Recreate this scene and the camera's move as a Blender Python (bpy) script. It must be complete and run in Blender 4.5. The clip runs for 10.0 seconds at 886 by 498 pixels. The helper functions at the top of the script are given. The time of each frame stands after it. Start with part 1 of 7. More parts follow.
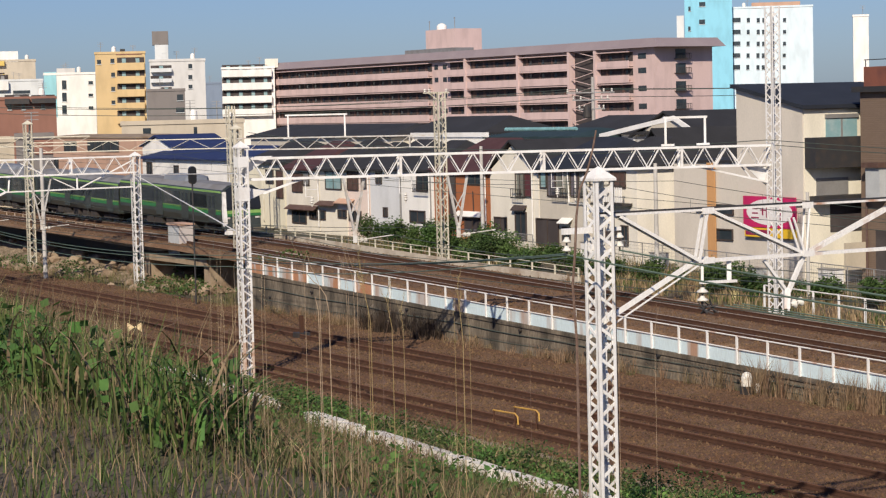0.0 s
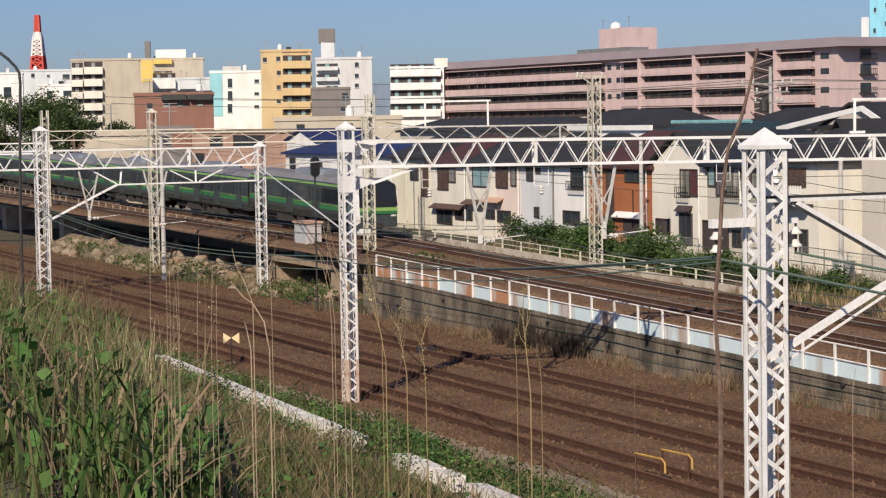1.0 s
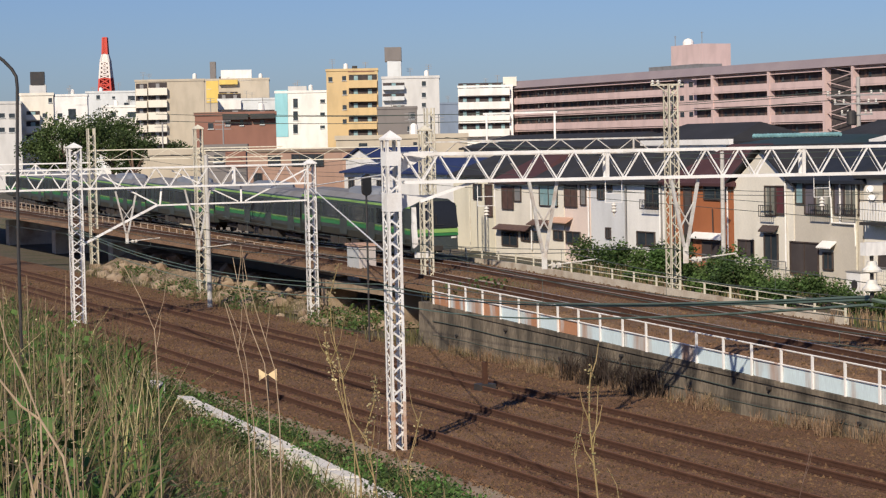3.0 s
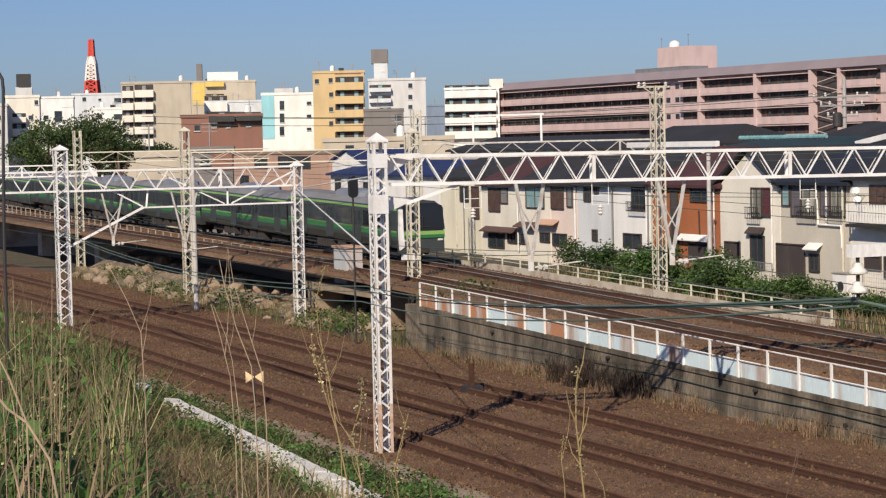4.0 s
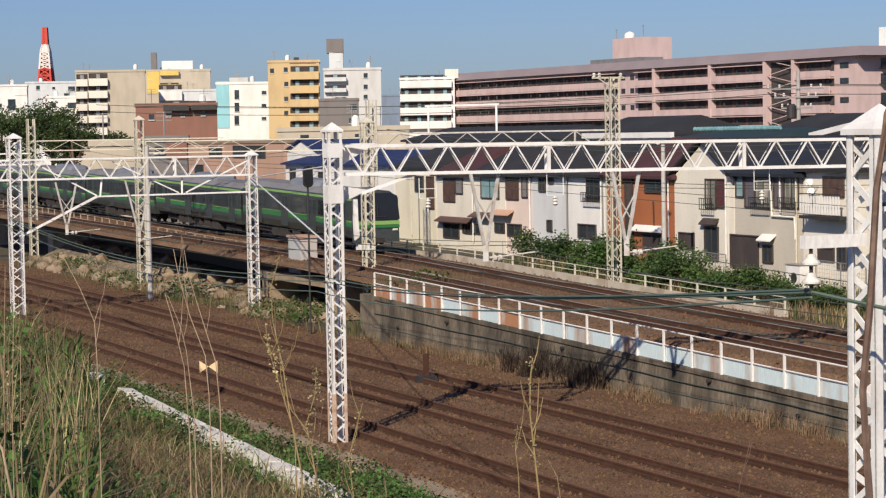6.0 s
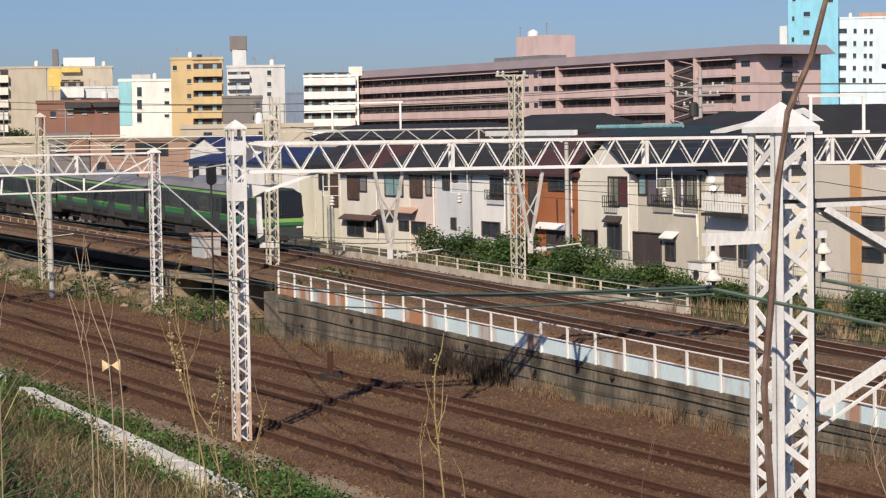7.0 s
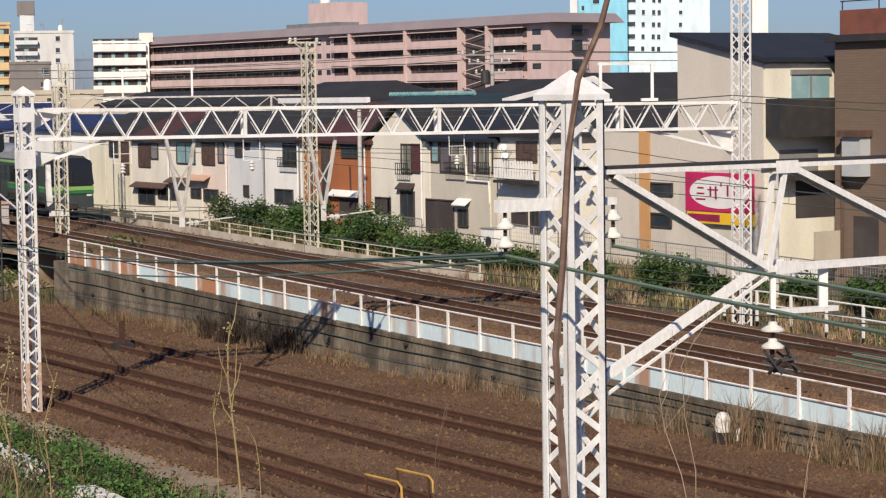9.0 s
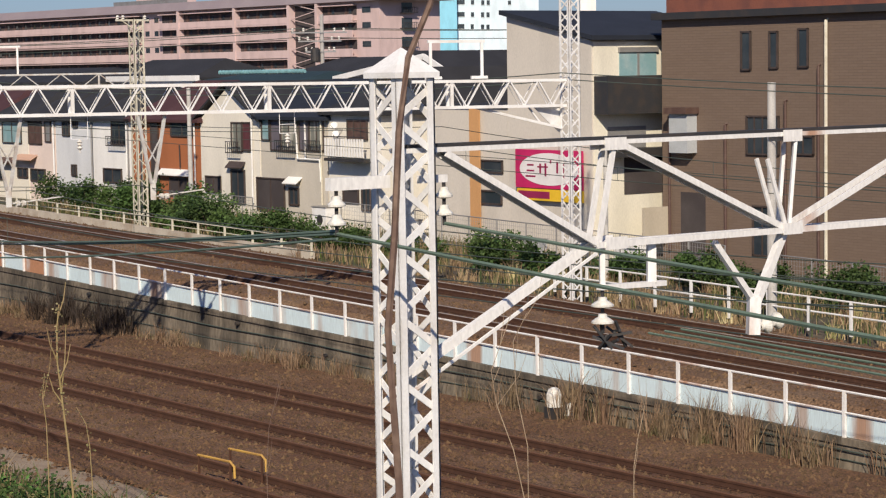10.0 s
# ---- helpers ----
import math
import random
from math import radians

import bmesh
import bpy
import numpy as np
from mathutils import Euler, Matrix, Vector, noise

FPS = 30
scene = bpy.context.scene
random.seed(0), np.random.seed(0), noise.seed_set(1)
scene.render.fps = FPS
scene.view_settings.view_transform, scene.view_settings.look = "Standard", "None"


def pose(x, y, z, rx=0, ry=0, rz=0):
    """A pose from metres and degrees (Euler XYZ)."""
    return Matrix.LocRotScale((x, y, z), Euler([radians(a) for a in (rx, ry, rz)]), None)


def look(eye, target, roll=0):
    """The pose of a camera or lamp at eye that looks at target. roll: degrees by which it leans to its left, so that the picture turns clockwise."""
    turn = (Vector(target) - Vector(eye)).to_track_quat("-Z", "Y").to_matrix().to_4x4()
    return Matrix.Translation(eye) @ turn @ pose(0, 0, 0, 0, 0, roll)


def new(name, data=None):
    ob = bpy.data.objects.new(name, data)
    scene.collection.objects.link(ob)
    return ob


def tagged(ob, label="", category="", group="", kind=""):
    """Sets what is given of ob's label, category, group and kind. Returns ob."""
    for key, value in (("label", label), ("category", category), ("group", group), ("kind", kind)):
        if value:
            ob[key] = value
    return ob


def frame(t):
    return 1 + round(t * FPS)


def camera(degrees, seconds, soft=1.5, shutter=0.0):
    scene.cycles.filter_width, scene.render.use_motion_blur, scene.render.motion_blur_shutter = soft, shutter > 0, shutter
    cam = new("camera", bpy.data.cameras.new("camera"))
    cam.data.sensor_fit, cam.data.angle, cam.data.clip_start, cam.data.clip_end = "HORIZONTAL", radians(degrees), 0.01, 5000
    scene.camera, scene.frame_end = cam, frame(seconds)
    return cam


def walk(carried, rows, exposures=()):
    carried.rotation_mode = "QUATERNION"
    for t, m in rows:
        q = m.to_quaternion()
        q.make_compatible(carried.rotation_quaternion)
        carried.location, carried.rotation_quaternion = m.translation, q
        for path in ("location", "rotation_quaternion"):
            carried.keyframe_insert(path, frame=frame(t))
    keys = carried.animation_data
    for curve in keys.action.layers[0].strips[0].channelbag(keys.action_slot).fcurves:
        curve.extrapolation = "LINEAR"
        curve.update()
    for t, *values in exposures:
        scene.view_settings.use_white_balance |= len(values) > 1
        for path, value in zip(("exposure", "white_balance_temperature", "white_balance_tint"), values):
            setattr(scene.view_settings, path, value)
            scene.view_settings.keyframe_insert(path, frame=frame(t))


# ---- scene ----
# The camera stands high beside a railway; s runs along the tracks, n across them, z up from the lower rails' bed.
cam = camera(23.6, 10.0, soft=1.25)
PATH = [
    (0.0, -1.293, -24.221, 11.54, -0.976, -3.768, -1.437),
    (0.5, -0.154, -17.316, 11.015, 1.696, -3.655, -1.246),
    (1.0, 0.232, -9.494, 10.423, 3.789, -3.515, -0.95),
    (1.5, 0.531, -6.563, 10.3, 5.092, -3.528, -1.462),
    (2.0, 0.328, -2.111, 10.126, 5.516, -3.426, -1.631),
    (2.5, 0, 0, 10, 5.758, -3.016, -1.29),
    (4.0, 0, 0, 10, 5.336, -2.851, -1.269),
    (4.5, 0, 0, 10, 5.02, -3.092, -1.327),
    (5.0, 0, 0, 10, 4.906, -3.178, -1.271),
    (6.5, 0, 0, 10, 3.073, -3.136, -0.959),
    (7.0, 0, 0, 10, 1.528, -3.252, -0.966),
    (7.5, 0, 0, 10, -0.02, -3.409, -0.916),
    (8.0, 0, 0, 10, -1.435, -3.453, -0.84),
    (8.5, 0, 0, 10, -2.872, -3.795, -0.889),
    (9.0, 0, 0, 10, -4.049, -4.221, -0.849),
    (9.5, 0, 0, 10, -5.83, -4.638, -0.874),
    (10.0, 0, 0, 10, -8.603, -4.886, -0.93),
]
walk(cam, [(t, pose(x, y, z, 0, 0, yaw) @ pose(0, 0, 0, 90 + pitch) @ pose(0, 0, 0, 0, 0, roll)) for t, x, y, z, yaw, pitch, roll in PATH])

# ---- daylight ----
SUN_EL, SUN_HEAD = radians(33), Vector((0.235, 0.97, 0)).normalized()
world = bpy.data.worlds.new("sky")
scene.world = world
world.use_nodes = True
sky = world.node_tree.nodes.new("ShaderNodeTexSky")
sky.sky_type, sky.sun_disc = "NISHITA", False
sky.sun_elevation, sky.sun_rotation = SUN_EL, math.atan2(-SUN_HEAD.x, -SUN_HEAD.y)
sky.air_density, sky.dust_density, sky.ozone_density = 1.0, 0.5, 1.8
world.node_tree.nodes["Background"].inputs[1].default_value = 0.078
tint = world.node_tree.nodes.new("ShaderNodeMix")
tint.data_type, tint.blend_type = "RGBA", "MULTIPLY"
tint.inputs["Factor"].default_value, tint.inputs["B"].default_value = 1.0, (0.525, 0.665, 1.06, 1)
world.node_tree.links.new(sky.outputs[0], tint.inputs["A"])
world.node_tree.links.new(tint.outputs["Result"], world.node_tree.nodes["Background"].inputs[0])
sun = new("sun", bpy.data.lights.new("sun", "SUN"))
sun.data.energy, sun.data.angle, sun.data.color = 5.0, radians(0.6), (1.0, 0.88, 0.715)
sun.matrix_world = look((0, 0, 60), (SUN_HEAD.x * 60, SUN_HEAD.y * 60, 60 - 60 * math.tan(SUN_EL)))
tagged(sun, "low afternoon sunlight", "sun", kind="structure")
scene.view_settings.exposure = 0.0

# ---- plan helpers ----
ALONG, ACROSS = Vector((0.474, -0.8805, 0)), Vector((0.8805, 0.474, 0))


def W(s, n, z=0.0):
    return ALONG * s + ACROSS * n + Vector((0, 0, z))


def along(b, n):
    """Distance ahead and station on the line n at which the bearing tangent is b (thousandths)."""
    d = n / (0.8805 * b / 1000 + 0.474)
    return d, d * (0.474 * b / 1000 - 0.8805)


def rail_z(s):
    """Height of the upper tracks' bed, which falls gently towards the viewer."""
    return 0.25 - 0.0235 * s if s > -110 else 2.835 - 0.008 * (s + 110)


# ---- materials ----
def material(name, color, rough=0.7, metal=0.0, spots=None, scale=1.0, amount=0.5, grain=0.12, bump=0.0, bump_scale=40.0, vary=0.0, stretch=(1, 1, 1), lo=0.45, hi=0.65, fine=25.0):
    """Base colour with fine grain and broad stains of a second colour; optional bump and variation from piece to piece."""
    m = bpy.data.materials.new(name)
    m.use_nodes = True
    t = m.node_tree
    N, L = t.nodes, t.links
    b = N["Principled BSDF"]
    b.inputs["Roughness"].default_value, b.inputs["Metallic"].default_value = rough, metal
    co = N.new("ShaderNodeTexCoord")
    mp = N.new("ShaderNodeMapping")
    mp.inputs["Scale"].default_value = stretch
    L.new(co.outputs["Object"], mp.inputs["Vector"])
    n1 = N.new("ShaderNodeTexNoise")
    n1.inputs["Scale"].default_value, n1.inputs["Detail"].default_value = scale, 6
    n2 = N.new("ShaderNodeTexNoise")
    n2.inputs["Scale"].default_value, n2.inputs["Detail"].default_value = fine, 4
    L.new(mp.outputs[0], n1.inputs["Vector"])
    L.new(mp.outputs[0], n2.inputs["Vector"])
    ramp = N.new("ShaderNodeMapRange")
    ramp.inputs["From Min"].default_value, ramp.inputs["From Max"].default_value = lo, hi
    ramp.inputs["To Max"].default_value = amount
    L.new(n1.outputs[0], ramp.inputs["Value"])
    mix = N.new("ShaderNodeMix")
    mix.data_type = "RGBA"
    mix.inputs["A"].default_value = (*color, 1)
    mix.inputs["B"].default_value = (*(spots or [c * 0.7 for c in color]), 1)
    L.new(ramp.outputs[0], mix.inputs["Factor"])
    hsv = N.new("ShaderNodeHueSaturation")
    val = N.new("ShaderNodeMapRange")
    val.inputs["From Min"].default_value, val.inputs["From Max"].default_value = 0.3, 0.7
    val.inputs["To Min"].default_value, val.inputs["To Max"].default_value = 1 - grain, 1 + grain
    L.new(n2.outputs[0], val.inputs["Value"])
    last = val.outputs[0]
    if vary:
        info = N.new("ShaderNodeObjectInfo")
        geo = N.new("ShaderNodeNewGeometry")
        add = N.new("ShaderNodeMath")
        add.operation = "ADD"
        L.new(info.outputs["Random"], add.inputs[0])
        L.new(geo.outputs["Random Per Island"], add.inputs[1])
        r = N.new("ShaderNodeMapRange")
        r.inputs["From Max"].default_value = 2
        r.inputs["To Min"].default_value, r.inputs["To Max"].default_value = 1 - vary, 1 + vary
        L.new(add.outputs[0], r.inputs["Value"])
        mul = N.new("ShaderNodeMath")
        mul.operation = "MULTIPLY"
        L.new(last, mul.inputs[0])
        L.new(r.outputs[0], mul.inputs[1])
        last = mul.outputs[0]
    L.new(last, hsv.inputs["Value"])
    L.new(mix.outputs["Result"], hsv.inputs["Color"])
    L.new(hsv.outputs[0], b.inputs["Base Color"])
    if bump:
        n3 = N.new("ShaderNodeTexNoise")
        n3.inputs["Scale"].default_value, n3.inputs["Detail"].default_value = bump_scale, 5
        L.new(mp.outputs[0], n3.inputs["Vector"])
        bp = N.new("ShaderNodeBump")
        bp.inputs["Strength"].default_value, bp.inputs["Distance"].default_value = bump, 0.05
        L.new(n3.outputs[0], bp.inputs["Height"])
        L.new(bp.outputs[0], b.inputs["Normal"])
    return m


M = dict(
    ballast=material("ballast", (0.145, 0.08, 0.042), 0.95, spots=(0.21, 0.135, 0.078), scale=0.5, amount=0.6, grain=0.7, bump=0.9, bump_scale=14, fine=15),
    rust_ballast=material("rust_ballast", (0.125, 0.06, 0.026), 0.95, spots=(0.185, 0.105, 0.055), scale=0.35, amount=0.75, grain=0.75, bump=1.0, bump_scale=14, fine=15),
    rail=material("rail_steel", (0.06, 0.024, 0.012), 0.92, 0.0, spots=(0.1, 0.043, 0.022), scale=3),
    # Lighter than the rail sides: sunlight on the top put into the colour.
    head=material("sunlit_rusty_rail_head", (0.15, 0.068, 0.036), 0.85, 0.0, spots=(0.1, 0.045, 0.025), scale=2),
    stones=material("ballast_stone", (0.14, 0.082, 0.04), 0.95, spots=(0.1, 0.05, 0.025), scale=0.4, amount=0.8, grain=0.2, vary=0.7),
    # Rust colour darkened further to paint the shadow beside each rail.
    rust_shadow=material("rust_and_rail_shadow", (0.065, 0.026, 0.012), 0.95, spots=(0.1, 0.045, 0.022), scale=0.9, amount=0.8, grain=0.7, bump=1.0, bump_scale=14, fine=12, stretch=(1, 1, 1)),
    sleeper=material("sleeper_wood", (0.13, 0.062, 0.033), 0.9, grain=0.4, vary=0.3, scale=2),
    earth=material("earth", (0.1, 0.08, 0.055), 0.95, spots=(0.06, 0.065, 0.03), scale=0.3, amount=0.9, grain=0.4, bump=0.8, bump_scale=6, fine=5),
    path=material("old_concrete_path", (0.32, 0.245, 0.17), 0.9, spots=(0.19, 0.125, 0.08), scale=0.8, amount=0.8, grain=0.25, bump=0.4, bump_scale=12),
    wall=material("stained_concrete", (0.185, 0.152, 0.112), 0.9, spots=(0.05, 0.042, 0.032), scale=0.9, amount=0.9, grain=0.35, bump=0.5, bump_scale=10, stretch=(1, 1, 0.3), lo=0.4, hi=0.62, fine=9),
    white=material("white_paint", (0.8, 0.79, 0.77), 0.5, spots=(0.62, 0.58, 0.53), scale=1.5, amount=0.6, grain=0.06),
    rustwhite=material("white_paint_rusting", (0.78, 0.76, 0.73), 0.55, spots=(0.42, 0.2, 0.1), scale=0.8, amount=0.9, grain=0.1, lo=0.58, hi=0.68, stretch=(1, 1, 0.4)),
    foot=material("rusty_foot", (0.58, 0.45, 0.36), 0.8, spots=(0.42, 0.22, 0.13), scale=3, amount=0.75, lo=0.48, hi=0.62),
    cream=material("aged_cream_paint", (0.66, 0.62, 0.5), 0.6, spots=(0.5, 0.44, 0.33), scale=2, amount=0.6),
    panel=material("pale_blue_panel", (0.6, 0.72, 0.76), 0.55, spots=(0.38, 0.2, 0.11), scale=0.35, amount=0.9, grain=0.12, lo=0.53, hi=0.62, stretch=(1.6, 1.6, 0.15)),
    cable=material("cable", (0.07, 0.09, 0.075), 0.6),
    greencable=material("green_feeder_cable", (0.12, 0.17, 0.13), 0.6),
    dark=material("dark_steel", (0.03, 0.03, 0.032), 0.6, spots=(0.06, 0.045, 0.035), scale=2),
    porcelain=material("porcelain", (0.72, 0.7, 0.64), 0.25, spots=(0.4, 0.33, 0.25), scale=8),
    glass=material("window_glass", (0.03, 0.04, 0.05), 0.08, spots=(0.07, 0.08, 0.09), scale=0.8),
    # Dark colour standing for the shade inside galleries, balconies and openings.
    shade=material("painted_recess_shade", (0.05, 0.04, 0.04), 0.9, spots=(0.1, 0.085, 0.08), scale=0.6),
    alu=material("window_frame", (0.32, 0.31, 0.3), 0.4, 0.3),
    roof=material("dark_roof_tile", (0.02, 0.02, 0.023), 0.85, spots=(0.035, 0.035, 0.04), scale=0.6, bump=0.3, bump_scale=14),
    bronze=material("bronze_window_frame", (0.075, 0.055, 0.047), 0.45, 0.2, spots=(0.12, 0.09, 0.08), scale=3),
    bright_head=material("polished_rail_head", (0.56, 0.5, 0.44), 0.35, 0.5, spots=(0.4, 0.32, 0.26), scale=2),
)


# ---- mesh helpers ----
def box(bm, lo, hi):
    x0, y0, z0 = lo
    x1, y1, z1 = hi
    v = [bm.verts.new(p) for p in ((x0, y0, z0), (x1, y0, z0), (x1, y1, z0), (x0, y1, z0), (x0, y0, z1), (x1, y0, z1), (x1, y1, z1), (x0, y1, z1))]
    for f in ((3, 2, 1, 0), (4, 5, 6, 7), (0, 1, 5, 4), (1, 2, 6, 5), (2, 3, 7, 6), (3, 0, 4, 7)):
        bm.faces.new([v[i] for i in f])


def bar(bm, a, b, w, h=None, up=Vector((0, 0, 1))):
    """A square bar from a to b, w wide and h high."""
    a, b = Vector(a), Vector(b)
    d = (b - a).normalized()
    if abs(d.dot(up)) > 0.99:
        up = Vector((0, 1, 0))
    x = d.cross(up).normalized() * (w / 2)
    y = d.cross(x).normalized() * ((h or w) / 2)
    v = [bm.verts.new(p + i * x + j * y) for p in (a, b) for i, j in ((-1, -1), (1, -1), (1, 1), (-1, 1))]
    for f in ((0, 1, 2, 3), (7, 6, 5, 4), (0, 4, 5, 1), (1, 5, 6, 2), (2, 6, 7, 3), (3, 7, 4, 0)):
        bm.faces.new([v[i] for i in f])


def tube(bm, pts, r, sides=6):
    """A round tube along pts; r is one radius or one for each point."""
    pts = [Vector(p) for p in pts]
    rs = r if isinstance(r, (list, tuple)) else [r] * len(pts)
    rings = []
    for i, p in enumerate(pts):
        d = (pts[min(i + 1, len(pts) - 1)] - pts[max(i - 1, 0)]).normalized()
        x = d.cross(Vector((0.13, 0.2, 0.97))).normalized()
        if x.length < 0.5:
            x = d.cross(Vector((1, 0, 0))).normalized()
        y = d.cross(x)
        rings.append([bm.verts.new(p + rs[i] * (math.cos(a) * x + math.sin(a) * y)) for a in [2 * math.pi * k / sides for k in range(sides)]])
    for q, u in zip(rings, rings[1:]):
        for k in range(sides):
            bm.faces.new((q[k], q[(k + 1) % sides], u[(k + 1) % sides], u[k]))
    bm.faces.new(rings[0][::-1])
    bm.faces.new(rings[-1])


def lathe(bm, at, profile, sides=12):
    """A turned shape about the upright through at; profile of (radius, height)."""
    at = Vector(at)
    rings = [[bm.verts.new(at + Vector((r * math.cos(a), r * math.sin(a), z))) for a in [2 * math.pi * k / sides for k in range(sides)]] for r, z in profile]
    for q, u in zip(rings, rings[1:]):
        for k in range(sides):
            bm.faces.new((q[k], q[(k + 1) % sides], u[(k + 1) % sides], u[k]))
    bm.faces.new(rings[0][::-1])
    bm.faces.new(rings[-1])


def mesh_of(name, bm, mat):
    bmesh.ops.recalc_face_normals(bm, faces=bm.faces)
    me = bpy.data.meshes.new(name)
    bm.to_mesh(me)
    bm.free()
    me.materials.append(mat)
    return me


def part(name, bm, mat, parent, label=""):
    ob = new(name, mesh_of(name, bm, mat))
    ob.parent = parent
    return tagged(ob, label)


def thing(name, label, category, group="", kind="", at=None):
    ob = new(name)
    ob.empty_display_size = 0.2
    if at is not None:
        ob.matrix_world = at
    return tagged(ob, label, category, group, kind)


def solo(name, bm, mat, label, category, group="", kind=""):
    return tagged(new(name, mesh_of(name, bm, mat)), label, category, group, kind)


TRACKWISE = Matrix((( 0.474, 0.8805, 0, 0), (-0.8805, 0.474, 0, 0), (0, 0, 1, 0), (0, 0, 0, 1)))  # x along the tracks, y across


def at_sn(s, n, z):
    return Matrix.Translation(W(s, n, z)) @ TRACKWISE


# ---- ground ----
BANK_N, BANK_Z = (-20, 4, 8, 12, 17, 20, 21.5), (5.0, 5.0, 3.4, 2.2, 1.35, 1.0, 0.0)


def ground_z(s, n):
    bank = float(np.interp(n, BANK_N, BANK_Z))
    if n < 21.5:
        bank += 0.25 * noise.noise(Vector((s * 0.25, n * 0.25, 0))) * min(1, max(0, (21 - n) / 4))
    if n > 39.15 and s > -97:
        return max(-0.1, rail_z(s) - 0.25) if n < 52 else max(0.2, min(rail_z(s) - 0.25, 2.2))
    if n > 53:
        return min(2.2, max(0.2, rail_z(s) - 0.25))
    return bank - 0.06


def frange(a, b, k):
    return [a + (b - a) * i / k for i in range(k + 1)]


gs = [-2600, -1200, -600, -350] + frange(-240, 20, 130) + [60, 150, 400, 900]
gn = [-600, -150, -60, -30] + frange(-12, 24, 48) + [28, 32, 36, 39.1, 39.2, 42, 46, 50, 52, 53, 56, 60, 80, 120, 200, 400, 900, 2600]
bm = bmesh.new()
rows = [[bm.verts.new(W(s, n, ground_z(s, n))) for n in gn] for s in gs]
for q, u in zip(rows, rows[1:]):
    for k in range(len(gn) - 1):
        bm.faces.new((q[k], q[k + 1], u[k + 1], u[k]))
solo("ground", bm, M["earth"], "brown earth bank and railway land running to the horizon", "ground", kind="structure")


def strip(name, n0, n1, s0, s1, top, mat, label, category, kind="structure", below=0.25, step=3.0):
    """A bed along the tracks, with a rounded top edge, whose height is top(s)."""
    bm = bmesh.new()
    k = max(1, int((s1 - s0) / step))
    prof = ((n0 - below * 1.2, -below), (n0, 0), (n1, 0), (n1 + below * 1.2, -below))
    rings = [[bm.verts.new(W(s, n, top(s) + z)) for n, z in prof] for s in frange(s0, s1, k)]
    for q, u in zip(rings, rings[1:]):
        for i in range(3):
            bm.faces.new((q[i], q[i + 1], u[i + 1], u[i]))
    return solo(name, bm, mat, label, category, kind=kind)


LOWER, UPPER = (26.15, 30.2, 33.95), (42.6, 46.6)
strip("ballast_bed", 24.3, 38.3, -330, 20, lambda s: 0.12, M["rust_ballast"], "rust-brown ballast under the lower tracks", "ballast")
strip("ballast_bed", 40.6, 48.6, -330, 20, lambda s: rail_z(s) + 0.1, M["ballast"], "brown ballast under the upper tracks", "ballast")


def rusty_shadow_bed(n, top, s0, s1, seed):
    """Dark rust-stained ballast along one rail, the rail's shadow painted in, with ragged edges."""
    bm = bmesh.new()
    st = frange(s0, s1, int((s1 - s0) / 0.7))
    rr = []
    for s in st:
        a = 0.17 + 0.09 * noise.noise(Vector((s * 0.7, seed, 0)))
        b = 0.17 + 0.09 * noise.noise(Vector((s * 0.7, seed + 9, 4)))
        rr.append((bm.verts.new(W(s, n - a, top(s) + 0.012)), bm.verts.new(W(s, n, top(s) + 0.03)), bm.verts.new(W(s, n + b, top(s) + 0.012))))
    for q, u in zip(rr, rr[1:]):
        for k in range(2):
            bm.faces.new((q[k], q[k + 1], u[k + 1], u[k]))
    solo("track_bed", bm, M["rust_shadow"], "dark rust-stained ballast with the rail shadow painted in", "ballast", kind="structure")


for k, n in enumerate(LOWER):
    for side in (-0.567, 0.567):
        rusty_shadow_bed(n + side, lambda s: 0.12, -330, 20, 3 * k + side)
for k, n in enumerate(UPPER):
    for side in (-0.567, 0.567):
        rusty_shadow_bed(n + side, lambda s: rail_z(s) + 0.1, -330, 20, 20 + 3 * k + side)


def track(n, top, s0, s1, label, head="head"):
    t = thing("railway_track", label, "railway track", "tracks", "structure")
    for side in (-0.567, 0.567):
        bm = bmesh.new()
        for a, b in zip(frange(s0, s1, int((s1 - s0) / 6)), frange(s0, s1, int((s1 - s0) / 6))[1:]):
            bar(bm, W(a, n + side, top(a) + 0.13), W(b, n + side, top(b) + 0.13), 0.07, 0.05)
            bar(bm, W(a, n + side, top(a) + 0.06), W(b, n + side, top(b) + 0.06), 0.035, 0.12)
            bar(bm, W(a, n + side, top(a) + 0.01), W(b, n + side, top(b) + 0.01), 0.12, 0.03)
        rail = part("rail", bm, M["rail"], t)
        bm = bmesh.new()
        for a, b in zip(frange(s0, s1, int((s1 - s0) / 6)), frange(s0, s1, int((s1 - s0) / 6))[1:]):
            bar(bm, W(a, n + side, top(a) + 0.162), W(b, n + side, top(b) + 0.162), 0.062, 0.014)
        part("rail_head", bm, M[head], rail, "rust-brown rail head painted lighter for its sunlit top" if head == "head" else "polished steel rail head")
    bm = bmesh.new()
    for i in range(int((min(s1, -5) - max(s0, -175)) / 0.62)):
        s = max(s0, -175) + 0.62 * i
        z = top(s) - 0.085 + 0.015 * math.sin(i * 2.3)
        bar(bm, W(s, n - 1.03, z), W(s + 0.03 * math.sin(i), n + 1.03, z), 0.21, 0.1)
    tagged(part("sleepers", bm, M["sleeper"], t), kind="stuff")
    return t


TRACKS = [(track(n, lambda s: 0.16, -330, 20, "rusty rails on brown ballast in the lower cutting"), n, lambda s: 0.13) for n in LOWER]
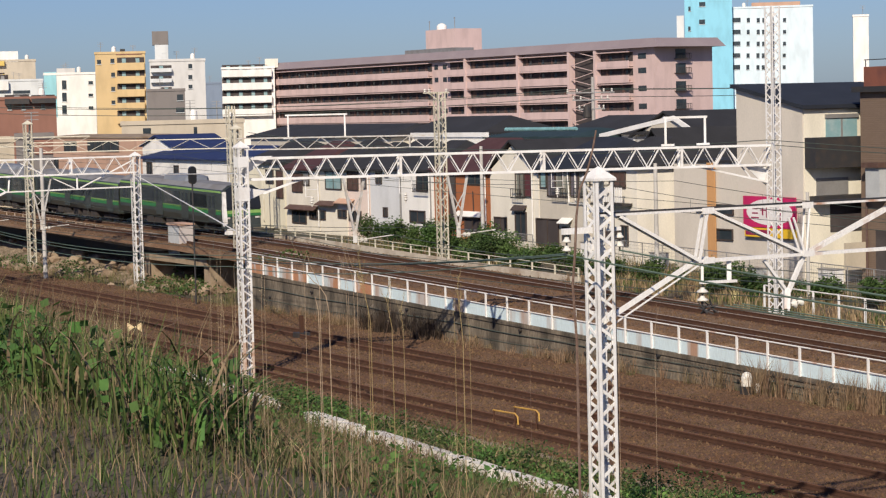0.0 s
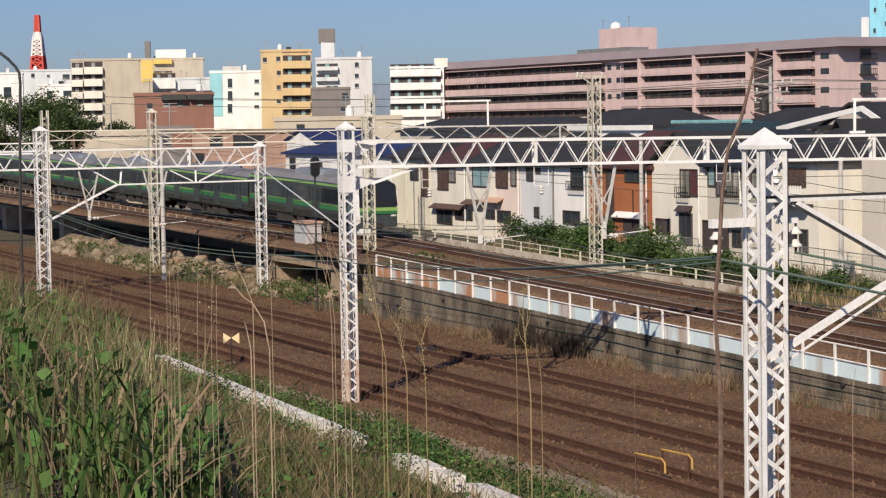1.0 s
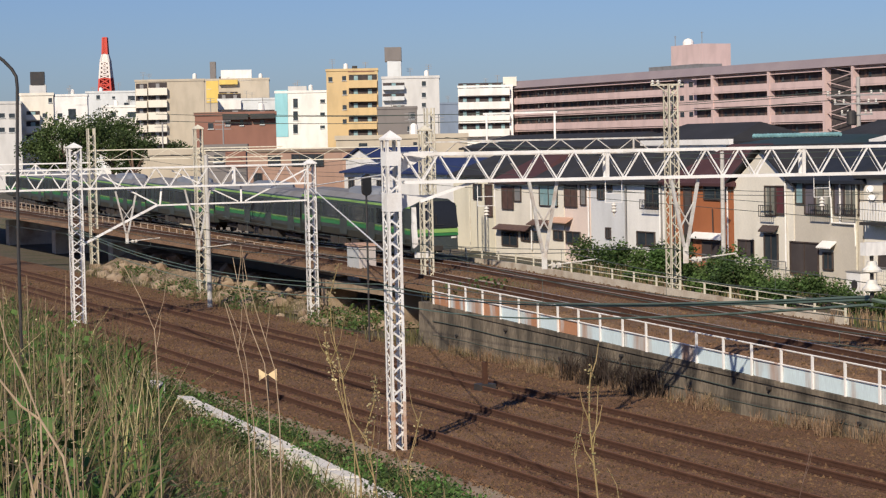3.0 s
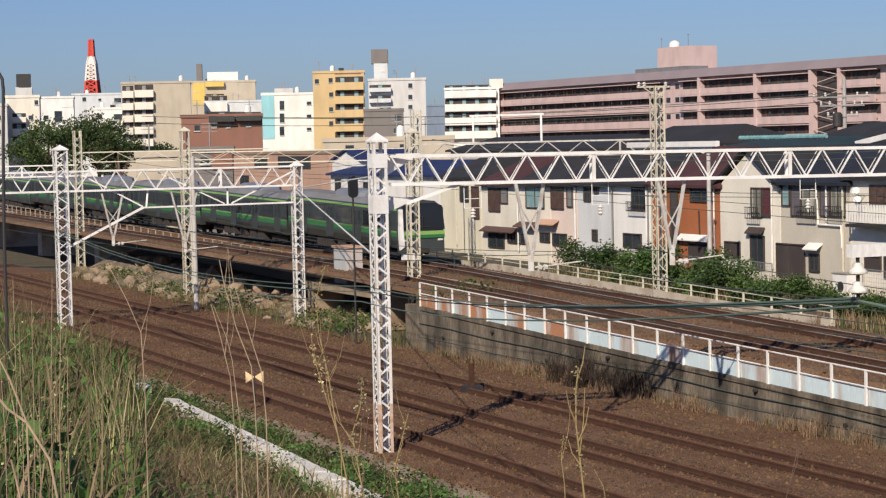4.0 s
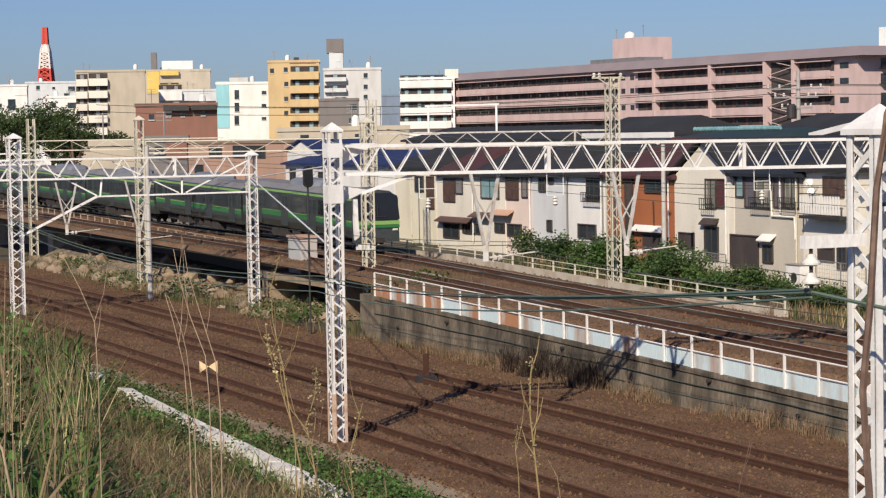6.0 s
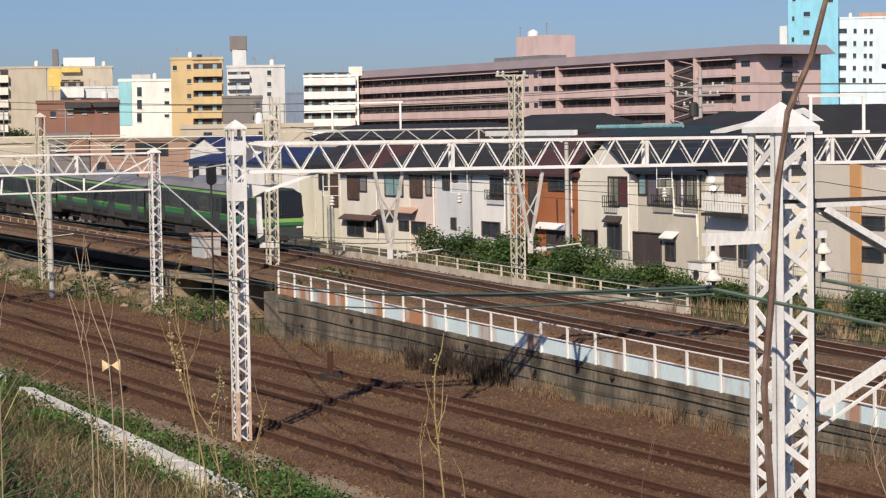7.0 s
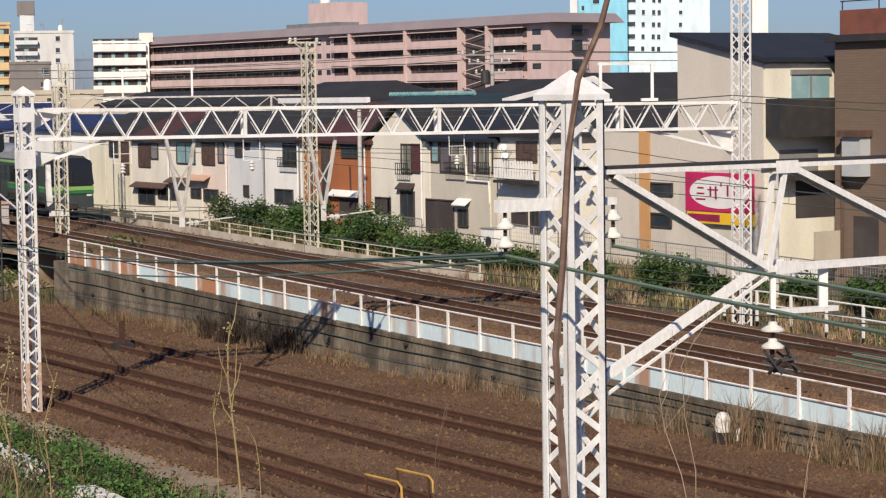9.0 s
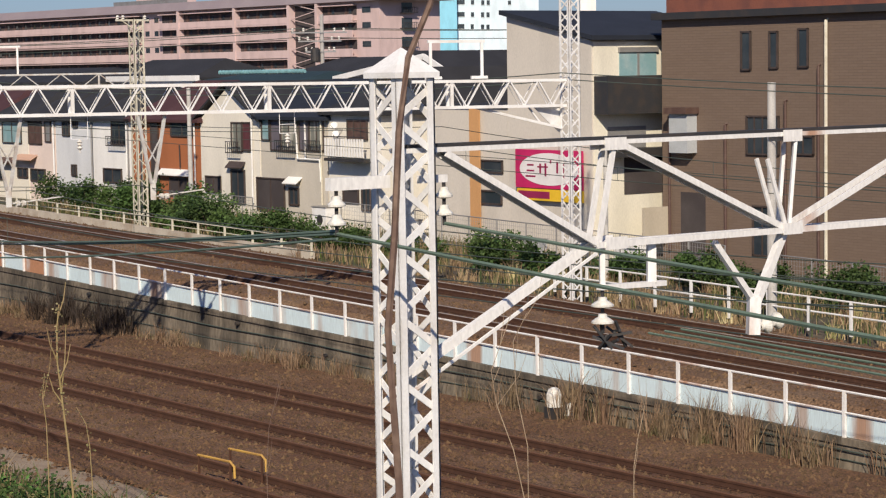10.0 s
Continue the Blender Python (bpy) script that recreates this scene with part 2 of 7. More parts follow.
TRACKS += [(track(n, lambda s: rail_z(s) + 0.14, -330, 20, "brown rails on the raised upper line", "bright_head"), n, lambda s: rail_z(s) + 0.11) for n in UPPER]


# loose stones on the ballast
def loose_stones(seed, count, n0, n1, top, label, big=0.11):
    rng = random.Random(seed)
    verts, faces = [], []
    for _ in range(count):
        s, n = -12 - 160 * rng.random() ** 1.25, rng.uniform(n0, n1)
        r = rng.uniform(0.03, big) * rng.uniform(0.5, 1)
        a = rng.uniform(0, 6.28)
        c = W(s, n, top(s))
        k = len(verts)
        for i in range(4):
            q = r * rng.uniform(0.6, 1.2)
            verts.append(tuple(c + Vector((q * math.cos(a + 1.57 * i), q * math.sin(a + 1.57 * i), -0.01))))
        verts.append(tuple(c + Vector((rng.uniform(-0.3, 0.3) * r, rng.uniform(-0.3, 0.3) * r, r * rng.uniform(0.5, 1.0)))))
        faces += [(k, k + 1, k + 4), (k + 1, k + 2, k + 4), (k + 2, k + 3, k + 4), (k + 3, k, k + 4)]
    me = bpy.data.meshes.new("gravel")
    me.from_pydata(verts, [], faces)
    me.materials.append(M["stones"])
    tagged(new("gravel", me), label, "gravel", kind="stuff")


loose_stones(61, 56000, 23.9, 37.9, lambda s: 0.13, "loose brown stones on the lower ballast")
loose_stones(62, 22000, 40.5, 48.8, lambda s: rail_z(s) + 0.11, "loose brown stones on the upper ballast")
loose_stones(63, 4200, 22.4, 24.4, lambda s: 0.07, "pale stones scattered along the concrete edging", 0.14)


# ---- retaining wall, railing and bridge ----
def wall_top(s):
    return -0.1 - 0.0235 * s


bm = bmesh.new()
rings = []
for s in frange(-95, 20, 40):
    z = wall_top(s)
    rings.append([bm.verts.new(W(s, n, h)) for n, h in ((38.85, -0.3), (39.0, z - 0.18), (38.93, z - 0.18), (38.93, z), (39.35, z), (39.35, -0.3))])
for q, u in zip(rings, rings[1:]):
    for i in range(6):
        bm.faces.new((q[i], q[(i + 1) % 6], u[(i + 1) % 6], u[i]))
bm.faces.new(rings[0][::-1])
bm.faces.new(rings[-1])
wall = solo("retaining_wall", bm, M["wall"], "grey stained concrete retaining wall under the upper tracks", "wall", kind="structure")


RUSTED = material("rusted_panel", (0.5, 0.55, 0.56), 0.7, spots=(0.42, 0.19, 0.09), scale=1.1, amount=0.95, lo=0.38, hi=0.5, stretch=(1, 1, 0.3))


def railing(name, s0, s1, n, base, label, panel=True, pitch=2.0, height=1.15, mat=None, r=0.03):
    t = thing(name, label, "railing")
    mat = mat or M["rustwhite"]
    k = max(1, round((s1 - s0) / pitch))
    stations = frange(s0, s1, k)
    bm = bmesh.new()
    bar(bm, (-0.03, 0, -0.1), (-0.03, 0, height), 0.06)
    bar(bm, (0.02, 0, -0.1), (0.02, 0, height), 0.03, 0.07)
    post = mesh_of("post", bm, mat)
    for s in stations:
        ob = new("post", post)
        ob.matrix_world = at_sn(s, n, base(s))
        ob.parent = t
    for h in (height, height * 0.54):
        bm = bmesh.new()
        tube(bm, [W(a, n, base(a) + h) for a in stations], r, 5)
        part("rail", bm, mat, t)
    if panel:
        for a, b in zip(stations, stations[1:]):
            e, o = 0.02, 0.015 * math.sin(a * 7)
            bm = bmesh.new()
            bar(bm, W(a + e, n + 0.06 + o, base(a) + 0.29), W(b - e, n + 0.06 - o, base(b) + 0.29), 0.03, 0.56)
            part("panel", bm, RUSTED if (a < -80 and math.sin(a * 5) > -0.3) or math.sin(a * 3.1) > 0.93 else M["panel"], t)
    return t


railing("trackside_railing", -95, 20, 38.98, wall_top, "white rusting steel railing with pale blue panels on the wall")


def deck_z(s):
    return 2.3 - 0.016 * (s + 132)


PALE = material("pale_stained_concrete", (0.5, 0.44, 0.36), 0.9, spots=(0.28, 0.2, 0.14), scale=0.7, amount=0.8, grain=0.2)


RUSTRAIL = material("rusted_pale_rail", (0.5, 0.43, 0.35), 0.75, spots=(0.3, 0.17, 0.1), scale=1.2, amount=0.9, lo=0.4, hi=0.6)


RUBBLE = material("rubble_earth", (0.26, 0.2, 0.14), 0.95, spots=(0.12, 0.09, 0.06), scale=0.9, amount=0.9, grain=0.5, bump=0.9, bump_scale=6, fine=6)


def bridge():
    t = thing("railway_bridge", "old girder bridge with dark girders and a pale concrete edge", "bridge", kind="structure")
    bm = bmesh.new()
    for a, b in zip(frange(-230, -95, 27), frange(-230, -95, 27)[1:]):
        bar(bm, W(a, 44.6, deck_z(a) - 0.1), W(b, 44.6, deck_z(b) - 0.1), 1.2, 0.42)
    part("edge_slab", bm, PALE, t, "pale stained concrete edge slab")
    bm = bmesh.new()
    for n in (44.7, 47, 50):
        for a, b in zip(frange(-230, -95, 9), frange(-230, -95, 9)[1:]):
            bar(bm, W(a, n, deck_z(a) - 0.65), W(b, n, deck_z(b) - 0.65), 0.3, 0.75)
    part("girder", bm, M["dark"], t)
    for s in (-228, -205, -182, -160, -139, -118):
        bm = bmesh.new()
        box(bm, (-0.9, -0.2, -0.2), (0.9, 7, deck_z(s) - 1.25))
        ob = part("pier", bm, PALE, t)
        ob.matrix_world = at_sn(s, 44.5, 0)
    bm = bmesh.new()
    box(bm, (-1.0, 0, -0.2), (1.0, 9, wall_top(-97) - 0.05))
    part("abutment", bm, M["wall"], t).matrix_world = at_sn(-96, 39.0, 0)
    return t


bridge()
railing("bridge_railing", -230, -98, 44.1, lambda s: deck_z(s) + 0.1, "thin rusting railing along the bridge edge", panel=False, pitch=2.2, height=0.85, r=0.022, mat=RUSTRAIL)
railing("far_railing", -150, -76, 50.0, lambda s: rail_z(s) + 0.1, "low pale railing on the far side of the upper tracks", panel=False, pitch=2.4, height=0.62, r=0.02, mat=M["cream"])
bm = bmesh.new()
for a, b in zip(frange(-150, -76, 37), frange(-150, -76, 37)[1:]):
    bar(bm, W(a + 0.015, 50.05, rail_z(a) + 0.02), W(b - 0.015, 50.05, rail_z(b) + 0.02), 0.24, 0.34)
solo("verge_kerb", bm, PALE, "pale concrete kerb under the far railing", "kerb", kind="structure")
railing("far_railing", -60, -20, 50.2, lambda s: rail_z(s) + 0.1, "double white railing beside the upper tracks", panel=False, pitch=1.8, height=1.0, mat=M["white"])


# ---- lattice masts and portal beams ----
def ribbon(bm, pts, w):
    """A flat steel strip folded in a zigzag in the plane y = const."""
    rows = []
    for x, y, z in pts:
        rows.append([bm.verts.new((x, y + o, z + u)) for o in (-0.008, 0.008) for u in (-w * 0.62, w * 0.62)])
    for q, u in zip(rows, rows[1:]):
        for a, b in ((0, 1), (1, 3), (3, 2), (2, 0)):
            bm.faces.new((q[a], q[b], u[b], u[a]))


def lattice_mast(s, n, z, height, w, label, pitch=0.62, cap=True, mat=None, leg=0.095, foot=0.0, lace=0.055):
    t = thing("lattice_mast", label, "railway mast", "overhead line masts", at=at_sn(s, n, z))
    mat = mat or M["white"]
    h = w / 2
    bm = bmesh.new()
    for a, b in ((0, height),):
        if b > a:
            bar(bm, (0.0, -leg / 2 + 0.01, a), (0.0, -leg / 2 + 0.01, b), 0.02, leg)
            bar(bm, (leg / 2 - 0.01, 0, a), (leg / 2 - 0.01, 0, b), leg, 0.02)
    legm = mesh_of("leg", bm, mat)
    for k, (x, y) in enumerate(((-h, h), (h, h), (h, -h), (-h, -h))):
        ob = new("leg", legm)
        ob.parent = t
        ob.matrix_basis = pose(x, y, 0, 0, 0, -90 * k)
    for k in range(4):
        bm = bmesh.new()
        zig = [((-h if i % 2 else h), -h + 0.03, 0.05 + pitch * i) for i in range(int((height - 0.1) / pitch) + 1)]
        ribbon(bm, zig, lace)
        ob = part("lacing", bm, mat, t)
        ob.matrix_basis = pose(0, 0, 0, 0, 0, 90 * k)
    if cap:
        bm = bmesh.new()
        c = h + 0.05
        box(bm, (-c, -c, height - 0.02), (c, c, height + 0.04))
        apex = bm.verts.new((0, 0, height + 0.3))
        q = [bm.verts.new((x, y, height + 0.04)) for x, y in ((-c, -c), (c, -c), (c, c), (-c, c))]
        for i in range(4):
            bm.faces.new((q[i], q[(i + 1) % 4], apex))
        part("cap", bm, mat, t, "shallow pyramid cap")
    if foot:
        for k, (x, y) in enumerate(((-h, h), (h, h), (h, -h), (-h, -h))):
            bm = bmesh.new()
            bar(bm, (-0.012, -leg / 2, 0.0), (-0.012, -leg / 2, foot), 0.008, leg + 0.01)
            bar(bm, (leg / 2, 0.012, 0.0), (leg / 2, 0.012, foot), leg + 0.01, 0.008)
            ob = part("foot_plate", bm, M["foot"], t, "rust-stained foot of the leg")
            ob.matrix_basis = pose(x, y, 0, 0, 0, -90 * k)
    bm = bmesh.new()
    box(bm, (-h - 0.08, -h - 0.08, -0.35), (h + 0.08, h + 0.08, 0.06))
    part("footing", bm, M["path"], t)
    return t


def gusset(t, z, w, h, mat):
    bm = bmesh.new()
    box(bm, (-w / 2 - 0.005, -w / 2 - 0.015, z), (w / 2 + 0.02, -w / 2 - 0.002, z + h))
    box(bm, (w / 2 + 0.002, -w / 2 - 0.02, z), (w / 2 + 0.015, w / 2 + 0.02, z + h))
    box(bm, (-w / 2 - 0.005, w / 2 + 0.002, z), (w / 2 + 0.005, w / 2 + 0.015, z + h))
    part("gusset", bm, mat, t, "solid plate where the beam joins")


def portal_beam(p, q, ztop, depth, width, pitch, label, mat=None, chord=0.1, web=0.075, drop=0.0, rear=True):
    """A lattice beam from plan point p to q, with two side webs and four chords."""
    a, b = W(*p, ztop), W(*q, ztop + drop)
    length = (b - a).length
    x = (b - a).normalized()
    y = Vector((0, 0, 1)).cross(x).normalized()
    z = x.cross(y)
    m = Matrix((x, y, z)).transposed().to_4x4()
    t = thing("portal_beam", label, "portal beam", "overhead line beams", at=Matrix.Translation(a) @ m)
    mat = mat or M["white"]
    k = max(2, round(length / pitch))
    for yy in (-width / 2, width / 2) if rear else (0,):
        bracing = web if yy <= 0 else web * 0.4
        for zz in (0, -depth):
            bm = bmesh.new()
            bar(bm, (0, yy, zz), (length, yy, zz), chord, chord)
            part("chord", bm, mat, t)
        bm = bmesh.new()
        for i in range(k):
            x0, x1, xm = length * i / k, length * (i + 1) / k, length * (i + 0.5) / k
            bar(bm, (x0, yy, 0), (xm, yy, -depth), bracing, bracing * 0.6)
            bar(bm, (xm, yy, -depth), (x1, yy, 0), bracing, bracing * 0.6)
            if i % 6 == 5:
                bar(bm, (x1, yy, 0), (x1, yy, -depth), web * 1.5, web)
        part("web", bm, mat, t)
    if not rear:
        return t
    bm = bmesh.new()
    for i in range(k):
        x0, x1 = length * i / k, length * (i + 1) / k
        for zz in (0, -depth):
            bar(bm, (x0, -width / 2, zz), (x1, width / 2, zz), web * 0.7)
            bar(bm, (x0, -width / 2, zz), (x0, width / 2, zz), web * 0.7)
    part("cross_lacing", bm, mat, t)
    return t


GREYW = material("weathered_white_steel", (0.55, 0.54, 0.51), 0.6, spots=(0.38, 0.3, 0.24), scale=2.5, amount=0.7)
# middle portal
mast = lattice_mast(-63.3, 24.6, 0.0, 10.1, 0.47, "white lattice mast with rust-stained foot beside the lower tracks", pitch=0.36, foot=1.7, lace=0.06)
gusset(mast, 9.26, 0.47, 0.46, M["white"])
gusset(mast, 7.8, 0.47, 0.6, M["white"])
lattice_mast(-57.6, 49.0, rail_z(-57) - 0.2, 14.5, 0.5, "tall white lattice mast beyond the upper tracks", pitch=0.42, cap=False)
portal_beam((-63.2, 25.0), (-57.7, 48.8), 9.62, 0.9, 0.36, 1.12, "long white lattice beam spanning all the tracks", drop=-0.12)
# second line of masts behind
lattice_mast(-105.3, 42.9, 0.0, 10.6, 0.55, "cream lattice mast standing before the bridge end", pitch=0.5, mat=M["cream"])
lattice_mast(-92.6, 50.9, rail_z(-92) - 0.1, 10.3, 0.55, "tall cream lattice mast with a crossarm beyond the upper tracks", pitch=0.5, mat=M["cream"], cap=False)
portal_beam((-105.3, 42.9), (-92.6, 50.9), 9.98, 0.72, 0.4, 2.1, "grey truss beam behind the long one", mat=GREYW, chord=0.08, web=0.06, rear=False)
# far portal
lattice_mast(-117.6, 26.7, 0.0, 10.1, 0.7, "white lattice mast at the edge of the reed bank", pitch=0.5)
lattice_mast(-115.8, 40.0, 0.0, 8.9, 0.55, "white lattice mast in the scrub beside the bridge", pitch=0.5)
portal_beam((-117.6, 26.8), (-115.8, 40.0), 8.88, 1.1, 0.5, 1.45, "white lattice beam of the far portal")

# near portal
NEAR = (-17.99, 13.0)
near = lattice_mast(*NEAR, 1.6, 8.32, 0.47, "near white lattice mast with pyramid cap and peeling paint", pitch=0.34, leg=0.09, lace=0.07)


# ---- train ----
M.update(
    steel=material("stainless_body", (0.15, 0.175, 0.16), 0.35, 0.8, spots=(0.11, 0.13, 0.12), scale=0.6, grain=0.05),
    green=material("green_band", (0.03, 0.17, 0.055), 0.45),
    lime=material("light_green_band", (0.24, 0.42, 0.12), 0.45),
    trainroof=material("train_roof", (0.2, 0.2, 0.21), 0.7, spots=(0.13, 0.12, 0.11), scale=0.8),
    under=material("underframe", (0.035, 0.03, 0.027), 0.85, spots=(0.07, 0.05, 0.04), scale=2),
    face=material("black_cab_face", (0.02, 0.021, 0.024), 0.15),
    lightgrey=material("grey_unit", (0.45, 0.47, 0.48), 0.5, spots=(0.36, 0.37, 0.38)),
    cooler=material("slate_grey_unit", (0.17, 0.19, 0.23), 0.6, spots=(0.24, 0.25, 0.27), scale=0.5),
)
TRAIN_N = 46.6


def train_car(front_s, cab):
    """One car; x runs along the track towards the viewer, its front end at x = 0."""
    L, half, floor, top = 19.6, 1.45, 0.95, 3.2
    slope = math.atan(0.0235)
    t = thing("train_car", "stainless commuter train car with green bands on the upper track", "train car", "train cars",
              at=at_sn(front_s, TRAIN_N, rail_z(front_s) + 0.3) @ pose(0, 0, 0, 0, math.degrees(slope), 0))
    x1, x0 = (-0.35 if cab else 0.0), -L
    bm = bmesh.new()
    prof = [(-half + 0.08, floor - 0.1), (-half, floor + 0.3), (-half, top - 0.25), (-half + 0.12, top), (-0.9, top + 0.3), (0, top + 0.38),
            (0.9, top + 0.3), (half - 0.12, top), (half, top - 0.25), (half, floor + 0.3), (half - 0.08, floor - 0.1)]
    rings = [[bm.verts.new((x, y, z)) for y, z in prof] for x in (x0, x1)]
    for k in range(len(prof)):
        bm.faces.new((rings[0][k], rings[0][(k + 1) % len(prof)], rings[1][(k + 1) % len(prof)], rings[1][k]))
    bm.faces.new(rings[0][::-1])
    bm.faces.new(rings[1])
    part("body", bm, M["steel"], t)
    bm = bmesh.new()
    rprof = [(-half + 0.1, top + 0.01), (-0.92, top + 0.32), (0, top + 0.4), (0.92, top + 0.32), (half - 0.1, top + 0.01)]
    rr = [[bm.verts.new((x, y, z)) for y, z in rprof] for x in (x0 + 0.02, x1 - 0.02)]
    for k in range(4):
        bm.faces.new((rr[0][k], rr[0][k + 1], rr[1][k + 1], rr[1][k]))
    part("roof", bm, M["trainroof"], t)
    for y, sgn in ((-half, -1), (half, 1)):
        for z, h, mt, nm in ((floor + 0.55, 0.3, "green", "waist_band"), (floor + 0.78, 0.1, "lime", "waist_band"), (top - 0.2, 0.14, "lime", "roof_band")):
            bm = bmesh.new()
            box(bm, (x0 + 0.05, min(y, y + sgn * 0.012), z), (x1 - 0.02, max(y, y + sgn * 0.012), z + h))
            part(nm, bm, M[mt], t)
    # doors and windows on the side that faces the viewer
    y = -half
    for dx in (-1.9, -6.75, -11.6, -16.5):
        bm = bmesh.new()
        box(bm, (dx - 0.66, y - 0.02, floor), (dx + 0.66, y - 0.004, top - 0.3))
        door = part("door", bm, M["steel"], t)
        for o in (-0.34, 0.34):
            bm = bmesh.new()
            box(bm, (dx + o - 0.2, y - 0.032, floor + 1.0), (dx + o + 0.2, y - 0.022, top - 0.42))
            part("door_pane", bm, M["glass"], door)
    for wx in ((-4.3,) if cab else (-0.4,)) + (-4.3, -9.2, -14.05, -18.5):
        w = 0.5 if wx in (-0.4, -18.5) else 1.45
        bm = bmesh.new()
        box(bm, (wx - w, y - 0.02, floor + 0.98), (wx + w, y - 0.004, top - 0.38))
        win = part("window", bm, M["glass"], t)
    for bx in (-3.0, -16.6):
        bm = bmesh.new()
        for k in (-1.05, 1.05):
            for yy in (-0.56, 0.56):
                tube(bm, [(bx + k, yy - 0.06, 0.43), (bx + k, yy + 0.06, 0.43)], 0.43, 12)
        box(bm, (bx - 1.6, -0.95, 0.35), (bx + 1.6, -0.8, 0.6))
        box(bm, (bx - 1.6, 0.8, 0.35), (bx + 1.6, 0.95, 0.6))
        box(bm, (bx - 0.4, -0.9, 0.3), (bx + 0.4, 0.9, 0.75))
        part("bogie", bm, M["under"], t)
    bm = bmesh.new()
    box(bm, (x0 + 0.1, -1.25, 0.78), (x1 - 0.2, 1.25, floor))
    for k, bx in enumerate((-6.2, -8.0, -10.2, -12.4, -14.0)):
        box(bm, (bx - 0.75, -1.2, 0.25 + 0.05 * (k % 2)), (bx + 0.6, 1.2, 0.8))
    part("underframe", bm, M["under"], t)
    bm = bmesh.new()
    zr = top + 0.3
    pr = [(-0.95, zr - 0.05), (-0.85, zr + 0.3), (-0.5, zr + 0.42), (0.5, zr + 0.42), (0.85, zr + 0.3), (0.95, zr - 0.05)]
    rr = [[bm.verts.new((x, y0 * k, zr + (z - zr) * k)) for y0, z in pr] for x, k in ((-12.4, 0.7), (-12.0, 1.0), (-7.9, 1.0), (-7.5, 0.7))]
    for a, b in zip(rr, rr[1:]):
        for k in range(5):
            bm.faces.new((a[k], a[k + 1], b[k + 1], b[k]))
    bm.faces.new(rr[0])
    bm.faces.new(rr[-1])
    part("air_conditioner", bm, M["cooler"], t, "grey roof air conditioner with sloping sides")
    if cab:
        bm = bmesh.new()
        f = [(-half + 0.02, floor - 0.35), (half - 0.02, floor - 0.35), (half - 0.02, top - 0.1), (0.95, top + 0.28), (-0.95, top + 0.28), (-half + 0.02, top - 0.1)]
        back = [bm.verts.new((-0.36, a, b)) for a, b in f]
        fr = [bm.verts.new((0.0 if b < 1.9 else -0.22, a * 0.96, b)) for a, b in f]
        for k in range(6):
            bm.faces.new((back[k], back[(k + 1) % 6], fr[(k + 1) % 6], fr[k]))
        bm.faces.new(fr)
        front = part("cab_front", bm, M["steel"], t, "rounded steel cab front with pale pillars")
        bm = bmesh.new()
        v = [bm.verts.new(p) for p in ((0.03, -1.2, 1.9), (0.03, 1.39, 1.9), (-0.16, 1.3, top + 0.05), (-0.19, 0.9, top + 0.22), (-0.19, -0.85, top + 0.22), (-0.16, -1.15, top + 0.05))]
        u = [bm.verts.new(p.co + Vector((-0.1, 0, 0))) for p in v]
        bm.faces.new(v)
        for k in range(6):
            bm.faces.new((v[k], v[(k + 1) % 6], u[(k + 1) % 6], u[k]))
        part("windscreen", bm, M["face"], front, "black glass face round the windscreen")
        bm = bmesh.new()
        v = [bm.verts.new(p) for p in ((0.045, -1.4, 0.75), (0.045, -1.12, 0.95), (0.045, -1.2, 1.9), (-0.1, -1.18, top - 0.1), (-0.12, -1.4, top - 0.1), (0.03, -1.42, 1.9))]
        u = [bm.verts.new(p.co + Vector((-0.3, 0, 0))) for p in v]
        bm.faces.new(v)
        for k in range(6):
            bm.faces.new((v[k], v[(k + 1) % 6], u[(k + 1) % 6], u[k]))
        part("side_pillar", bm, M["white"], front, "white pillar beside the windscreen")
        for z, h, mt in ((1.42, 0.16, "green"), (1.6, 0.22, "lime")):
            bm = bmesh.new()
            box(bm, (0.0, -1.3, z), (0.02, 1.38, z + h))
            part("front_band", bm, M[mt], front)
        for yy in (-1.1, 1.1):
            bm = bmesh.new()
            box(bm, (0.0, yy - 0.16, 1.25), (0.03, yy + 0.16, 1.36))
            part("headlight", bm, M["porcelain"], front)
        bm = bmesh.new()
        box(bm, (0.02, -0.02, 2.0), (0.05, 0.02, 2.7))
        box(bm, (0.02, -0.6, 2.05), (0.05, 0.5, 2.08))
        part("wiper", bm, M["dark"], front)
        bm = bmesh.new()
        box(bm, (-0.5, -1.15, 0.15), (-0.02, -0.25, 0.55))
        part("skirt", bm, M["white"], t, "white snow plough skirt")
        bm = bmesh.new()
        box(bm, (-0.3, -0.25, 0.6), (0.45, 0.25, 0.9))
        part("coupler", bm, M["under"], t)
    return t


TRAIN_S = -113.0
for k in range(6):
    train_car(TRAIN_S - 20 * k, k == 0)


# ---- houses and buildings ----
def flat(bm, s0, s1, n, z0, z1, out, thick):
    """A slab on a wall that faces the tracks: from s0 to s1 on the plane n, standing out towards the viewer."""
    a, b = sorted((n - out, n - out + thick))
    lo, hi = min(s0, s1), max(s0, s1)
    v = [bm.verts.new(W(s, y, z)) for z in (z0, z1) for s, y in ((lo, a), (hi, a), (hi, b), (lo, b))]
    for f in ((3, 2, 1, 0), (4, 5, 6, 7), (0, 1, 5, 4), (1, 2, 6, 5), (2, 3, 7, 6), (3, 0, 4, 7)):
        bm.faces.new([v[i] for i in f])


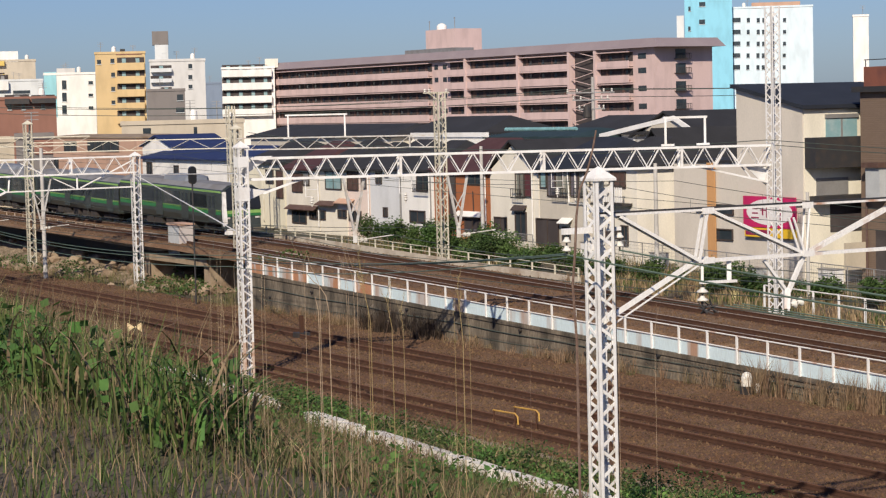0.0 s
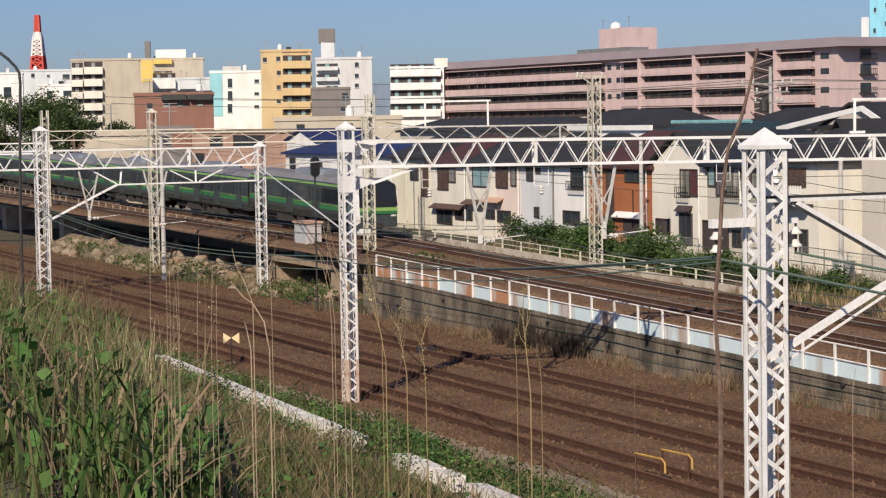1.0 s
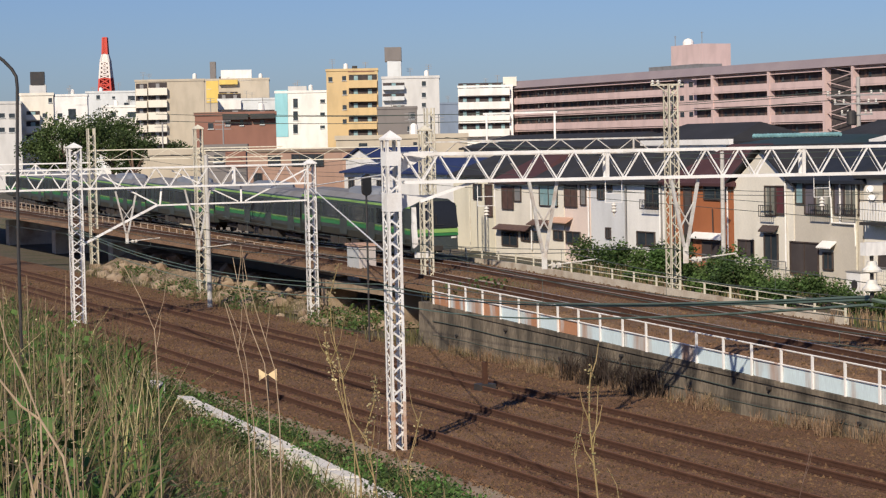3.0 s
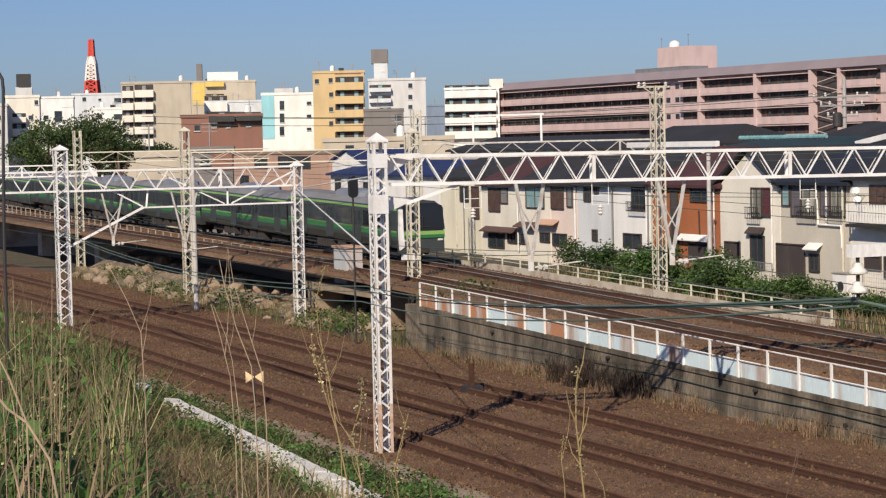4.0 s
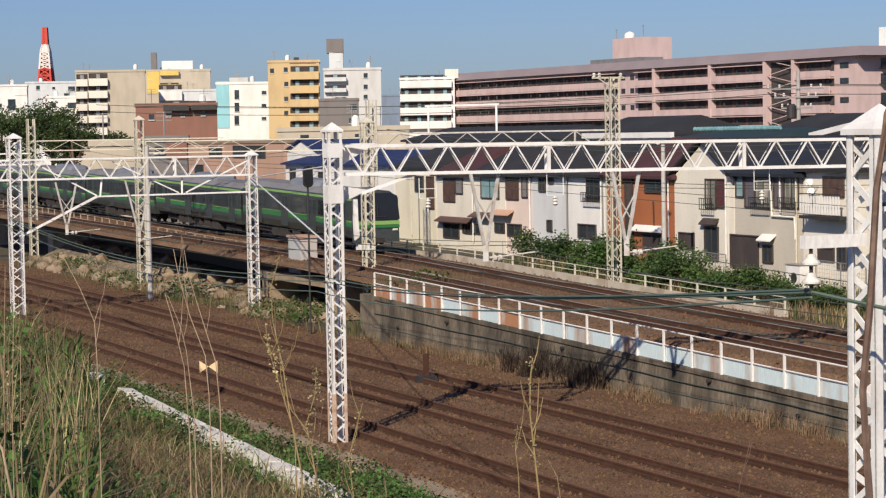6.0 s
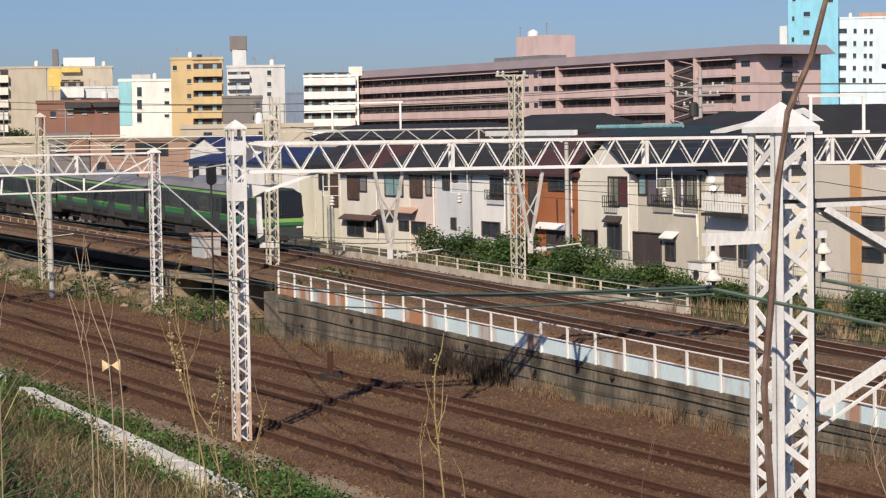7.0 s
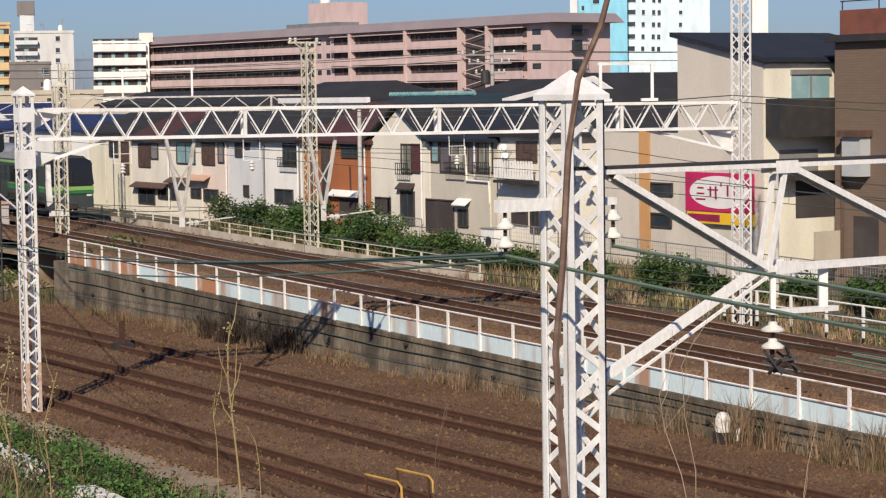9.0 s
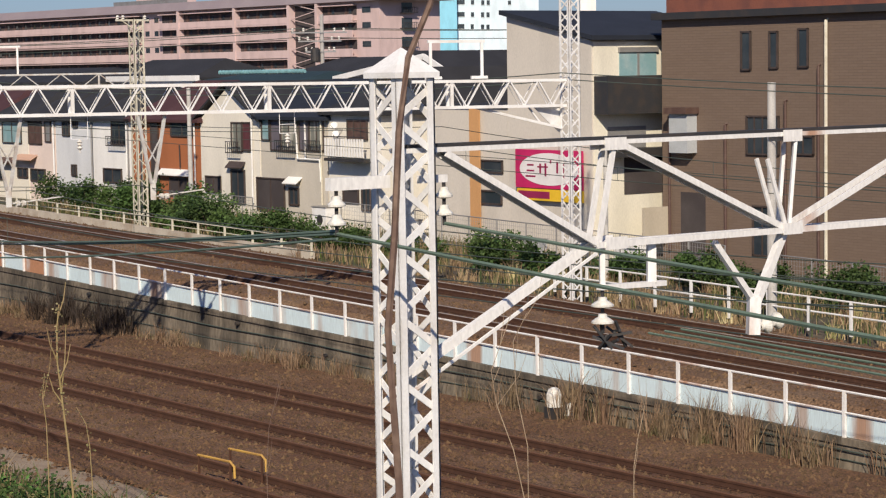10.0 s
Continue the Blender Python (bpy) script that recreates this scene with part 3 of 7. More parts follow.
def add_window(t, n, b0, b1, e1, e0, bars=1, mat=None, grille=False, frame_mat=None):
    s0, s1 = along(b0, n)[1], along(b1, n)[1]
    d = along((b0 + b1) / 2, n)[0]
    z0, z1 = 10 + e0 * d / 1000, 10 + e1 * d / 1000
    bm = bmesh.new()
    flat(bm, s0, s1, n, z0, z1, 0.035, 0.03)
    win = part("window", bm, mat or M["glass"], t)
    bm = bmesh.new()
    w = 0.07
    for a, b, c, d2 in ((s0, s0 + w, z0, z1), (s1 - w, s1, z0, z1), (s0, s1, z0, z0 + w), (s0, s1, z1 - w, z1)):
        flat(bm, a, b, n, c, d2, 0.09, 0.08)
    for k in range(1, bars + 1):
        sm = s0 + (s1 - s0) * k / (bars + 1)
        flat(bm, sm - 0.03, sm + 0.03, n, z0, z1, 0.07, 0.06)
    part("window_frame", bm, frame_mat or M["bronze"], win)
    if grille:
        bm = bmesh.new()
        h = z0 + (z1 - z0) * 0.36
        flat(bm, s0 - 0.1, s1 + 0.1, n, h - 0.04, h, 0.4, 0.05)
        flat(bm, s0 - 0.1, s1 + 0.1, n, z0 - 0.05, z0, 0.4, 0.05)
        k = int((s1 - s0) / 0.16)
        for i in range(k + 1):
            sm = s0 - 0.08 + (s1 - s0 + 0.16) * i / k
            flat(bm, sm - 0.012, sm + 0.012, n, z0 - 0.04, h, 0.39, 0.03)
        part("window_grille", bm, M["dark"], win)
    return win


def house(label, b0, b1, n, e_eave, e_ridge, wall, roof=None, depth=7.0, base=1.0, windows=(), gable=False, over=0.35, name="house", cat="house"):
    """A house whose front wall lies on the plane n between two bearings."""
    s0, s1 = along(b0, n)[1], along(b1, n)[1]
    d = along((b0 + b1) / 2, n)[0]
    ze, zr = 10 + e_eave * d / 1000, 10 + e_ridge * d / 1000
    t = thing(name, label, cat)
    bm = bmesh.new()
    flat(bm, s0 + 0.03, s1 - 0.03, n, base, ze, 0, depth)
    if gable:
        sm = (s0 + s1) / 2
        f = [bm.verts.new(W(s, n, z)) for s, z in ((s0 + 0.03, ze), (s1 - 0.03, ze), (sm, zr - 0.12))]
        g = [bm.verts.new(W(s, n + depth, z)) for s, z in ((s0 + 0.03, ze), (s1 - 0.03, ze), (sm, zr - 0.12))]
        bm.faces.new(f)
        bm.faces.new(g)
        bm.faces.new((f[0], f[2], g[2], g[0]))
        bm.faces.new((f[1], f[2], g[2], g[1]))
    part("wall", bm, wall, t)
    bm = bmesh.new()
    if gable:
        sm = (s0 + s1) / 2
        for sa in (s0 - over, s1 + over):
            q = [W(sa, n - over, ze - 0.1), W(sm, n - over, zr), W(sm, n + depth + over, zr), W(sa, n + depth + over, ze - 0.1)]
            lo, hi = [bm.verts.new(p) for p in q], [bm.verts.new(p + Vector((0, 0, 0.14))) for p in q]
            bm.faces.new(lo)
            bm.faces.new(hi)
            for k in range(4):
                bm.faces.new((lo[k], lo[(k + 1) % 4], hi[(k + 1) % 4], hi[k]))
    else:
        e = min((s1 - s0) * 0.25, 1.6)
        lo = [bm.verts.new(W(s, y, ze - 0.05)) for s, y in ((s0 - over, n - over), (s1 + over, n - over), (s1 + over, n + depth + over), (s0 - over, n + depth + over))]
        mid = [bm.verts.new(v.co + Vector((0, 0, 0.16))) for v in lo]
        hi = [bm.verts.new(W(s, n + depth / 2, zr)) for s in (s0 + e, s1 - e)]
        bm.faces.new(lo[::-1])
        for k in range(4):
            bm.faces.new((lo[k], lo[(k + 1) % 4], mid[(k + 1) % 4], mid[k]))
        bm.faces.new((mid[0], mid[1], hi[1], hi[0]))
        bm.faces.new((mid[2], mid[3], hi[0], hi[1]))
        bm.faces.new((mid[1], mid[2], hi[1]))
        bm.faces.new((mid[3], mid[0], hi[0]))
    part("roof", bm, roof or M["roof"], t)
    for w in windows:
        add_window(t, n, *w[:4], **(w[4] if len(w) > 4 else {}))
    return t


def paint(name, c, **k):
    return material(name, c, 0.8, spots=[x * 0.68 for x in c], scale=0.5, amount=0.42, grain=0.07, stretch=(1, 1, 0.35), bump=0.12, bump_scale=30, **k)


P = dict(white=paint("white_render", (0.83, 0.81, 0.77)), cream=paint("cream_render", (0.66, 0.6, 0.48)), warm=paint("warm_white_render", (0.78, 0.73, 0.63)),
         grey=paint("pale_grey_render", (0.61, 0.6, 0.58)), rust=paint("orange_brown_tile", (0.38, 0.13, 0.05)), greige=paint("greige_render", (0.56, 0.51, 0.43)),
         tan=paint("tan_siding", (0.62, 0.565, 0.49)), brown=paint("brown_brick", (0.2, 0.13, 0.085)), pinkish=paint("pink_tile", (0.6, 0.45, 0.43)),
         ochre=paint("ochre_tile", (0.6, 0.44, 0.23)), beige=paint("beige_render", (0.5, 0.435, 0.34)), brick=paint("red_brick", (0.26, 0.125, 0.09)),
         teal=paint("teal_panel", (0.3, 0.6, 0.66)), blue=paint("bright_blue_panel", (0.25, 0.58, 0.73)), yellow=paint("yellow_render", (0.72, 0.52, 0.14)),
         haze=paint("pale_far_render", (0.66, 0.68, 0.68)), ice=paint("ice_white_render", (0.66, 0.77, 0.83)), darkgrey=paint("dark_grey_render", (0.2, 0.18, 0.17)), terracotta=paint("pale_terracotta", (0.52, 0.33, 0.24)))
HN = 59.0
CONCRETE = material("utility_pole_concrete", (0.42, 0.4, 0.38), 0.85, spots=(0.3, 0.28, 0.26), scale=1.5)
VIOLET = material("violet_grey_shutter", (0.13, 0.115, 0.135), 0.6, spots=(0.17, 0.15, 0.17), scale=3)
MAROON = material("maroon_shutter", (0.1, 0.03, 0.035), 0.6, spots=(0.14, 0.05, 0.055), scale=3)
LACE = material("lace_curtain_glass", (0.2, 0.2, 0.17), 0.25, spots=(0.5, 0.47, 0.4), scale=1.1, amount=0.9, stretch=(2, 2, 0.3), lo=0.45, hi=0.6)
BLUE_ROOF = material("navy_roof", (0.014, 0.026, 0.095), 0.7, spots=(0.025, 0.04, 0.13), bump=0.2, bump_scale=12)
M["shutter"] = material("brown_shutter", (0.09, 0.05, 0.04), 0.6, spots=(0.14, 0.09, 0.07), scale=3)
CURTAIN = material("blue_curtain_glass", (0.22, 0.36, 0.38), 0.3, spots=(0.4, 0.48, 0.48), scale=1.5)
ROOF_RED = material("maroon_roof", (0.06, 0.022, 0.024), 0.85, spots=(0.085, 0.036, 0.036), scale=0.8, bump=0.3, bump_scale=14)
ROOF_BLUE = material("slate_blue_roof", (0.012, 0.016, 0.026), 0.8, spots=(0.022, 0.027, 0.04), scale=0.8, bump=0.3, bump_scale=14)
P.update(orange=paint("orange_cladding", (0.58, 0.31, 0.13)), creamwhite=paint("cream_white_render", (0.78, 0.73, 0.6)), yellowish=paint("pale_yellow_render", (0.76, 0.71, 0.56)), blush=paint("blush_render", (0.76, 0.63, 0.56)), pale=paint("cool_white_render", (0.66, 0.67, 0.68)), brightwhite=paint("bright_white_eave", (0.84, 0.82, 0.79)), slate=paint("slate_blue_far", (0.2, 0.25, 0.33)))

# ---- the row of houses beyond the tracks ----
house("peach flat-roofed workshop with dark windows", -194.0, -146.9, 70, -3.2, -1.6, P["terracotta"], M["path"], depth=9, over=0.1, windows=[
    (-182.6, -176.5, -4.6, -10.1), (-171.1, -155.7, -4.5, -10.4, dict(bars=3)), (-189.7, -185.6, -13.1, -21.3)])
house("white house with a navy blue roof band", -146.3, -94.2, 64, -14.6, -7.6, P["white"], BLUE_ROOF, depth=8, windows=[
    (-130.4, -128.0, -17.6, -24.1), (-144.0, -141.3, -15.7, -22.2), (-108.9, -104.6, -28.3, -40.4), (-132.0, -128.7, -37.3, -42.7)])
house("narrow pale yellow house squeezed in the row", -94.2, -74.9, 60, -16.8, -5.0, P["yellowish"], M["roof"], windows=[
    (-84.5, -80.5, -20.2, -27.8), (-79.0, -75.6, -20.5, -36, dict(mat=M["shutter"], bars=0))])
house("cream house with dark window shutters and awning", -74.6, -57.1, HN, -20.4, -5.4, P["warm"], ROOF_RED, windows=[
    (-71.0, -65.6, -21.5, -32.8, dict(mat=M["shutter"])), (-65.3, -61.9, -21.6, -29.1, dict(mat=M["alu"], bars=0)), (-71.4, -63.9, -43.0, -50.0), (-61.2, -58.0, -43.2, -48.0)])
house("white house with a blue-curtained window and awnings", -56.8, -42.1, HN, -20.9, -4.8, P["warm"], M["roof"], windows=[
    (-53.3, -44.7, -21.4, -31.6, dict(mat=CURTAIN)), (-62.3, -53.7, -42.7, -48.0), (-47.0, -42.4, -42.9, -47.7)])
house("pale pink house front with a shuttered window", -41.8, -29.8, HN, -21.1, -6.2, P["blush"], M["roof"], windows=[
    (-41.5, -35.6, -21.6, -32.3, dict(mat=M["shutter"])), (-34.0, -31.3, -21.7, -31.4, dict(mat=M["alu"], bars=0)), (-41.1, -34.4, -43.6, -49.5)])
house("pale grey house with small windows", -29.5, -12.8, HN, -21.4, -4.6, P["pale"], M["roof"], windows=[
    (-26.0, -22.8, -21.9, -28.8), (-21.2, -19.1, -20.9, -25.2), (-22.4, -20.0, -42.0, -47.4)])
house("white house with a barred upper window", -12.5, 5.3, HN, -21.8, -5.3, P["white"], M["roof"], windows=[
    (-3.6, 3.6, -21.8, -33.5, dict(grille=True)), (-7.8, 0.7, -44.2, -51.1)])
# The tall gap strip and doorway are flat slabs in painted shade.
house("orange-brown tiled house with a maroon roof", 5.6, 37.0, HN, -22.8, -4.2, P["rust"], ROOF_RED, windows=[
    (23.8, 34.4, -23.3, -30.2), (14.5, 18.0, -23.5, -52.7, dict(mat=M["shade"], bars=0)), (22.7, 31.3, -49.2, -58.0, dict(mat=M["shade"]))])
# Its dark lower opening is a flat slab coloured as shade.
house("cream gabled house with brown shutters", 37.2, 65.0, HN, -22.8, -6.0, P["warm"], M["roof"], gable=True, windows=[
    (52.0, 57.1, -23.8, -37.9, dict(mat=LACE, grille=True)), (57.1, 61.3, -23.9, -37.7, dict(mat=MAROON, bars=0)), (51.4, 57.9, -46.2, -62.3), (39.4, 46.6, -48.8, -56.6, dict(mat=M["shade"]))])
# The ground-floor opening is shade painted on a flat slab, no pane.
house("greige house with two grilled windows", 65.3, 96.8, HN, -22.9, -4.4, P["greige"], ROOF_BLUE, windows=[
    (70.4, 75.2, -23.3, -37.7, dict(mat=VIOLET, bars=0)), (75.2, 83.0, -23.4, -38.1, dict(mat=LACE, grille=True)), (83.8, 88.6, -23.6, -38.0, dict(mat=VIOLET, bars=0)), (88.6, 95.6, -23.7, -38.4, dict(mat=LACE, grille=True)), (66.2, 70.0, -20.6, -32.8, dict(mat=CURTAIN, bars=0)), (63.4, 76.5, -50.3, -66, dict(mat=M["shade"], bars=1)), (78.5, 83.2, -55.3, -63.8)])
house("cream house with a white-railed balcony", 97.1, 122.8, HN, -21.2, -4.3, P["warm"], M["roof"], windows=[
    (106.7, 116.4, -23.7, -33.5, dict(mat=M["shutter"], bars=2)), (104.1, 111.6, -56.6, -63.5, dict(mat=M["shade"], bars=0)), (113.0, 117.4, -55.3, -67.3)])
house("small dark-gabled house behind", 123.6, 144.1, 63, -20.0, -0.7, P["tan"], M["roof"], gable=True, windows=[
    ])
house("long tan house with a blank side wall and small windows", 144.6, 183.8, 60.1, -18.8, -17.8, P["tan"], M["roof"], depth=8, over=0.1, windows=[
    (170.5, 181.3, -44.3, -50.7, dict(bars=0)), (170.4, 180.7, -58.8, -65.8, dict(bars=0))])

TEAL_TILE = material("teal_glazed_tile", (0.2, 0.38, 0.4), 0.4, spots=(0.12, 0.25, 0.27), scale=2, vary=0.3)
TEAL_ROOF = material("teal_ridge_roof", (0.014, 0.034, 0.04), 0.8, spots=(0.025, 0.05, 0.058), scale=0.8, bump=0.3, bump_scale=14)
# second row behind
house("dark-roofed house in the second row", -88.8, -15.4, 72, -4.2, 2.5, P["greige"], M["roof"], windows=[
    ])
house("house with a tall dark hipped roof behind", -8.0, 35.4, 74, -3.3, 6.0, P["white"], M["roof"], windows=[
    ])
house("house with a teal ridge in the second row", 37.5, 84.6, 71, -5.7, -0.6, P["warm"], TEAL_ROOF, windows=[
    ])
house("house with a broad dark roof and white gable", 76.8, 126.2, 75, -4.4, 5.8, P["brightwhite"], M["roof"], windows=[
    ])
house("dark-roofed house beyond the tan wall", 119.3, 157.0, 75, -6.1, 7.2, P["greige"], M["roof"], gable=True, windows=[
    ])


def house_front(name, label, b0, b1, n, e1, e0, mat, out=0.05, thick=0.05, cat="sign"):
    s0, s1 = along(b0, n)[1], along(b1, n)[1]
    d = along((b0 + b1) / 2, n)[0]
    bm = bmesh.new()
    flat(bm, s0, s1, n, 10 + e0 * d / 1000, 10 + e1 * d / 1000, out, thick)
    return solo(name, bm, mat, label, cat)


def awning(b0, b1, n, e, mat, label, reach=0.5):
    s0, s1 = along(b0, n)[1], along(b1, n)[1]
    z = 10 + e * along((b0 + b1) / 2, n)[0] / 1000
    bm = bmesh.new()
    q = [W(s0, n, z + 0.3), W(s1, n, z + 0.3), W(s1, n - reach, z), W(s0, n - reach, z)]
    lo, hi = [bm.verts.new(p) for p in q], [bm.verts.new(p + Vector((0, 0, 0.06))) for p in q]
    bm.faces.new(lo)
    bm.faces.new(hi)
    for k in range(4):
        bm.faces.new((lo[k], lo[(k + 1) % 4], hi[(k + 1) % 4], hi[k]))
    solo("awning", bm, mat, label, "awning", "awnings")


awning(-73, -57.5, HN, -42.5, M["shutter"], "dark brown awning over a ground-floor window")
awning(-46.5, -38, HN, -39.5, P["terracotta"], "small peach awning over a window")
awning(-57, -47, HN, -40.5, M["shutter"], "dark brown awning along the house front")
awning(18.7, 33.4, HN, -48.3, P["white"], "white porch roof of the orange-brown house", 0.35)
awning(50.5, 58, HN, -45.5, M["bronze"], "narrow brown porch roof over a door", 0.3)
awning(78, 84.5, HN, -53.5, P["white"], "small white porch roof over a window", 0.4)


def balcony(b0, b1, n, e1, e0, label):
    s0, s1 = along(b0, n)[1], along(b1, n)[1]
    d = along((b0 + b1) / 2, n)[0]
    z0, z1 = 10 + e0 * d / 1000, 10 + e1 * d / 1000
    t = thing("balcony", label, "balcony")
    bm = bmesh.new()
    flat(bm, s0, s1, n, z0 - 0.15, z0, 0.75, 0.74)
    part("floor_slab", bm, M["dark"], t)
    bm = bmesh.new()
    flat(bm, s0, s1, n, z1 - 0.05, z1, 0.75, 0.05)
    part("handrail", bm, M["dark"], t)
    k = 15
    for i in range(k):
        a = s0 + (s1 - s0) * (i + 0.12) / k
        bm = bmesh.new()
        flat(bm, a, a + (s1 - s0) / k * 0.55, n, z0 + 0.08, z1 - 0.12, 0.73, 0.03)
        part("slat", bm, P["white"], t)
    return t


for b, e1, e0, m in ((-86, -20, -52, "cream"), (-57, -20, -52, "white"), (-30, -20, -54, "white"), (-12.6, -20, -55, "alu"), (3.5, -21, -56, "white"), (35, -22, -58, "white"), (61.8, -22, -62, "white"), (87, -24, -42, "white"), (94.5, -22, -64, "cream")):
    d, s = along(b, HN)
    bm = bmesh.new()
    tube(bm, [W(s, HN - 0.09, 10 + e0 * d / 1000), W(s, HN - 0.09, 10 + e1 * d / 1000), W(s + 0.25, HN - 0.2, 10.15 + e1 * d / 1000)], 0.05, 6)
    solo("down_pipe", bm, M[m], "pale rainwater pipe between two houses", "down pipe", "down pipes")
balcony(101, 120, HN, -31.5, -42.0, "white slatted balcony on dark brackets")

# white fascia and tiled ridge along the roofs behind
house_front("roof_fascia", "long cream-white fascia along a roof edge", -3.9, 37.5, 66, -1.6, -4.1, P["brightwhite"], 0.3, 0.3, "fascia")
for k in range(26):
    b = 49.0 + 1.55 * k
    d, s = along(b, 69.5)
    bm = bmesh.new()
    tube(bm, [W(s - 0.12, 69.3, 10 - 0.0006 * d), W(s + 0.12, 69.3, 10 - 0.0006 * d)], [0.16, 0.11], 8)
    solo("ridge_tile", bm, TEAL_TILE, "teal glazed ridge tile on a roof", "roof tile", "ridge tiles")


def wall_pipe(pts, n, r, mat, label):
    bm = bmesh.new()
    tube(bm, [W(along(b, n)[1], n - 0.1, 10 + e * along(b, n)[0] / 1000) for b, e in pts], r, 6)
    solo("wall_pipe", bm, mat, label, "pipe", "wall pipes")


wall_pipe(((82.6, -21.7), (83.3, -41.6), (93.8, -42.5), (94.2, -52.8)), HN, 0.06, P["white"], "white drain pipe bending along a house front")
wall_pipe(((-104, -45), (-103.8, -31.6), (-99.5, -31.7), (-99.1, -38.4), (-93.4, -39.0)), 64, 0.06, M["alu"], "grey pipe looping over a white wall")
wall_pipe(((4.2, -24), (4.2, -50)), HN, 0.05, M["alu"], "grey pipe down the orange-brown wall")
wall_pipe(((28, -34), (28.2, -45)), HN, 0.04, M["bronze"], "brown pipe on the orange-brown wall")


def dish(b, e, n):
    d, s = along(b, n)
    t = thing("satellite_dish", "white satellite dish on a short arm by a window", "satellite dish", at=at_sn(s, n - 0.5, 10 + e * d / 1000))
    bm = bmesh.new()
    lathe(bm, (0, 0, 0), [(0.02, 0.0), (0.12, 0.02), (0.2, 0.06), (0.195, 0.07), (0.115, 0.03), (0.02, 0.012)], 18)
    part("reflector", bm, P["white"], t).matrix_basis = pose(0, 0, 0, 65, 0, 30)
    bm = bmesh.new()
    tube(bm, [(0, 0.5, -0.2), (0, 0.1, -0.2), (0, 0.02, 0)], 0.025, 6)
    tube(bm, [(0, 0, -0.2), (0.2, -0.35, 0.05)], 0.015, 6)
    part("arm", bm, M["alu"], t)


dish(104.3, -26.5, HN)
dish(105.0, -30.5, HN)

# small gable beside the navy roof
house("small white gabled roof house by the navy roof", -145.4, -130.8, 66, -7.4, -2.2, P["brightwhite"], BLUE_ROOF, depth=6, over=0.25, gable=True)

# utility pole with crossarms behind the roofs
upole = thing("utility_pole", "grey utility pole with crossarms and a transformer", "utility pole")
UD = 150.0
ux = 95.3 * UD / 1000
bm = bmesh.new()
tube(bm, [(ux, UD, 1.0), (ux, UD, 10 + 25.9 * UD / 1000)], [0.2, 0.13], 10)
part("pole", bm, CONCRETE, upole)
for k, (e, w) in enumerate(((17.4, 2.2), (17.4 - 4, 1.7), (17.4 - 9, 1.2))):
    z = 10 + e * UD / 1000
    bm = bmesh.new()
    bar(bm, (ux - w, UD - 0.15, z), (ux + w * 0.8, UD - 0.15, z), 0.1)
    arm_bar = part("crossarm", bm, M["alu"], upole)
    for q in (-0.95, -0.6, 0.4, 0.7):
        bm = bmesh.new()
        lathe(bm, (ux + w * q, UD - 0.15, z + 0.05), [(0.04, 0), (0.1, 0.06), (0.05, 0.12), (0.1, 0.2), (0.03, 0.28)], 8)
        part("insulator", bm, M["porcelain"], arm_bar)
bm = bmesh.new()
lathe(bm, (ux - 0.5, UD - 0.2, 10 + (17.4 - 14) * UD / 1000), [(0.3, 0), (0.34, 0.1), (0.34, 0.9), (0.2, 1.05)], 12)
part("transformer", bm, M["dark"], upole)
for dz, x in ((0.3, -1.9), (0.3, 1.4), (-0.3, -1.4)):
    z = 10 + 17.4 * UD / 1000 + dz
    bm = bmesh.new()
    tube(bm, [(ux + x + 60 * q, UD + 18 * q, z + 1.5 * q - 3.2 * q * (1 - q)) for q in frange(0, 1, 12)], 0.025, 4)
    solo("power_line", bm, M["cable"], "thin dark power line above the roofs", "cable", "cables")
    bm = bmesh.new()
    tube(bm, [(ux + x - 55 * q, UD + 30 * q, z - 3.2 * q * (1 - q)) for q in frange(0, 1, 12)], 0.025, 4)
    solo("power_line", bm, M["cable"], "thin dark power line above the roofs", "cable", "cables")

# white barge boards of the gable behind the near mast
gable_trim = thing("barge_boards", "white barge boards along a dark gable roof", "fascia")
for (b0, e0), (b1, e1) in (((100.3, -4.5), (143.4, 5.5)), ((143.4, 5.5), (156.8, -3.8))):
    d0, q0 = along(b0, 67)
    d1, q1 = along(b1, 67)
    bm = bmesh.new()
    bar(bm, W(q0, 67, 10 + e0 * d0 / 1000), W(q1, 67, 10 + e1 * d1 / 1000), 0.12, 0.3)
    part("board", bm, P["brightwhite"], gable_trim)

# blue lorry parked beyond the upper tracks
lorry = thing("lorry", "blue parked lorry with a dark chassis beyond the tracks", "lorry", at=at_sn(along(-174, 56)[1], 56, ground_z(along(-174, 56)[1], 56)))
LBLUE = material("blue_lorry_paint", (0.06, 0.22, 0.5), 0.4, spots=(0.09, 0.27, 0.52), scale=1.5)
bm = bmesh.new()
box(bm, (-2.6, -1.05, 1.0), (1.6, 1.05, 2.3))
bmesh.ops.bevel(bm, geom=bm.edges[:], offset=0.05, segments=2, affect="EDGES")
part("cargo_box", bm, LBLUE, lorry)
bm = bmesh.new()
pr = ((1.75, 0.7), (3.5, 0.7), (3.5, 1.5), (3.15, 2.4), (1.75, 2.45))
f, g = [[bm.verts.new((x, y, z)) for x, z in pr] for y in (-1.0, 1.0)]
bm.faces.new(f)
bm.faces.new(g)
for k in range(5):
    bm.faces.new((f[k], f[(k + 1) % 5], g[(k + 1) % 5], g[k]))
bmesh.ops.bevel(bm, geom=bm.edges[:], offset=0.06, segments=2, affect="EDGES")
cabin = part("cab", bm, LBLUE, lorry)
bm = bmesh.new()
box(bm, (2.1, -1.015, 1.55), (3.0, -1.002, 2.2))
part("side_window", bm, M["glass"], cabin)
bm = bmesh.new()
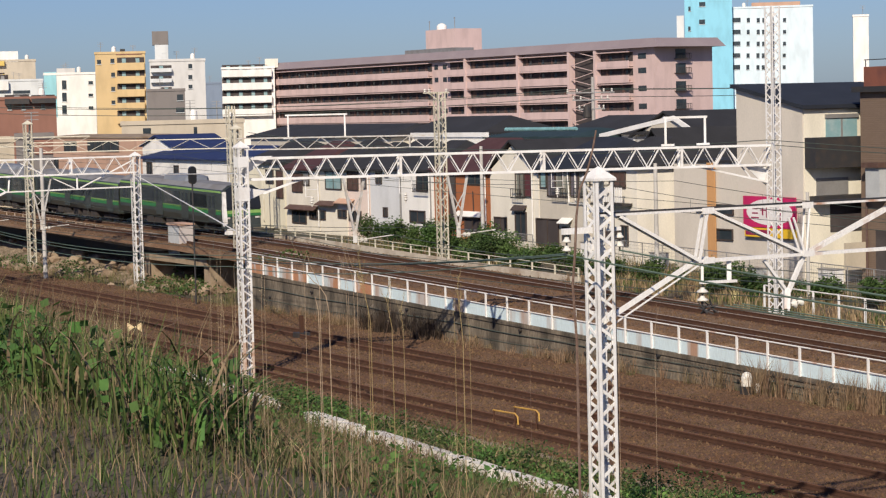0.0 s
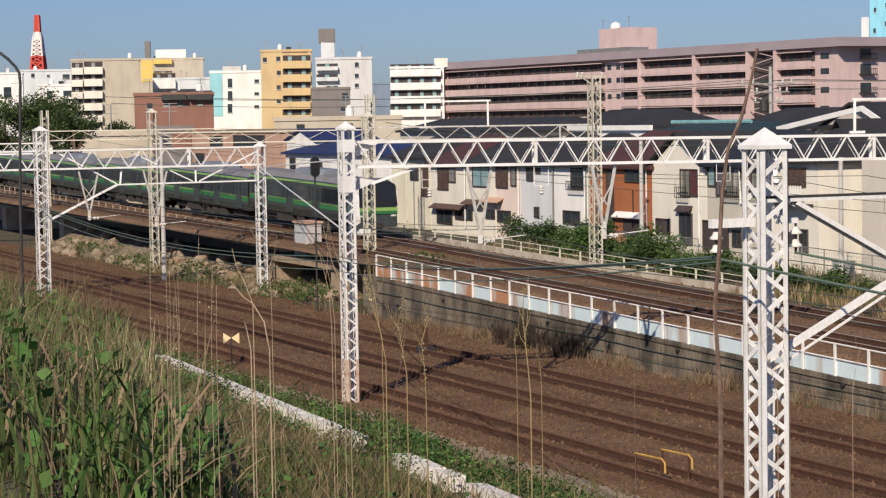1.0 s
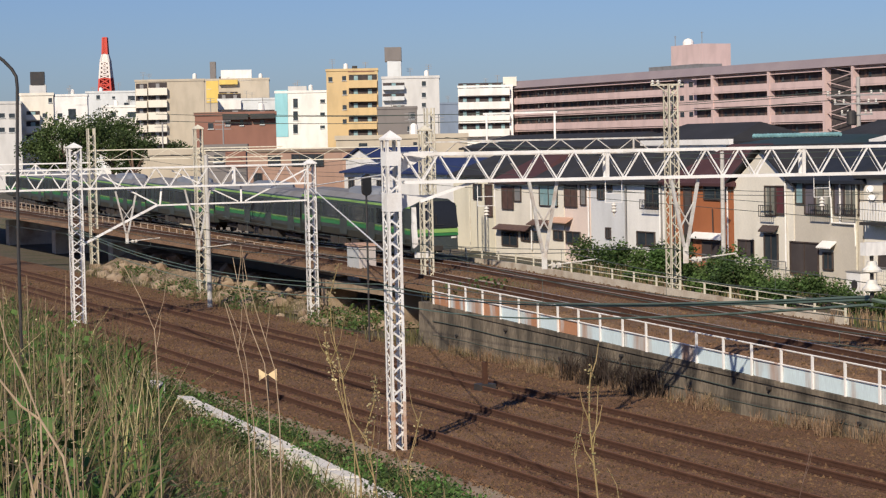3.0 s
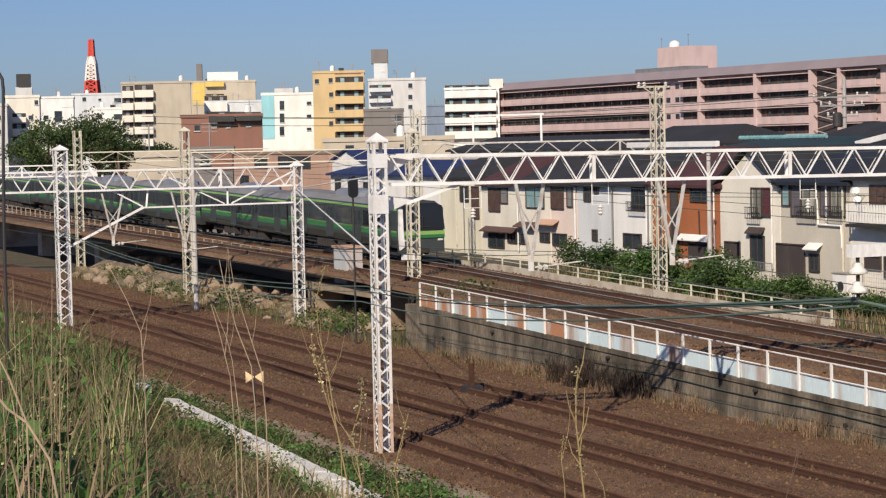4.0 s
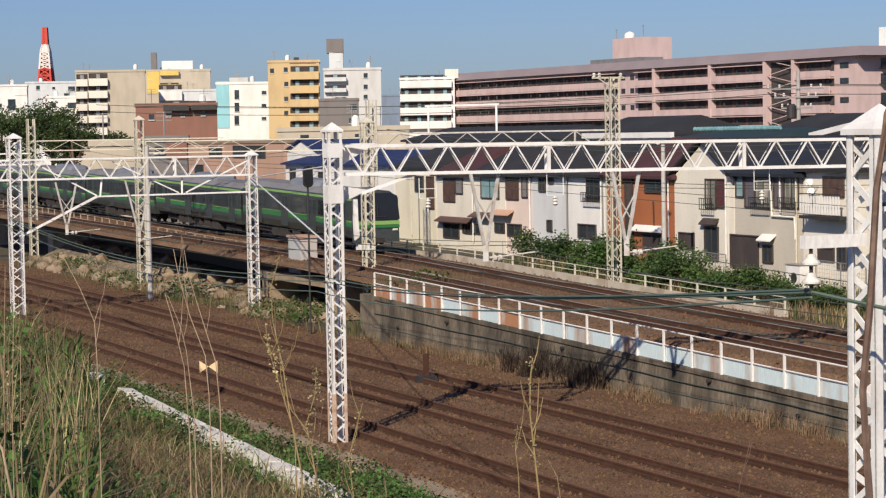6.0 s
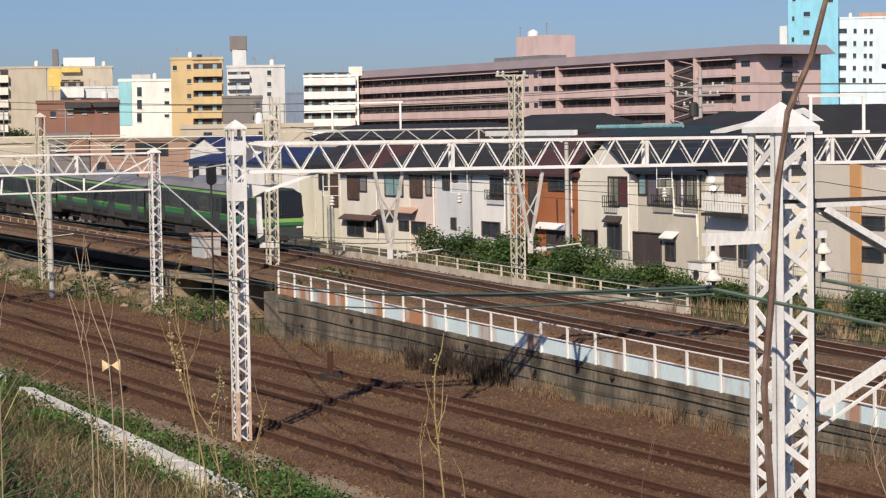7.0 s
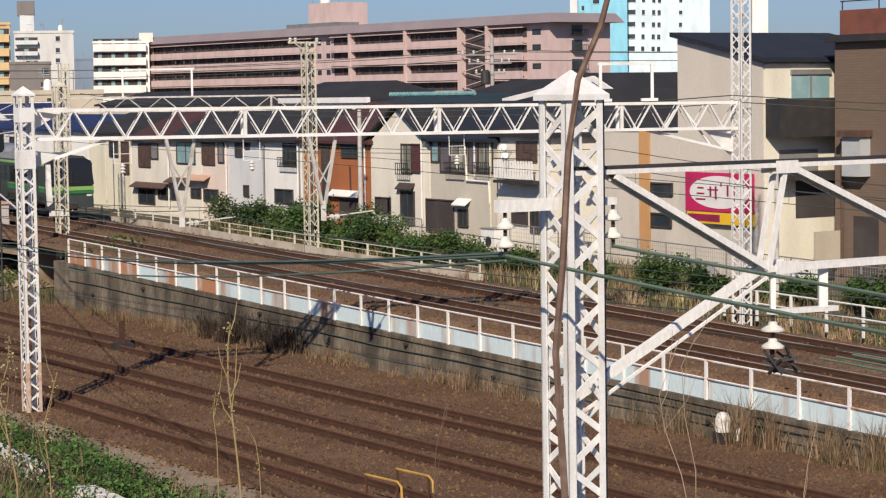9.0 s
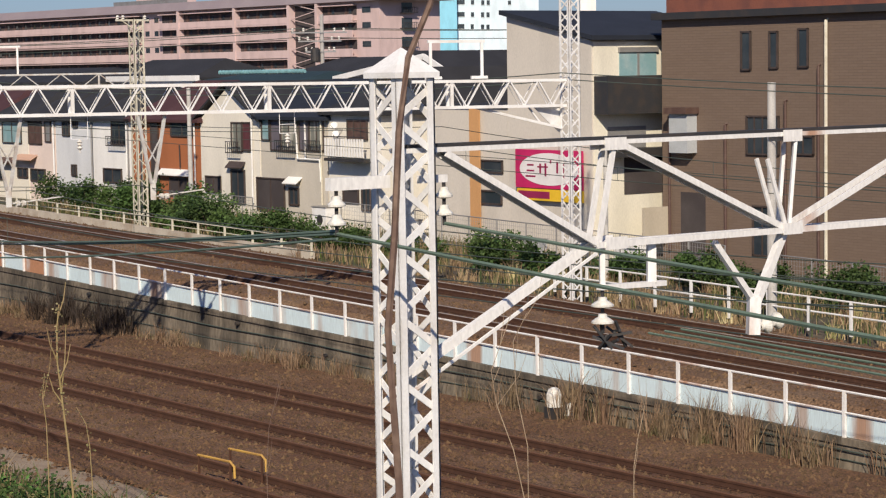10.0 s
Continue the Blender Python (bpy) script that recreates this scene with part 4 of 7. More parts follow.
box(bm, (-2.6, -0.5, 0.6), (3.2, 0.5, 0.95))
part("chassis", bm, M["under"], lorry)
for x in (-1.7, 2.6):
    for y in (-0.85, 0.85):
        bm = bmesh.new()
        tube(bm, [(x, y - 0.13, 0.45), (x, y + 0.13, 0.45)], 0.45, 14)
        part("wheel", bm, M["under"], lorry)

# orange pipe strip, sign and its boards on the tan wall
house_front("wall_stripe", "orange-brown vertical cladding strip on the tan wall", 165.3, 170.2, 60, -19.5, -77, P["orange"], 0.06, 0.05, "cladding")
MAGENTA = material("magenta_sign", (0.55, 0.02, 0.12), 0.5, grain=0.04)
SIGNWHITE = material("sign_white", (0.8, 0.76, 0.74), 0.5, grain=0.03)
YELLOW = material("sign_yellow", (0.8, 0.5, 0.03), 0.5, grain=0.03)
INK = material("sign_ink", (0.3, 0.02, 0.08), 0.5)
sign = thing("shop_sign", "magenta shop sign with white oval and yellow strip", "sign")
SN = 59.85
q0, q1 = along(187.9, SN)[1], along(220.5, SN)[1]
dS = along(204, SN)[0]
zt, zm, zb = 10 - 0.0402 * dS, 10 - 0.0588 * dS, 10 - 0.0648 * dS
bm = bmesh.new()
flat(bm, q0, q1, SN, zm, zt, 0.1, 0.1)
board = part("board", bm, MAGENTA, sign)
bm = bmesh.new()
cs, cz, rs, rz = (q0 + q1) / 2 + 0.05, (zt + zm) / 2, (q1 - q0) * 0.44, (zt - zm) * 0.42
ring = [bm.verts.new(W(cs + rs * math.cos(a), SN - 0.115, cz + rz * math.sin(a))) for a in frange(0, 2 * math.pi, 40)[:-1]]
back = [bm.verts.new(v.co + ACROSS * 0.012) for v in ring]
bm.faces.new(ring)
for k in range(40):
    bm.faces.new((ring[k], ring[(k + 1) % 40], back[(k + 1) % 40], back[k]))
part("oval", bm, SIGNWHITE, board, "white oval panel")
for u, v, w, h in ((-0.62, 0.25, 0.22, 0.1), (-0.62, -0.1, 0.26, 0.1), (-0.62, -0.45, 0.34, 0.1), (-0.2, 0.15, 0.36, 0.09), (-0.28, 0.1, 0.06, 0.6), (-0.1, 0.05, 0.06, 0.8), (0.08, 0.5, 0.05, 0.2), (0.3, 0.2, 0.06, 0.7), (0.5, 0.0, 0.07, 1.0)):
    bm = bmesh.new()
    flat(bm, cs + rs * (u - w / 2), cs + rs * (u + w / 2), SN, cz + rz * (v - h * 0.6), cz + rz * (v + h * 0.4), 0.128, 0.01)
    part("lettering_bar", bm, INK, board)
bm = bmesh.new()
flat(bm, q0 + 0.1, q1, SN, zb, zm - 0.04, 0.1, 0.1)
strip_board = part("strip_board", bm, YELLOW, sign)
bm = bmesh.new()
flat(bm, q0 + 0.2, q0 + (q1 - q0) * 0.52, SN, zb + 0.1, zm - 0.14, 0.112, 0.01)
part("lettering_bar", bm, INK, strip_board)

# two-storey part with the single-pitch roof; its end wall carries the windows and balcony
upper = thing("house", "tall tan house with a dark single-pitch roof and black balcony", "house")
UN = 60.0
sa, sb = along(183.7, UN)[1], along(224.8, UN)[1]
za, zc = 10 + 0.0242 * along(183.7, UN)[0], 10 + 0.0118 * along(224.8, UN)[0]
bm = bmesh.new()
lo = [bm.verts.new(W(s, n, 0.8)) for s, n in ((sa, UN), (sb, UN), (sb, UN + 9), (sa, UN + 9))]
hi = [bm.verts.new(W(s, n, z)) for s, n, z in ((sa, UN, za), (sb, UN, zc), (sb, UN + 9, zc), (sa, UN + 9, za))]
for k in range(4):
    bm.faces.new((lo[k], lo[(k + 1) % 4], hi[(k + 1) % 4], hi[k]))
bm.faces.new(hi)
part("side_wall", bm, P["tan"], upper)
qq = [W(sa - 0.25, UN - 0.25, za + 0.05), W(sb + 0.35, UN - 0.25, zc + 0.02), W(sb + 0.35, UN + 9.3, zc + 0.02), W(sa - 0.25, UN + 9.3, za + 0.05)]
bm = bmesh.new()
lo, hi = [bm.verts.new(p) for p in qq], [bm.verts.new(p + Vector((0, 0, 0.2))) for p in qq]
bm.faces.new(lo)
bm.faces.new(hi)
for k in range(4):
    bm.faces.new((lo[k], lo[(k + 1) % 4], hi[(k + 1) % 4], hi[k]))
part("roof", bm, ROOF_BLUE, upper)


def on_end(bm, b0, b1, e1, e0, out, thick):
    """A slab on the end wall at station sb, between two bearings and elevations."""
    p = W(sb, UN)
    n0, n1 = [(b / 1000 * p.y - p.x) / (0.8805 - 0.474 * b / 1000) for b in (b0, b1)]
    d = p.y + 0.474 * (n0 + n1) / 2
    v = [bm.verts.new(W(s, UN + n, 10 + e * d / 1000)) for e in (e0, e1) for s, n in ((sb + out - thick, n0), (sb + out, n0), (sb + out, n1), (sb + out - thick, n1))]
    for f in ((3, 2, 1, 0), (4, 5, 6, 7), (0, 1, 5, 4), (1, 2, 6, 5), (2, 3, 7, 6), (3, 0, 4, 7)):
        bm.faces.new([v[i] for i in f])


# The slab below the porch roof is plain dark, without panes.
for nm, b0, b1, e1, e0, o, th, m in (("end_wall", 225.5, 290, 11, -92, 0.05, 0.04, P["creamwhite"]), ("window", 238, 256.2, 6.0, -6.0, 0.1, 0.04, CURTAIN), ("window_frame", 246.6, 247.6, 6.0, -6.0, 0.13, 0.02, M["alu"]),
                                     ("shutter_box", 237.5, 256.8, 8.4, 6.0, 0.18, 0.12, M["alu"]), ("balcony", 225.6, 262, -5.2, -23.4, 0.95, 0.9, M["dark"]), ("shutter", 232, 250.7, -29.6, -40, 0.1, 0.04, M["alu"]),
                                     ("lower_window", 240, 262, -41, -62, 0.09, 0.03, M["shade"]), ("porch_roof", 228, 262, -40, -44, 0.9, 0.84, M["dark"]), ("garden_wall", 238, 256, -68, -84, 1.6, 0.15, P["beige"])):
    bm = bmesh.new()
    on_end(bm, b0, b1, e1, e0, o, th)
    part(nm, bm, m, upper)

# brown brick building
BN = 63.0
brown = thing("office_building", "brown brick building with tall narrow windows and pipes", "building")
BRICK = bpy.data.materials.new("brown_brick_courses")
BRICK.use_nodes = True
nt = BRICK.node_tree
bt = nt.nodes.new("ShaderNodeTexBrick")
bt.inputs["Color1"].default_value, bt.inputs["Color2"].default_value, bt.inputs["Mortar"].default_value = (0.178, 0.125, 0.092, 1), (0.165, 0.115, 0.084, 1), (0.135, 0.096, 0.072, 1)
bt.inputs["Scale"].default_value, bt.inputs["Brick Width"].default_value, bt.inputs["Row Height"].default_value, bt.inputs["Mortar Size"].default_value = 1.0, 0.42, 0.115, 0.008
tc = nt.nodes.new("ShaderNodeTexCoord")
sx, cx = nt.nodes.new("ShaderNodeSeparateXYZ"), nt.nodes.new("ShaderNodeCombineXYZ")
nt.links.new(tc.outputs["Object"], sx.inputs[0])
nt.links.new(sx.outputs["Y"], cx.inputs["X"])
nt.links.new(sx.outputs["Z"], cx.inputs["Y"])
nt.links.new(cx.outputs[0], bt.inputs["Vector"])
nt.links.new(bt.outputs["Color"], nt.nodes["Principled BSDF"].inputs["Base Color"])
bb = nt.nodes.new("ShaderNodeBump")
bb.inputs["Strength"].default_value, bb.inputs["Distance"].default_value, bb.invert = 0.5, 0.03, True
nt.links.new(bt.outputs["Fac"], bb.inputs["Height"])
nt.links.new(bb.outputs[0], nt.nodes["Principled BSDF"].inputs["Normal"])
nt.nodes["Principled BSDF"].inputs["Roughness"].default_value = 0.85
s0, s1 = along(259.6, BN)[1], along(430, BN)[1]
ztop = 10 + 0.0211 * along(259.4, BN)[0]
bm = bmesh.new()
flat(bm, s0, s1, BN, 0.5, ztop, 0, 14)
part("wall", bm, BRICK, brown)
bm = bmesh.new()
flat(bm, s0 - 0.3, s1, BN, ztop, ztop + 0.3, 0.35, 14.7)
part("cornice", bm, M["dark"], brown)
bm = bmesh.new()
flat(bm, s0 + 0.2, s1, BN, ztop + 0.3, ztop + 1.35, -0.1, 0.15)
flat(bm, s0 + 0.2, s0 + 0.35, BN, ztop + 0.3, ztop + 1.35, -0.25, 12)
part("parapet", bm, material("rusty_parapet", (0.2, 0.07, 0.045), 0.8, spots=(0.13, 0.05, 0.04), scale=1.2, amount=0.8), brown, "rust-red sheet parapet")
bm = bmesh.new()
for a in frange(s0 + 0.3, s1, 8):
    flat(bm, a, a + 0.04, BN, ztop + 1.35, ztop + 1.75, -0.12, 0.04)
flat(bm, s0 + 0.2, s1, BN, ztop + 1.7, ztop + 1.75, -0.12, 0.04)
part("roof_rail", bm, M["dark"], brown)
for w in ((299.4, 304.5, 15.4, -3.7, 0), (313.6, 318.1, 15.2, -3.1, 0), (328.1, 333.5, 16.4, -2.8, 0), (302, 318.6, -25.8, -45.1, 3), (325.1, 336.3, -35.9, -45.5, 1), (305, 320, -70, -95, 2)):
    add_window(brown, BN, *w[:4], bars=w[4])
for b, e1, e0, r, m in ((343, 20, -108, 0.07, M["cream"]), (339.2, -2, -103, 0.06, M["shutter"]), (322.3, -19, -102, 0.06, M["shutter"]), (292, -30, -100, 0.07, M["shutter"]), (264, -25, -90, 0.07, M["shutter"])):
    d, s = along(b, BN)
    bm = bmesh.new()
    tube(bm, [W(s, BN - 0.12, 10 + e0 * d / 1000), W(s, BN - 0.12, 10 + e1 * d / 1000), W(s, BN + 0.1, 10.1 + e1 * d / 1000)], r, 8)
    part("drain_pipe", bm, m, brown)
bm = bmesh.new()
d = along(272, BN)[0]
flat(bm, along(268, BN)[1], along(277, BN)[1], BN, 10 - 0.0429 * d, 10 - 0.024 * d, 0.6, 0.58)
part("wall_cabinet", bm, M["lightgrey"], brown, "pale grey metal cabinet with a brown hood")
bm = bmesh.new()
flat(bm, along(267, BN)[1], along(278, BN)[1], BN, 10 - 0.024 * d, 10 - 0.021 * d, 0.8, 0.79)
part("cabinet_hood", bm, M["shutter"], brown)
# Flat dark slab painted for the shade inside the doorway.
bm = bmesh.new()
flat(bm, along(268.7, BN)[1], along(281, BN)[1], BN, 0.8, 10 - 0.0622 * d, 0.02, 0.03)
part("entrance", bm, M["shade"], brown)


# ---- far blocks ----
def on_front(bm, b0, b1, e1, e0, d, out, thick):
    x0, x1 = b0 * d / 1000, b1 * d / 1000
    box(bm, (x0, d - out, 10 + e0 * d / 1000), (x1, d - out + thick, 10 + e1 * d / 1000))


def block(name, label, b0, b1, d, e, mat, depth=14, windows=(), balconies=(), balmat=None, tops=()):
    """A far block that faces the viewer between two bearings at the distance d."""
    t = thing(name, label, "building", "far buildings")
    h = 10 + e * d / 1000
    x0, x1 = b0 * d / 1000, b1 * d / 1000
    bm = bmesh.new()
    box(bm, (x0, d, 0.5), (x1, d + depth, h))
    part("wall", bm, mat, t)
    bm = bmesh.new()
    loops = [[bm.verts.new((x0 - o, d - o, z)), bm.verts.new((x1 + o, d - o, z)), bm.verts.new((x1 + o, d + depth + o, z)), bm.verts.new((x0 - o, d + depth + o, z))] for o, z in ((0.15, h - 0.1), (0.15, h + 0.45), (-0.2, h + 0.45), (-0.2, h - 0.1))]
    for q, u in zip(loops, loops[1:]):
        for k in range(4):
            bm.faces.new((q[k], q[(k + 1) % 4], u[(k + 1) % 4], u[k]))
    part("roof_parapet", bm, mat, t)
    for w in windows:
        bm = bmesh.new()
        on_front(bm, *w, d, 0.06, 0.05)
        win = part("window", bm, M["glass"], t)
        bm = bmesh.new()
        zs = 10 + w[3] * d / 1000
        box(bm, (w[0] * d / 1000 - 0.1, d - 0.2, zs - 0.12), (w[1] * d / 1000 + 0.1, d, zs))
        part("sill", bm, P["haze"], win)
    for w in balconies:
        hgt = (w[2] - w[3])
        # No real recess: a dark sheet carries the balcony's shade.
        bm = bmesh.new()
        on_front(bm, w[0], w[1], w[2] + hgt * 0.75, w[2], d, 0.03, 0.02)
        rec = part("balcony", bm, M["shade"], t, "dark sheet painted for the shade in an open balcony")
        bm = bmesh.new()
        on_front(bm, *w, d, 1.3, 0.2)
        xa, xb, zz0, zz1 = w[0] * d / 1000, w[1] * d / 1000, 10 + w[3] * d / 1000, 10 + w[2] * d / 1000
        box(bm, (xa, d - 1.1, zz0), (xb, d, zz0 + 0.2))
        box(bm, (xa, d - 1.1, zz0 + 0.2), (xa + 0.2, d, zz1))
        box(bm, (xb - 0.2, d - 1.1, zz0 + 0.2), (xb, d, zz1))
        part("parapet", bm, balmat or mat, rec)
        k = max(1, int((xb - xa) / 2.6))
        for i in range(k):
            xm = xa + (xb - xa) * (i + 0.5) / k
            bm = bmesh.new()
            box(bm, (xm - 0.45, d - 0.12, zz1), (xm + 0.45, d - 0.05, zz1 + (zz1 - zz0) * 0.6))
            part("balcony_door", bm, CURTAIN if len(label) % 2 else M["alu"], rec)
    for w, m in tops:
        bm = bmesh.new()
        on_front(bm, *w, d, 0.12, 5.0)
        part("rooftop_part", bm, m, t)
    rng = random.Random(int(d + 10 * b1))
    for k in range(3 if x1 - x0 > 9 else 1):
        x, y = rng.uniform(x0 + 1, x1 - 1), d + rng.uniform(1, depth * 0.5)
        bm = bmesh.new()
        if k == 1:
            lathe(bm, (x, y, h), [(0.5, 0), (0.55, 0.8), (0.5, 1.6), (0.15, 1.85)], 10)
            part("roof_tank", bm, P["white"], t)
        else:
            tall = rng.uniform(1.8, 3.2)
            tube(bm, [(x, y, h - 0.1), (x, y, h + tall)], 0.07, 5)
            for z in (0.7, 0.85, 0.98):
                bar(bm, (x - 0.7, y, h + tall * z), (x + 0.7, y, h + tall * z), 0.06)
            part("roof_antenna", bm, M["alu"], t)
    mid = Vector(((x0 + x1) / 2, d, 0))
    t.matrix_world = Matrix.Translation(mid) @ Matrix.Rotation(-0.9 * math.atan2(mid.x, d), 4, "Z") @ Matrix.Translation(-mid)
    return t


block("apartment_block", "greyish pink block behind bare trees", -332.2, -303.5, 420, 23.0, P["grey"], depth=14,
      windows=[(-314.1, -311.3, 18.3, 16.1), (-309.3, -306.5, 18.1, 16.0), (-314.3, -311.5, 11.4, 9.2), (-309.5, -306.7, 11.3, 9.1)])
block("apartment_block", "cream block with a black rooftop tank", -303.0, -287.1, 430, 26.6, P["warm"], depth=14,
      windows=[(-289.4, -287.7, 25.1, 22.9), (-292.4, -290.2, 17.8, 15.8), (-292.7, -290.4, 10.9, 8.7)],
      balconies=[(-300.0, -293.6, 17.1, 14.6), (-300.2, -293.8, 11.6, 8.3), (-300.5, -294.0, 5.3, 2.0), (-300.7, -294.2, -1.0, -4.0)],
      tops=[((-298.2, -290.4, 31.5, 26.3), P["grey"]), ((-297.7, -291.0, 37.8, 31.2), M["dark"])])
block("apartment_block", "white low-rise office building", -287.1, -270.3, 560, 25.9, P["white"], depth=14,
      windows=[(-279.5, -275.9, 19.6, 14.4), (-284.6, -282.4, 17.6, 15.7), (-286.4, -284.1, 14.9, 13.0)],
      tops=[((-276.0, -270.4, 24.7, 21.4), P["white"])])
block("apartment_block", "grey hall with a slanted roof edge", -270.3, -244.7, 600, 27.0, P["haze"], depth=30,
      windows=[(-265.3, -263.6, 25.8, 23.9), (-257.8, -256.4, 25.1, 24.0), (-250.3, -247.0, 25.2, 23.0), (-252.3, -249.8, 22.0, 20.6)])
block("apartment_block", "white building below the grey hall", -262.7, -244.9, 520, 19.9, P["white"], depth=14,
      windows=[(-258.3, -256.1, 17.5, 15.6), (-250.6, -245.5, 17.5, 14.8)])
block("apartment_block", "beige apartment block with stacked balconies", -245.9, -213.2, 520, 31.8, P["beige"], depth=14,
      balconies=[(-245.5, -240.2, 28.3, 25.0), (-239.7, -230.8, 28.6, 25.1), (-245.7, -240.4, 22.5, 19.2), (-239.8, -231.0, 22.8, 19.3), (-245.9, -240.6, 16.6, 13.4), (-240.0, -231.1, 17.0, 13.4), (-246.0, -240.8, 10.8, 7.5), (-240.2, -231.3, 11.1, 7.6), (-246.2, -240.9, 4.9, 1.7), (-240.4, -231.5, 5.3, 1.8), (-246.4, -241.1, -0.9, -4.2), (-240.5, -231.7, -0.6, -4.1)], balmat=P["warm"])
block("apartment_block", "yellow and beige stepped apartment block", -212.7, -181.6, 560, 31.5, P["beige"], depth=14,
      windows=[(-210.9, -209.2, 29.1, 27.5), (-211.0, -209.4, 23.7, 22.1)],
      balconies=[(-205.4, -196.6, 25.1, 24.0), (-205.3, -196.5, 31.6, 29.4)], balmat=P["yellow"],
      tops=[((-204.4, -189.8, 36.3, 31.2), P["white"]), ((-209.5, -206.8, 40.4, 31.5), P["darkgrey"]), ((-211.5, -205.7, 31.8, 20.9), P["yellow"])])
block("apartment_block", "white annex with a round balcony", -206.1, -178.6, 545, 21.9, P["haze"], depth=14,
      windows=[(-193.0, -184.8, 17.2, 15.6)],
      balconies=[(-205.9, -195.1, 21.8, 17.5)], balmat=P["white"])
block("apartment_block", "low red-brick block with dark parapets", -217.3, -178.8, 330, 15.0, P["brick"], depth=14,
      windows=[(-202.8, -200.9, 12.7, 9.9), (-195.9, -194.3, 12.5, 9.8), (-186.3, -184.4, 12.3, 10.1), (-211.1, -208.6, 11.2, 8.5)],
      balconies=[(-204.1, -192.0, 15.3, 12.6), (-190.9, -179.3, 15.2, 12.8)], balmat=M["dark"])
block("apartment_block", "white block with a teal corner", -178.5, -153.6, 500, 24.8, P["white"], depth=14,
      windows=[(-169.9, -167.7, 21.9, 17.6), (-170.0, -167.8, 15.9, 11.6), (-170.2, -168.0, 9.7, 5.4), (-157.0, -154.8, 21.3, 19.7), (-157.2, -155.0, 15.1, 13.7), (-157.3, -155.1, 8.9, 7.5)],
      tops=[((-178.5, -172.5, 26.1, 3.9), P["teal"]), ((-172.2, -163.4, 27.8, 24.5), P["grey"])])
block("apartment_block", "ochre apartment block with long balconies", -153.6, -129.2, 480, 34.6, P["ochre"], depth=14,
      windows=[(-152.6, -150.7, 31.7, 29.5), (-146.1, -144.2, 32.1, 29.9), (-146.0, -144.1, 25.3, 23.2), (-146.2, -144.3, 18.3, 16.2), (-146.3, -144.4, 11.6, 9.7)],
      balconies=[(-142.9, -129.6, 29.9, 26.3), (-143.1, -129.7, 23.4, 19.8), (-143.2, -129.9, 16.9, 13.3), (-143.4, -130.1, 10.3, 6.7), (-143.6, -130.2, 3.8, 0.2)], balmat=P["ochre"],
      tops=[((-143.3, -130.8, 35.1, 33.9), P["brick"]), ((-141.3, -138.9, 36.8, 34.9), M["dark"])])
block("apartment_block", "pale grey block with a dark tank on its stair tower", -127.1, -100.0, 470, 30.4, P["grey"], depth=14,
      windows=[(-108.2, -106.3, 28.7, 26.5), (-108.3, -106.4, 23.3, 21.2), (-108.4, -106.5, 18.5, 16.6), (-120.7, -119.1, 36.2, 34.6)],
      balconies=[(-126.6, -116.4, 26.9, 25.0), (-126.8, -116.5, 21.8, 19.9), (-122.0, -116.6, 16.6, 15.3)], balmat=P["haze"],
      tops=[((-124.3, -117.8, 38.7, 30.4), P["haze"]), ((-125.5, -117.6, 45.1, 38.4), P["darkgrey"])])
block("apartment_block", "dark annex beside the grey block", -129.6, -110.9, 440, 16.1, P["darkgrey"], depth=14,
      windows=[(-114.8, -111.8, 14.1, 11.1), (-115.5, -111.4, 7.6, 5.2)])
block("apartment_block", "distant slate-blue office block", -100.9, -89.0, 640, 17.7, P["slate"], depth=14)
block("apartment_block", "white low apartment block with open galleries", -91.0, -65.2, 530, 25.3, P["white"], depth=14,
      balconies=[(-90.8, -66.6, 24.7, 21.3), (-90.9, -66.7, 18.3, 14.9), (-91.0, -66.8, 11.9, 8.4), (-91.2, -67.0, 5.5, 2.0)], balmat=P["white"],
      tops=[((-69.7, -63.3, 29.8, 25.5), P["warm"])])
block("apartment_block", "sky-blue tower block with a rooftop tank", 136.6, 159.7, 620, 61.8, P["blue"], depth=14,
      windows=[(138.7, 140.2, 58.4, 56.6), (144.0, 147.0, 59.0, 57.5), (154.4, 157.4, 59.0, 55.7), (143.8, 146.8, 51.6, 49.4), (143.6, 146.5, 43.1, 40.8), (138.5, 139.6, 49.6, 47.4), (138.2, 139.4, 39.9, 37.7)],
      tops=[((143.4, 148.2, 67.1, 61.6), P["white"]), ((132.7, 136.2, 45.3, 32.7), P["haze"])])
block("apartment_block", "white tower block with small square windows", 159.5, 199.0, 622, 48.2, P["ice"], depth=14,
      windows=[(160.0, 164.1, 43.6, 41.4), (167.1, 168.6, 43.4, 41.2), (171.9, 173.4, 43.2, 41.0), (174.6, 176.1, 43.1, 40.9), (184.6, 186.1, 42.8, 40.9), (159.9, 164.0, 37.8, 35.6), (167.0, 168.4, 37.6, 35.4), (171.8, 173.3, 37.5, 35.2), (174.4, 175.9, 37.4, 35.1), (184.5, 186.0, 37.0, 35.2), (159.7, 163.8, 32.1, 29.9), (166.8, 168.3, 31.9, 29.7), (171.7, 173.2, 31.7, 29.5), (174.3, 175.8, 31.6, 29.4), (184.4, 185.9, 31.3, 29.4), (159.6, 163.7, 26.3, 24.1), (166.7, 168.2, 26.1, 23.9), (171.5, 173.0, 26.0, 23.7), (174.1, 175.6, 25.9, 23.6), (184.2, 185.7, 25.5, 23.7), (159.4, 163.5, 20.6, 18.3), (166.5, 168.0, 20.4, 18.1), (171.4, 172.9, 20.2, 18.0), (174.0, 175.5, 20.1, 17.9), (184.1, 185.6, 19.8, 17.9)],
      tops=[((169.5, 193.0, 50.7, 47.9), P["terracotta"])])
